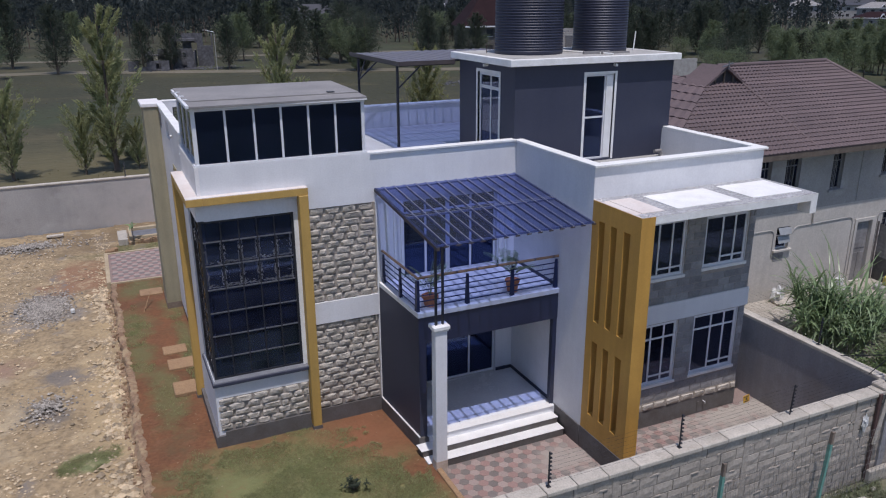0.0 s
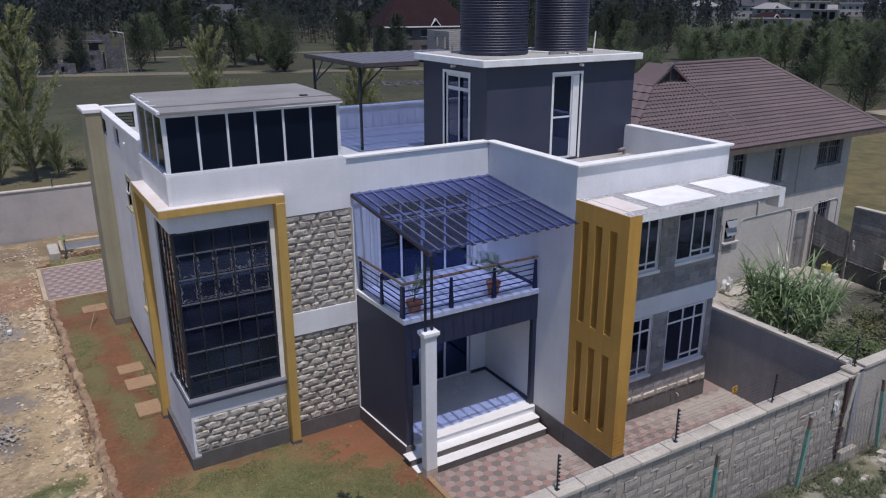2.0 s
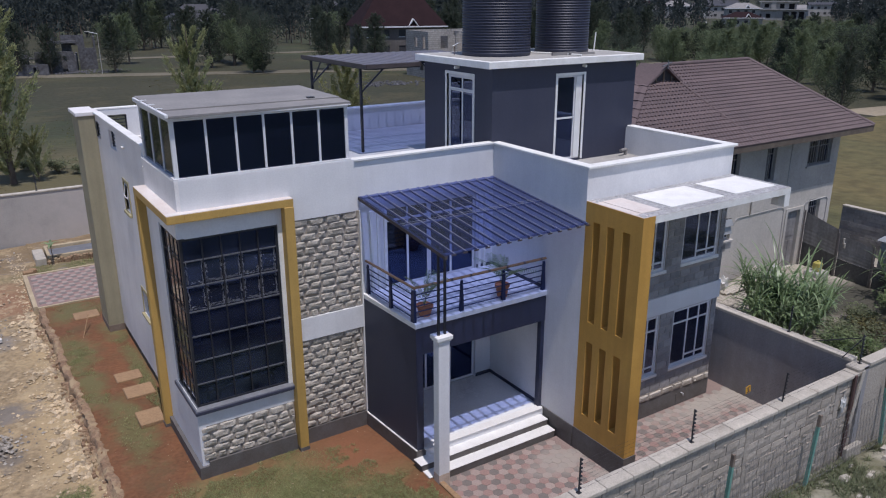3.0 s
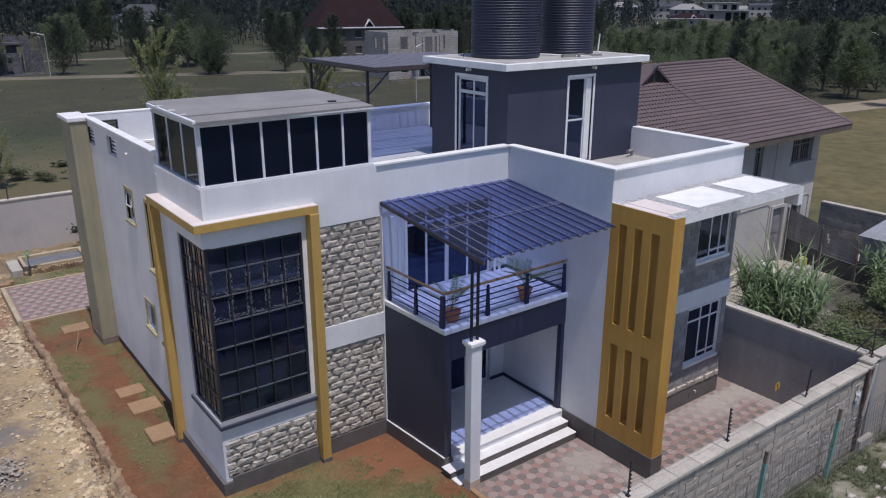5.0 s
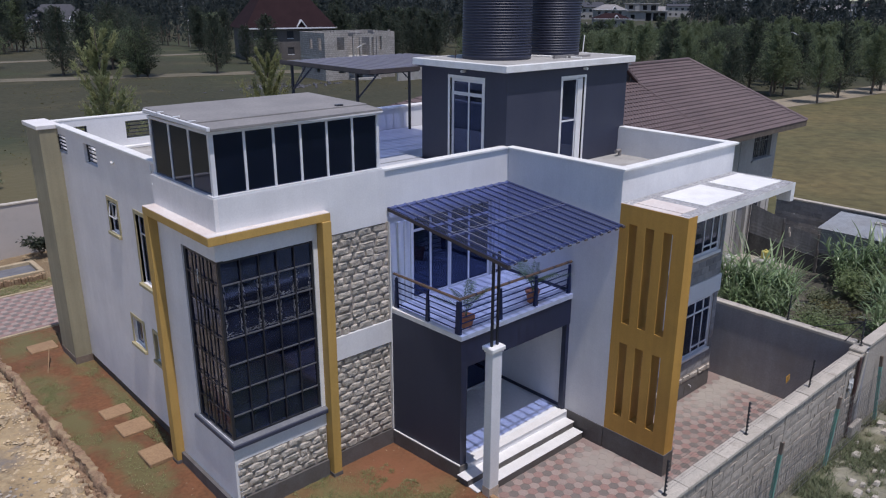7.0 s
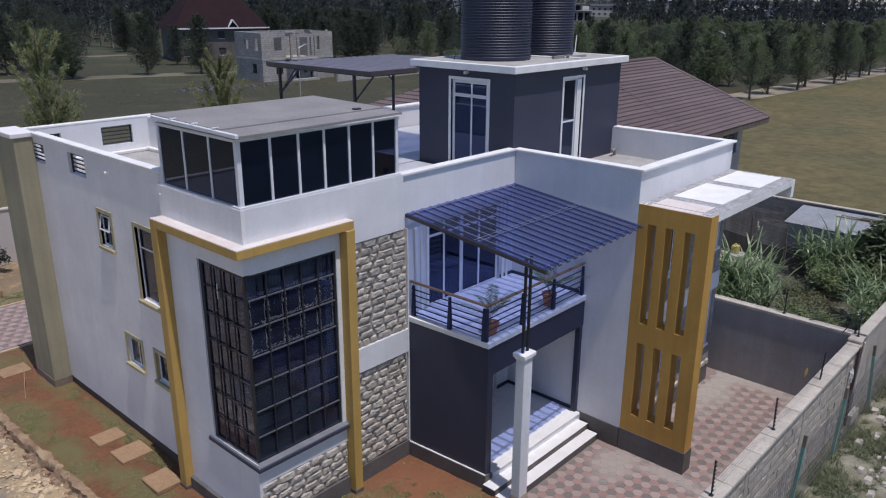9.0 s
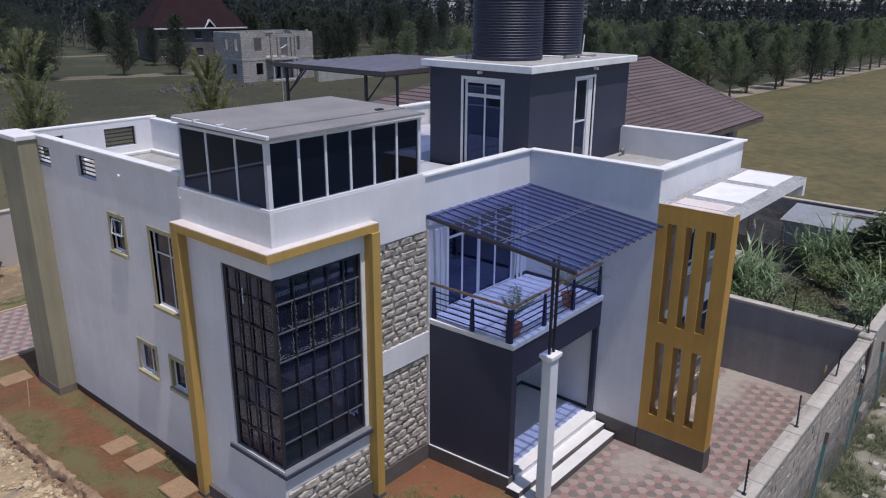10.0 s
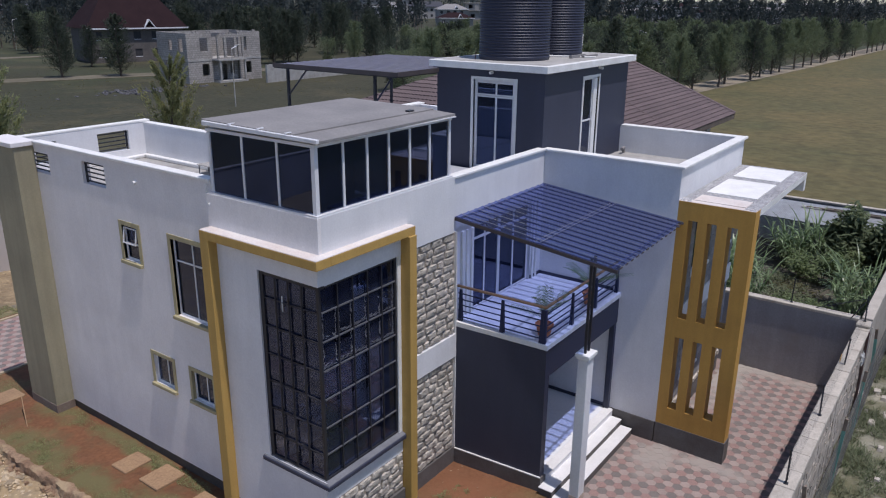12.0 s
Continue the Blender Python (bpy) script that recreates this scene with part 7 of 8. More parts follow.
def coursed(m, w, h, dark):
    """Block courses on upright faces."""
    nt = m.node_tree
    p = nt.nodes["Principled BSDF"]
    old = p.inputs["Base Color"].links[0].from_socket
    co = nt.nodes.new("ShaderNodeTexCoord")
    sp = nt.nodes.new("ShaderNodeSeparateXYZ")
    nt.links.new(co.outputs["Object"], sp.inputs[0])
    ad = nt.nodes.new("ShaderNodeMath")
    nt.links.new(sp.outputs[0], ad.inputs[0])
    nt.links.new(sp.outputs[1], ad.inputs[1])
    cb = nt.nodes.new("ShaderNodeCombineXYZ")
    nt.links.new(ad.outputs[0], cb.inputs[0])
    nt.links.new(sp.outputs[2], cb.inputs[1])
    br = nt.nodes.new("ShaderNodeTexBrick")
    br.inputs["Color1"].default_value, br.inputs["Color2"].default_value, br.inputs["Mortar"].default_value = (1, 1, 1, 1), (0.80, 0.80, 0.80, 1), (dark, dark, dark, 1)
    br.inputs["Scale"].default_value, br.inputs["Mortar Size"].default_value = 1.0, 0.035
    br.inputs["Brick Width"].default_value, br.inputs["Row Height"].default_value = w, h
    nt.links.new(cb.outputs[0], br.inputs["Vector"])
    mx = nt.nodes.new("ShaderNodeMix")
    mx.data_type, mx.blend_type = "RGBA", "MULTIPLY"
    mx.inputs[0].default_value = 1.0
    nt.links.new(old, mx.inputs[6])
    nt.links.new(br.outputs["Color"], mx.inputs[7])
    nt.links.new(mx.outputs[2], p.inputs["Base Color"])


coursed(M["farblock"], 0.55, 0.27, 0.68)
M["cream"] = mat("cream_render", (0.30, 0.295, 0.285), (0.25, 0.245, 0.235), 0.8, scale=0.4, fine=4)
block_shell(58.0, 98.6, -5)


def hip_house(x, y, rz, W, D, H, rh, wall, roof, label, storeys=1):
    t = thing("far_house", label, "house", "distant houses", at=(0, 0, 0))
    holes = []
    for s in range(storeys):
        for k in range(int(W / 3.2)):
            holes.append((1.0 + k * 3.2, 2.3 + k * 3.2, 0.9 + s * 3, 2.3 + s * 3))
    part("wall", panel("y", 0, 0.25, 0, W, 0, H, holes), M[wall], t)
    for h in holes:
        wn_ = part("window", boxes((h[0], h[1], 0.1, 0.15, h[2], h[3])), M["dark"], t)
        part("window_frame", boxes((h[0], h[1], 0.04, 0.1, h[2], h[2] + 0.1)), M["alu"], wn_)
    part("wall", boxes((0, 0.25, 0.25, D, 0, H)), M[wall], t)
    part("wall", boxes((W - 0.25, W, 0.25, D, 0, H)), M[wall], t)
    part("wall", boxes((0.25, W - 0.25, D - 0.25, D, 0, H)), M[wall], t)
    bm = bmesh.new()
    e = 0.7
    i = min(W, D) / 2
    q = [(-e, -e, H), (W + e, -e, H), (W + e, D + e, H), (-e, D + e, H), (i, D / 2, H + rh), (W - i, D / 2, H + rh)]
    v = [bm.verts.new(p) for p in q]
    for f in ((0, 1, 5, 4), (1, 2, 5), (2, 3, 4, 5), (3, 0, 4), (0, 3, 2, 1)):
        bm.faces.new([v[k] for k in f])
    rf = part("roof", bm, M[roof], t)
    part("fascia", boxes((-e, W + e, -e - 0.06, -e, H - 0.12, H + 0.12)), M["alu"], rf, "white eave board")
    c = W * 0.62
    part("gable", prism([(c - 1.0, -e), (c, -e), (c, 2.0), (c - 1.0, 2.0)], (H, H + 1.3, H + 1.3, H), (H + 0.22, H + 1.55, H + 1.55, H + 0.22)), M["alu"], rf, "white gable edge")
    part("gable", prism([(c, -e), (c + 1.0, -e), (c + 1.0, 2.0), (c, 2.0)], (H + 1.3, H, H, H + 1.3), (H + 1.55, H + 0.22, H + 0.22, H + 1.55)), M["alu"], rf, "white gable edge")
    t.matrix_basis = pose(x, y, -0.55, 0, 0, rz)
    return t


hip_house(67.5, 138.5, -16, 16.5, 13, 5.85, 9.5, "dimwall", "redroof", "large grey house with steep maroon roof", 2)
FAR = [(69, 290, -4, 22, 13, 3.4, 5.4, "cream", "slateroof", "white bungalow with dark hipped roof", 1), (-34, 205, 10, 11, 8, 3.2, 2.4, "cream", "felt", "white bungalow with dark hipped roof", 1),
       (257, 202, -45, 14, 9, 3.2, 2.2, "cream", "redroof", "distant pale bungalow with reddish roof", 1),
       (294, 230, -45, 14, 9, 6.0, 2.4, "cream", "felt", "distant two-storey house among trees", 2), (373, 163, -58, 15, 9, 6.0, 2.4, "cream", "felt", "distant two-storey house among trees", 2),
       (439, 407, -40, 22, 12, 9.0, 2, "cream", "felt", "distant pale three-storey building", 3), (626, 346, -55, 26, 12, 9.0, 2, "cream", "felt", "distant pale three-storey building", 3),
       (330, 300, -42, 16, 10, 6.0, 2.6, "cream", "felt", "distant two-storey house among trees", 2), (520, 200, -62, 18, 10, 6.0, 2.6, "cream", "redroof", "distant two-storey house among trees", 2),
       (180, 420, -30, 16, 10, 6.0, 3, "dimwall", "slateroof", "distant pale house among trees", 2), (869, 225, -75, 110, 16, 6.5, 1.5, "palewall", "felt", "long pale distant building on the skyline", 2)]
for q in FAR:
    hip_house(*q)


def far_villa(x, y, rz):
    """A flat-roofed pale villa: a wide lower storey with a terrace and a smaller upper one."""
    t = thing("far_villa", "distant pale flat-roofed villa with an upper terrace", "house", "distant houses", at=(0, 0, 0))
    for x0, x1, y0, y1, z0, z1, holes in ((0, 24, 0, 12, 0, 4.7, [(2, 4, 1, 3), (6, 8, 1, 3), (13.5, 16.2, 0, 3.9), (17.2, 19.6, 0, 3.9), (20.6, 23, 0, 3.9)]), (3.5, 19.5, 2.5, 11, 5.0, 8.3, [(5, 7, 5.8, 7.6), (8.5, 9.5, 5, 7.6), (12, 14, 5.4, 7.6), (16, 18.5, 5, 7.6)])):
        part("wall", panel("y", y0, y0 + 0.3, x0, x1, z0, z1, holes), M["cream"], t)
        part("wall", boxes((x0, x0 + 0.3, y0 + 0.3, y1, z0, z1)), M["cream"], t)
        part("wall", boxes((x1 - 0.3, x1, y0 + 0.3, y1, z0, z1)), M["cream"], t)
        part("wall", boxes((x0 + 0.3, x1 - 0.3, y1 - 0.3, y1, z0, z1)), M["cream"], t)
        # dark sheet that gives the openings their room shade
        part("dark_room", boxes((x0 + 0.4, x1 - 0.4, y0 + 2.2, y0 + 2.4, z0, z1 - 0.1)), M["dark"], t)
        part("roof_slab", boxes((x0 - 0.9, x1 + 0.9, y0 - 0.9, y1 + 0.9, z1, z1 + 0.3)), M["cream"], t, "flat roof slab")
    part("stair_tower", boxes((8.0, 10.2, 1.8, 2.5, 5.0, 8.9)), M["cream"], t)
    t.matrix_basis = pose(x, y, -0.55, 0, 0, rz)


far_villa(336, 247, -52)
FAR.append((344, 236, -50, 26, 12))


def tiny_house(x, y, rz, W, D, H, rh, roof):
    t = thing("far_house", "pale house far off among trees", "house", "distant houses", at=(0, 0, 0))
    wl = part("wall", boxes((0, W, 0, D, 0, H)), M["greywall"], t)
    for k in range(int(W / 3.5)):
        for s in range(int(H / 3)):
            part("window", boxes((1.0 + 3.5 * k, 2.4 + 3.5 * k, -0.03, 0.02, 1.0 + 3 * s, 2.3 + 3 * s)), M["dark"], wl)
    part("roof", prism([(-0.6, -0.6), (W + 0.6, -0.6), (W + 0.6, D / 2), (-0.6, D / 2)], (H, H, H + rh, H + rh), (H + 0.15, H + 0.15, H + rh + 0.15, H + rh + 0.15)), M[roof], t)
    part("roof", prism([(-0.6, D / 2), (W + 0.6, D / 2), (W + 0.6, D + 0.6), (-0.6, D + 0.6)], (H + rh, H + rh, H, H), (H + rh + 0.15, H + rh + 0.15, H + 0.15, H + 0.15)), M[roof], t)
    t.matrix_basis = pose(x, y, -0.55, 0, 0, rz)


random.seed(83)
for i in range(34):
    az, dd = radians(random.uniform(38, 82)), random.uniform(420, 1000)
    q = (dd * math.sin(az), dd * math.cos(az), -math.degrees(az) + random.uniform(-20, 20), random.uniform(12, 26), 9.0, random.choice((3.2, 6.2, 6.2, 9.2)), random.uniform(0.6, 2.4), random.choice(("felt", "redroof", "slateroof", "felt")))
    tiny_house(*q)
    FAR.append((q[0], q[1], q[2], q[3]))
ru = thing("roadside_ruin", "half-built grey stone walls beside the track", "ruin", at=(0, 0, 0))
part("wall", panel("y", 0, 0.3, 0, 9.0, 0, 3.2, [(1.0, 2.2, 1.0, 3.3), (4.2, 5.4, 0, 2.3), (6.8, 9.1, 2.0, 3.3)]), M["ruinstone"], ru)
part("wall", panel("x", 0, 0.3, 0.3, 7, 0, 2.4, [(2, 4, 1.4, 2.5)]), M["ruinstone"], ru)
part("wall", panel("x", 8.7, 9.0, 0.3, 7, 0, 3.0, [(3, 5, 2.0, 3.1)]), M["ruinstone"], ru)
part("wall", panel("y", -5.0, -4.7, -3.0, 4.5, 0, 1.9, [(-1.0, 0.4, 0.9, 2.0), (2.0, 3.0, 0, 1.5)]), M["ruinstone"], ru)
part("lintel", boxes((-0.3, 5.0, -1.5, 0, 2.5, 2.7), (-0.2, 0.1, -1.4, -1.1, 0, 2.5)), M["ruinstone"], ru)
ru.matrix_basis = pose(9.0, 140.5, -0.55, 0, 0, -10) @ Matrix.Diagonal((0.85, 1, 0.9, 1))
ru2 = copy_thing(ru, pose(0, 0, 0))
ru2.matrix_basis = pose(13.5, 143.5, -0.55, 0, 0, -8) @ Matrix.Diagonal((0.75, 1, 1.75, 1))
random.seed(81)
V, F = [], []
for cx, cy, n in ((10, 138, 160), (17, 138, 110), (48, 97, 60), (52, 95, 60)):
    for _ in range(n):
        chunk(V, F, cx + random.gauss(0, 3), cy + random.gauss(0, 1.2), -0.45, random.uniform(0.08, 0.30), random.uniform(0.08, 0.30), random.uniform(0.04, 0.12))
tagged(raw("stone_heaps", V, F, M["ruinstone"]), "heaps of grey building stone by the track", "stones", kind="stuff")
yw = single("site_wall", boxes((66, 84, 92.0, 92.3, -0.6, 1.9)), M["concrete"], "plain grey yard wall by the unfinished building", "wall", kind="structure")

lp = thing("street_lamp", "white solar street lamp on a slim pole", "street lamp", "street lamps", at=(0, 0, 0))
part("pole", tube(bmesh.new(), (0, 0, 0), (0, 0, 6.2), 0.06, 0.045, 8), M["concrete"], lp, smooth=60)
part("arm", tube(bmesh.new(), (0, 0, 6.15), (1.5, 0, 6.5), 0.05, n=6), M["alu"], lp)
part("lamp_head", boxes((1.0, 1.8, -0.12, 0.12, 6.45, 6.53), w=0.02), M["concrete"], lp)
lp.matrix_basis = pose(47.6, 76.5, -0.55, 0, 0, 20)
for x, y, a in ((19.1, 132.5, 170), (76, 183, 10), (38.9, 213, 0), (-25, 150, 0), (130, 108, 40), (118, 58, 60), (175, 60, 60), (60, 190, 0)):
    copy_thing(lp, pose(x, y, -0.55, 0, 0, a))


# ---- trees ----
def tree_mesh(seed, h, r, n_leaf, habit, leaf):
    random.seed(seed)
    t = thing("tree", "feathery yellowing tree beyond the back wall" if leaf == "yellowleaf" else "feathery light olive tree with upswept branches" if habit == "column" else "fresh green tree of the roadside row" if leaf == "greenleaf" else "dark green tree in the grassland", "tree", "grassland trees", at=(0, 0, 0))
    bm = bmesh.new()
    p, pts = Vector((0, 0, -0.1)), []
    for i in range(7):
        pts.append(p.copy())
        p = p + Vector((random.gauss(0, 0.05) * h * 0.12, random.gauss(0, 0.05) * h * 0.12, h * 0.95 / 6))
    for i in range(6):
        tube(bm, pts[i], pts[i + 1], 0.018 * h * (1 - i / 6.6), 0.018 * h * (1 - (i + 1) / 6.6), 7)
    V, F = [], []
    limbs = 46 if habit != "column" else 34
    for k in range(limbs):
        low = 0.17 if leaf == "greenleaf" and habit == "cone" else 0.03
        f = low + (0.9 - low) * (k + random.random()) / limbs
        i = min(int(f * 6), 5)
        base = pts[i].lerp(pts[i + 1], f * 6 - i)
        az = k * 2.4 + random.uniform(-0.4, 0.4)
        if habit == "cone":
            reach = r * (1.05 - f) ** 0.7 * random.uniform(0.65, 1.15)
            up = 0.85
        elif habit == "column":
            reach = r * 0.52 * (1.08 - f) ** 0.5 * random.uniform(0.45, 1.3)
            up = 1.7
        else:
            reach = r * (0.35 + math.sin(f * 3.0)) * random.uniform(0.55, 1.0)
            up = 0.5
        tip = base + Vector((math.cos(az) * reach, math.sin(az) * reach, reach * up))
        tube(bm, base, tip, 0.004 * h * (1.1 - f), 0.001 * h, 4 if n_leaf > 6000 else 3)
        for _ in range(n_leaf // limbs):
            s = random.uniform(0.15, 1.08)
            g = 0.075 if habit == "column" else 0.13
            q = base.lerp(tip, s) + Vector((random.gauss(0, g) * reach, random.gauss(0, g) * reach, random.gauss(0, g) * reach + 0.1 + (0.25 * reach * (s * s - s) if habit == "column" else 0)))
            d = Vector((math.cos(az) + random.gauss(0, 0.7), math.sin(az) + random.gauss(0, 0.7), up * 0.7 + random.gauss(0, 0.6))).normalized()
            L = random.uniform(0.12, 0.30) * (h / 9) ** 0.5 * (11000 / n_leaf) ** 0.5
            e = d.cross(Vector((random.gauss(0, 1), random.gauss(0, 1), random.gauss(0, 1)))).normalized() * L * 0.15
            k0 = len(V)
            V += [tuple(q - e), tuple(q + e), tuple(q + d * L)]
            F.append((k0, k0 + 1, k0 + 2))
    part("trunk", bm, M["bark"], t, smooth=60)
    ob = raw("crown", V, F, M[leaf])
    hang(ob, t)
    return t


kinds = [tree_mesh(101, 10, 2.6, 9500, "cone", "leaf"), tree_mesh(102, 9.5, 3.1, 12000, "column", "oliveleaf"), tree_mesh(103, 8, 2.6, 9000, "round", "leaf"), tree_mesh(104, 9, 2.8, 9000, "cone", "greenleaf"), tree_mesh(105, 6, 3.5, 9000, "column", "oliveleaf"), tree_mesh(106, 6, 2.4, 7000, "round", "greenleaf"), tree_mesh(107, 8.6, 3.3, 14000, "column", "yellowleaf"),
         tree_mesh(108, 9.5, 2.7, 3700, "cone", "leaf"), tree_mesh(109, 9, 2.8, 3700, "cone", "greenleaf"), tree_mesh(110, 7, 2.5, 3400, "round", "greenleaf")]
SLENDER = {(11.7, 53.4)}
spots = {}
for x, y, k, s in [(0.8, 57.5, 1, 1.25), (-1.2, 57, 4, 0.7), (2.3, 57.4, 4, 0.55), (-5.6, 57, 4, 1.0), (-9.5, 60, 1, 0.7), (11.7, 53.4, 1, 0.97), (12.6, 54.2, 4, 0.9), (21.0, 50.0, 6, 0.98), (-4.7, 137.5, 0, 1.2), (-12, 152, 0, 1.3), (8, 136, 0, 0.9), (12.5, 137.5, 0, 0.85), (21.5, 135, 0, 0.95), (41.0, 121, 2, 1.15), (39.6, 121.5, 5, 1.2), (51.5, 119.5, 0, 1.0), (32, 131, 0, 1.1), (44, 139, 2, 1.3), (43, 141, 0, 1.2), (58, 115, 0, 1.0), (64, 133, 0, 0.75), (67, 131.5, 5, 0.8), (61.5, 136, 0, 0.7),
                   (83, 56, 3, 0.95), (86, 60, 0, 0.9), (75.5, 46, 0, 0.75), (79, 50, 3, 0.8), (72, 60, 5, 0.9), (64, 66, 5, 1.0), (70, 72, 2, 0.9), (96, 54, 0, 1.0), (100, 60, 2, 1.0)]:
    spots.setdefault(k, []).append((x, y, s))
random.seed(91)
for i in range(26):                                  # the row along the lane
    x = 88 + i * 6.2 + random.uniform(-1.2, 1.2)
    y = 41.6 - (x - 88) * 0.058 + random.uniform(-0.8, 0.8)
    spots.setdefault(random.choice((3, 3, 3, 0)), []).append((x, y, random.uniform(0.8, 1.05)))
for i in range(70):                                  # scattered between the tracks
    x, y = random.uniform(-50, 130), random.uniform(128, 200)
    if 2 < x < 26 and y < 156 or 55 < x < 85 and y < 150 or abs(y - (160 - x * 0.05)) < 6:
        continue
    spots.setdefault(random.choice((7, 7, 8, 9)), []).append((x, y, random.uniform(0.8, 1.35)))
for i in range(34):                                  # dark stand beyond the unfinished building
    spots.setdefault(7, []).append((random.uniform(80, 128), random.uniform(112, 150), random.uniform(0.8, 1.2)))
for i in range(210):                                 # behind the row
    x = random.uniform(90, 200)
    y = 46 + random.random() * 62
    spots.setdefault(random.choice((8, 8, 8, 7, 9)), []).append((x, y, random.uniform(0.62, 0.92)))
for k, group in spots.items():
    for n, (x, y, s) in enumerate(group):
        m = pose(x, y, -0.55, 0, 0, random.uniform(0, 360)) @ Matrix.Diagonal((s, s, s * (1.14 if (x, y) in SLENDER else 1.0), 1.0))
        if n == 0:
            kinds[k].matrix_basis = m
        else:
            c = copy_thing(kinds[k], pose(0, 0, 0))
            c.matrix_basis = m

rng = np.random.default_rng(7)
T = []
for lo, hi, n in ((200, 420, 2600), (420, 800, 2600), (800, 1800, 2600)):
    rr = np.sqrt(rng.uniform(lo * lo, hi * hi, n))
    az = np.radians(rng.uniform(-18, 96, n))
    T.append(np.stack([rr * np.sin(az), rr * np.cos(az)], 1))
T = np.concatenate(T)
east = np.degrees(np.arctan2(T[:, 0], T[:, 1])) > 42
dens = np.array([noise.noise(Vector((x * 0.012, y * 0.012, 2))) for x, y in T])
T = T[(dens > -0.22) & ~(east & (np.hypot(T[:, 0], T[:, 1]) > 430) & (rng.random(len(T)) < 0.5))]
T = T[(T[:, 1] > 60) | (T[:, 0] > 330)]
for q in FAR:                                           # clearings before the houses
    if q[3] > 60:
        continue
    dx, dy = T[:, 0] - q[0] - 5, T[:, 1] - q[1]
    ux, uy = np.array([q[0], q[1] - 5]) / math.hypot(q[0], q[1] - 5)
    along, across = -(dx * ux + dy * uy), dx * uy - dy * ux
    T = T[~((along > -14) & (along < ((0.60 if 250 < q[0] < 350 and q[1] < 240 else 0.30) * math.hypot(q[0], q[1]) if len(q) > 4 else 50)) & (np.abs(across) < 0.6 * q[3] + 2))]
n = len(T)
H = rng.uniform(7, 13, n)
Q = 82
u = rng.random((n, Q)) ** 0.8
ang = rng.uniform(0, 6.283, (n, Q))
rad = H[:, None] * 0.24 * (1.08 - u) ** 0.8 * np.sqrt(rng.random((n, Q)))
P = np.stack([T[:, None, 0] + rad * np.cos(ang), T[:, None, 1] + rad * np.sin(ang), -0.5 + H[:, None] * (0.14 + 0.86 * u)], -1)
size = (H[:, None] * rng.uniform(0.035, 0.075, (n, Q)))[..., None]
D1 = rng.normal(size=(n, Q, 3))
D1[..., 2] += 1.0
D1 /= np.linalg.norm(D1, axis=-1, keepdims=True)
D2 = np.cross(D1, rng.normal(size=(n, Q, 3)))
D2 /= np.linalg.norm(D2, axis=-1, keepdims=True)
quad = np.stack([P - D2 * size * 0.45, P + D2 * size * 0.45, P + D1 * size * 2.2], 2).reshape(-1, 3)
faces = np.arange(len(quad)).reshape(-1, 3)
# beyond 430 m the crowns take the leaf colour with more haze in it
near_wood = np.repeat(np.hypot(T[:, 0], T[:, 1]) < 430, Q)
for name_, sel, leaf_, label_ in (("far_woods", near_wood, "farleaf", "distant woodland, leaf colour greyed for haze"), ("hazy_woods", ~near_wood, "greyleaf", "far woods reaching the horizon, leaf colour paled for haze")):
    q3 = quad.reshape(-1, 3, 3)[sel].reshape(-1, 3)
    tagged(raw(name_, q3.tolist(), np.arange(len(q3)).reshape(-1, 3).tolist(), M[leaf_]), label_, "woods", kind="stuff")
tz = np.zeros((n, 4, 3))
tz[:, 0] = np.stack([T[:, 0] - 0.15, T[:, 1], np.full(n, -0.6)], 1)
tz[:, 1] = np.stack([T[:, 0] + 0.15, T[:, 1] - 0.1, np.full(n, -0.6)], 1)
tz[:, 2] = np.stack([T[:, 0] + 0.05, T[:, 1], H * 0.6], 1)
tz[:, 3] = np.stack([T[:, 0] - 0.05, T[:, 1], H * 0.6], 1)
tagged(raw("far_trunks", tz.reshape(-1, 3).tolist(), np.arange(4 * n).reshape(-1, 4).tolist(), M["bark"]), "trunks of the distant woodland", "woods", kind="stuff")

rng = np.random.default_rng(12)
sx = np.concatenate([rng.uniform(-40, 75, 2600), rng.uniform(36, 150, 5200)])
sy = np.concatenate([rng.uniform(44, 128, 2600), rng.uniform(-10, 42, 5200)])
sd = np.array([noise.noise(Vector((x * 0.05, y * 0.05, 8))) + 0.5 * noise.noise(Vector((x * 0.2, y * 0.2, 8))) for x, y in zip(sx, sy)])
keep = (sd > -0.05) & ~((sx < 17) & (sy < 42)) & ~((sx < 33) & (sy < 30))
sx, sy = sx[keep], sy[keep]
V, F = [], []
random.seed(14)
for x, y in zip(sx.tolist(), sy.tolist()):
    for _ in range(5):
        blade(V, F, x + random.gauss(0, 0.25), y + random.gauss(0, 0.25), -0.55, random.uniform(0.05, 0.15), random.uniform(0.05, 0.10), random.uniform(0, 6.283), random.uniform(0.3, 1.2))
tagged(raw("field_scrub", V, F, M["drygrass"]), "rough tussocks of dry grass over the fields", "grass", kind="stuff")

# ---- pieces: facing stones, cut blocks, boundary blocks, pavers ----
random.seed(201)


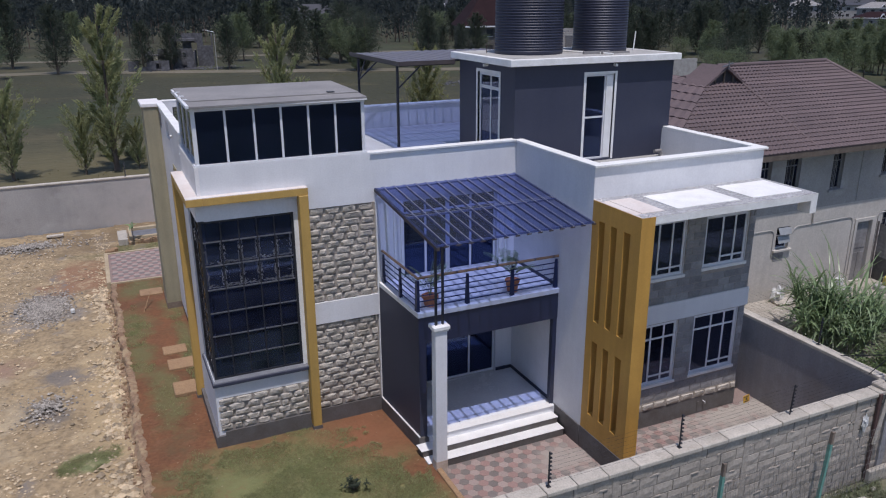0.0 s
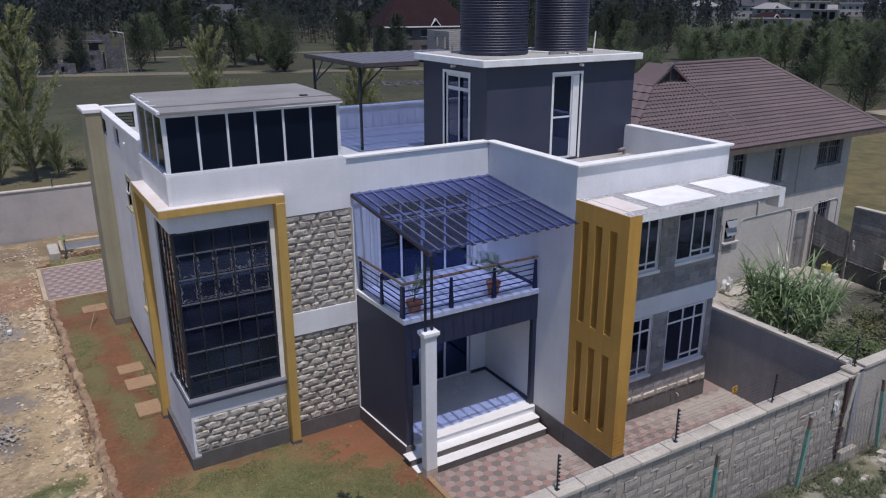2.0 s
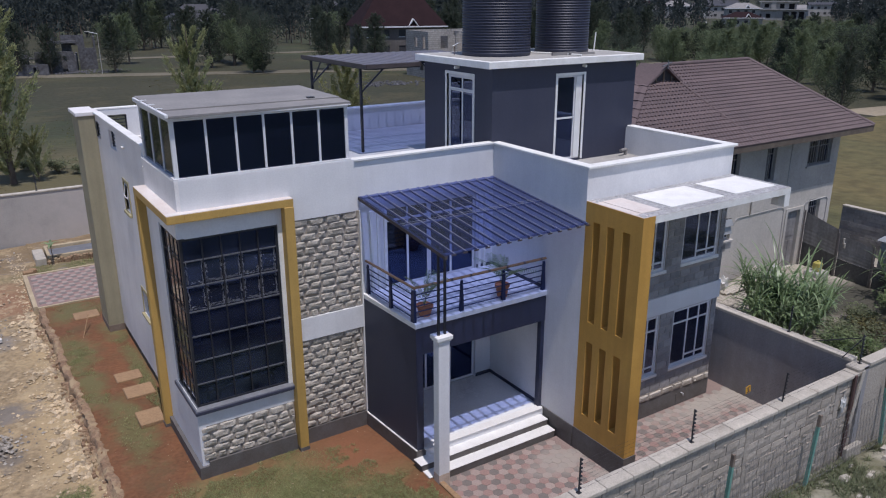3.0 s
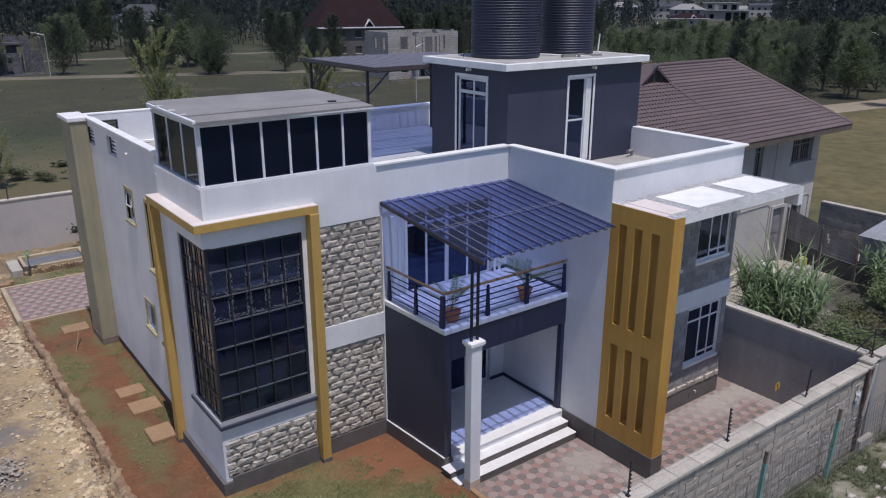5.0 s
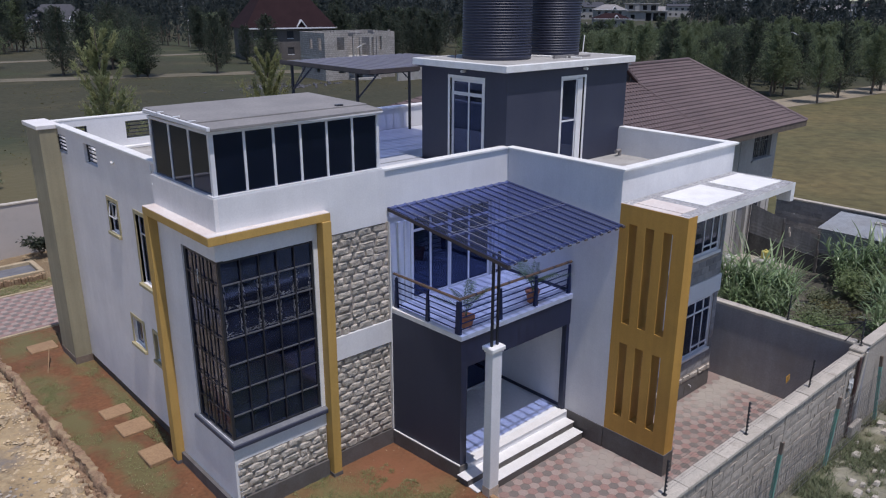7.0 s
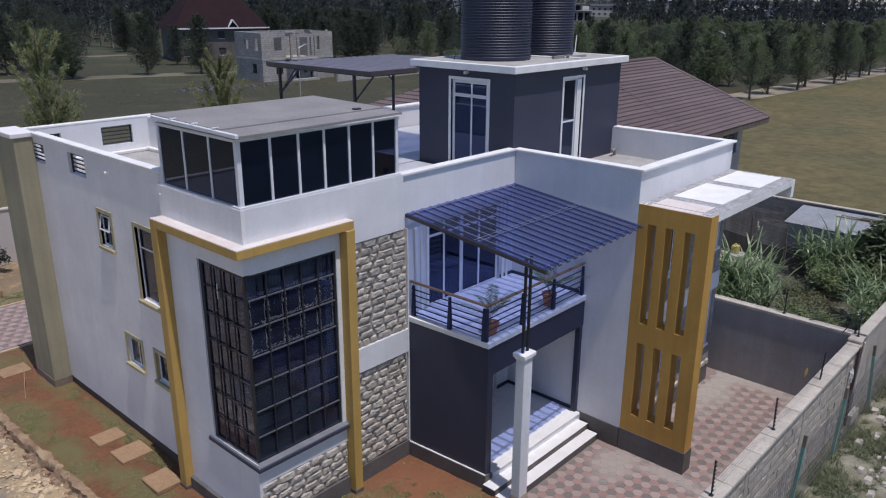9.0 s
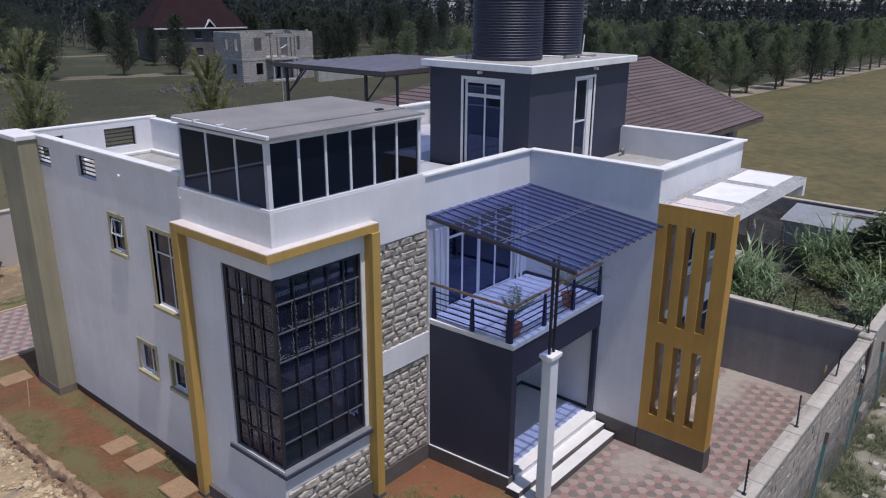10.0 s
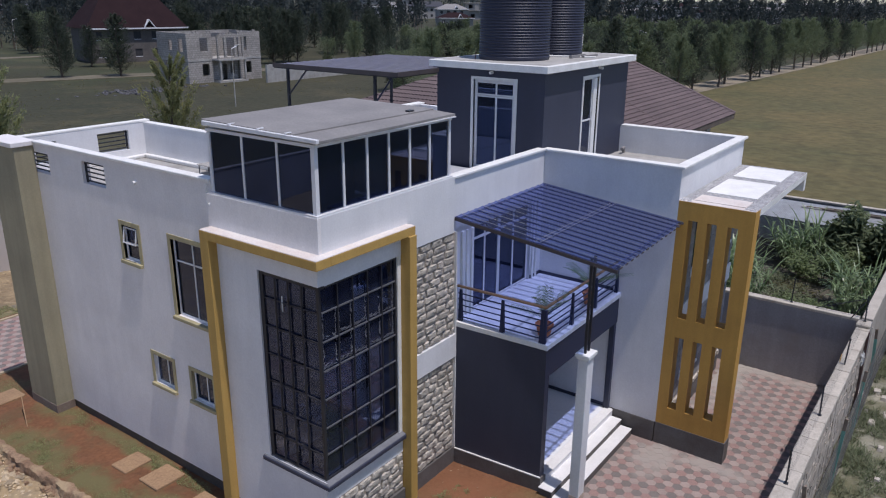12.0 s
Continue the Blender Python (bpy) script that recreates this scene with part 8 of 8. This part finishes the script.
def rock_piece(name, material, bulge, depth, nx=4, nz=3):
    """A block of unit width and height on a wall facing minus y, with a slightly uneven proud face."""
    bm = bmesh.new()
    g = []
    for i in range(nx + 1):
        col_ = []
        for j in range(nz + 1):
            u, w = i / nx - 0.5, j / nz - 0.5
            rim = i in (0, nx) or j in (0, nz)
            d = 0.5 * depth if rim else depth * (1 + random.uniform(-bulge, bulge))
            k = 0.985 if i in (0, nx) and j in (0, nz) else 1.0
            col_.append(bm.verts.new((u * k + random.uniform(-0.005, 0.005), -d, w * k + random.uniform(-0.007, 0.007))))
        g.append(col_)
    for i in range(nx):
        for j in range(nz):
            bm.faces.new((g[i][j], g[i + 1][j], g[i + 1][j + 1], g[i][j + 1]))
    ring = [g[i][0] for i in range(nx + 1)] + [g[nx][j] for j in range(1, nz + 1)] + [g[i][nz] for i in range(nx - 1, -1, -1)] + [g[0][j] for j in range(nz - 1, 0, -1)]
    back = [bm.verts.new((v.co.x, 0.004, v.co.z)) for v in ring]
    for i in range(len(ring)):
        bm.faces.new((ring[i], back[i], back[(i + 1) % len(ring)], ring[(i + 1) % len(ring)]))
    return mesh_of(name, bm, material)


def split_stone(name, material):
    """A hammer-dressed stone of unit size, proud of the wall, with a ragged outline and a broken face."""
    bm = bmesh.new()
    n = 12
    rings = []
    lift = random.uniform(-0.05, 0.10)
    for scale_, d in ((1.0, 0.0), (0.99, 0.016), (0.83, 0.034), (0.46, 0.042)):
        ring = []
        for k in range(n):
            a = 2 * math.pi * (k + 0.5) / n
            c, q = math.cos(a), math.sin(a)
            rx = math.copysign(abs(c) ** 0.30, c) * 0.5
            rz = math.copysign(abs(q) ** 0.34, q) * 0.5
            w = 1 + random.uniform(-0.13, 0.03)
            ring.append(bm.verts.new((rx * scale_ * w, -(d * random.uniform(0.6, 1.4)) if d else 0.004, rz * scale_ * w + lift * (1 - scale_))))
        rings.append(ring)
    for r0, r1 in zip(rings, rings[1:]):
        for k in range(n):
            bm.faces.new((r0[k], r0[(k + 1) % n], r1[(k + 1) % n], r1[k]))
    bm.faces.new(rings[-1])
    return mesh_of(name, bm, material, 10)


ROCK = [split_stone("stone", M["stone"]) for _ in range(16)]
CUT = [rock_piece("block", M["block"], 0.10, 0.022, 3, 2) for _ in range(5)]
BND = [rock_piece("block", M["wallblock"], 0.10, 0.028, 3, 2) for _ in range(9)]


def place(mesh, parent, x, y, z, w, h):
    ob = new(mesh.name.split(".")[0], mesh)
    ob.parent = parent
    if parent.parent is None:
        ob.matrix_parent_inverse = parent.matrix_basis.inverted()
    ob.matrix_basis = Matrix.LocRotScale((x, y, z), None, (w, 1, h))
    return ob


def stone_panel(x0, x1, z0, z1, y, row, label):
    bed = part("stone_facing", boxes((x0, x1, y, 18.078, z0, z1)), M["mortar"], house, label)
    rows = round((z1 - z0) / row)
    for j in range(rows):
        h = (z1 - z0) / rows
        x = x0 - (0.21 if j % 2 else 0.02) + random.uniform(-0.05, 0.03)
        while x < x1 - 0.08:
            w = random.uniform(0.33, 0.50) if random.random() < 0.8 else random.uniform(0.20, 0.30)
            a, b = max(x, x0) + 0.012, min(x + w, x1) - 0.012
            if b - a > 0.07:
                place(random.choice(ROCK), bed, (a + b) / 2, y, z0 + (j + 0.5) * h + random.uniform(-0.005, 0.005), b - a - random.uniform(0.0, 0.03), h * random.uniform(0.82, 0.96))
            x += w
    return bed


stone_panel(4.44, 6.22, 3.50, 6.02, 18.05, 0.185, "rock-faced grey stone facing")
stone_panel(4.44, 6.22, 0.42, 2.90, 18.05, 0.185, "rock-faced grey stone facing")
stone_panel(1.80, 4.18, 0.41, 1.335, 17.99, 0.185, "rock-faced grey stone facing")
part("plain_band", boxes((4.44, 6.218, 17.982, 18.077, 2.905, 3.495)), M["white"], house, "pale painted band between the stone panels")
part("facing_edge", boxes((6.22, 6.25, 17.99, 18.078, 0.40, 6.02)), M["coping"], house)

OPEN = [(11.9, 13.32, 4.16, 5.64), (13.98, 15.42, 4.22, 5.6), (11.9, 13.32, 1.1, 2.84), (13.9, 15.42, 1.12, 2.84)]
for z0, z1, label in ((0.55, 2.90, "lower cut stone facing"), (3.42, 6.27, "upper cut stone facing")):
    bed = part("block_facing", panel("y", 14.365, 14.378, 10.77, 15.66, z0, z1, [(o[0] - 0.02, o[1] + 0.02, o[2] - 0.02, o[3] + 0.02) for o in OPEN]), M["mortar"], house, label)
    rows = round((z1 - z0) / 0.205)
    h = (z1 - z0) / rows
    for j in range(rows):
        z = z0 + (j + 0.5) * h
        x = 10.77 - (0.2 if j % 2 else 0)
        while x < 15.66:
            spans = [(max(x, 10.77), min(x + 0.4, 15.66))]
            for o in OPEN:
                if o[2] - 0.03 - h / 2 < z < o[3] + 0.03 + h / 2:
                    nxt = []
                    for a, b in spans:
                        if b <= o[0] - 0.02 or a >= o[1] + 0.02:
                            nxt.append((a, b))
                        else:
                            if a < o[0] - 0.02:
                                nxt.append((a, o[0] - 0.02))
                            if b > o[1] + 0.02:
                                nxt.append((o[1] + 0.02, b))
                    spans = nxt
            for a, b in spans:
                if b - a > 0.05:
                    place(random.choice(CUT), bed, (a + b) / 2, 14.366, z, b - a - 0.014, h - 0.014)
            x += 0.4
bed = part("stone_course", boxes((10.77, 15.67, 14.35, 14.378, 0.325, 0.55)), M["mortar"], house, "rock-faced course above the plinth")
x = 10.79
while x < 15.6:
    w = random.uniform(0.32, 0.52)
    b = min(x + w, 15.66)
    place(random.choice(ROCK), bed, (x + b) / 2, 14.352, 0.44, b - x - 0.02, 0.17)
    x += w

COURSES = []
z = 1.945
while z > -0.5:
    h = random.uniform(0.255, 0.285)
    COURSES.append(z)
    x = 5.6 - random.uniform(0.0, 0.5)
    while x < 16.4:
        w = random.uniform(0.42, 0.58)
        place(random.choice(BND), fw, x + w / 2, 10.44 + random.uniform(0, 0.010), z - h / 2 + random.uniform(-0.006, 0.006), min(w, 16.42 - x) - random.uniform(0.010, 0.028), h - random.uniform(0.010, 0.026))
        x += w
    z -= h
for px in (8.4, 11.9, 15.4):
    part("mortar_pier", boxes((px, px + 0.16, 10.41, 10.442, -0.6, 1.95), w=0.01), M["wallblock"], fw)
V, F = [], []
for _ in range(120):
    x, z = random.uniform(5.8, 16.3), random.choice(COURSES) + random.gauss(0, 0.008)
    l = random.uniform(0.03, 0.14)
    chunk(V, F, x, 10.422, z, l, 0.018, random.uniform(0.008, 0.020))
for _ in range(24):
    x, z = random.uniform(5.8, 16.3), random.choice(COURSES) - random.uniform(0.03, 0.2)
    chunk(V, F, x, 10.418, z, random.uniform(0.008, 0.018), 0.022, random.uniform(0.03, 0.08))
ob = raw("mortar_blobs", V, F, M["mortar"])
hang(ob, fw)
tagged(ob, "pale mortar squeezed from the joints", kind="stuff")

S = 0.118                                               # half height of a hexagonal paver
A = S * 2 / math.sqrt(3)


def hex_mesh(name, material):
    bm = bmesh.new()
    lo, top = [], []
    for i in range(6):
        a = math.pi / 3 * i
        lo.append(bm.verts.new((A * 0.996 * math.cos(a), A * 0.996 * math.sin(a), -0.06)))
        top.append(bm.verts.new((A * 0.984 * math.cos(a), A * 0.984 * math.sin(a), 0)))
    bm.faces.new(top)
    for i in range(6):
        bm.faces.new((lo[i], lo[(i + 1) % 6], top[(i + 1) % 6], top[i]))
    return mesh_of(name, bm, material)


HEX = [hex_mesh("paver", M[k]) for k in ("greypaver", "redpaver", "palepaver")]
pave = single("paving", boxes((6.54, 16.445, 10.66, 14.98, -0.5, -0.197)), M["paverbed"], "red and grey hexagonal paving in front of the house", "paving", kind="structure")
back_pave = single("back_paving", boxes((-0.40, 5.9, 31.72, 35.62, -0.2, 0.103)), M["paverbed"], "red and grey hexagonal paving behind the house", "paving", kind="structure")
count = 0
rest = {0: ([], []), 1: ([], []), 2: ([], [])}
pick = []
for x0, x1, y0, y1, z, ground_ in ((6.54, 16.44, 10.66, 14.98, -0.19, pave), (-0.40, 5.9, 31.72, 35.62, 0.115, back_pave)):
    for i in range(-2, int((x1 - x0) / (1.5 * A)) + 2):
        for j in range(-2, int((y1 - y0) / (2 * S)) + 3):
            x = x0 + i * 1.5 * A
            y = y0 + j * 2 * S + (S if i % 2 else 0)
            if not (x0 + A * 0.6 < x < x1 - A * 0.6 and y0 + S * 0.6 < y < y1 - S * 0.6):
                continue
            if y > 14.3 and x > 10.2 and y < 20:
                continue
            pick.append((x, y, z, (i - j + (i - i % 2) // 2) % 3, ground_))
for x, y, z, c, ground_ in pick:
    dz = random.uniform(-0.003, 0.002)
    if ground_ is pave and 10.66 <= x and y < 14.4 and count < 300 or ground_ is pave and 6.5 < x < 8.4 and y > 13.2 and count < 300:
        count += 1
        ob = new("paver", HEX[c])
        ob.parent = pave
        ob.matrix_basis = Matrix.Translation((x, y, z + dz))
        continue
    V, F = rest[c]
    k = len(V)
    for f, zz in ((0.984, z + dz), (0.996, z - 0.06)):
        for i in range(6):
            a = math.pi / 3 * i
            V.append((x + A * f * math.cos(a), y + A * f * math.sin(a), zz))
    F.append(tuple(k + i for i in range(6)))
    for i in range(6):
        F.append((k + 6 + i, k + 6 + (i + 1) % 6, k + (i + 1) % 6, k + i))
for c, k in enumerate(("greypaver", "redpaver", "palepaver")):
    ob = raw("pavers", *rest[c], M[k])
    hang(ob, pave)
    tagged(ob, kind="stuff")
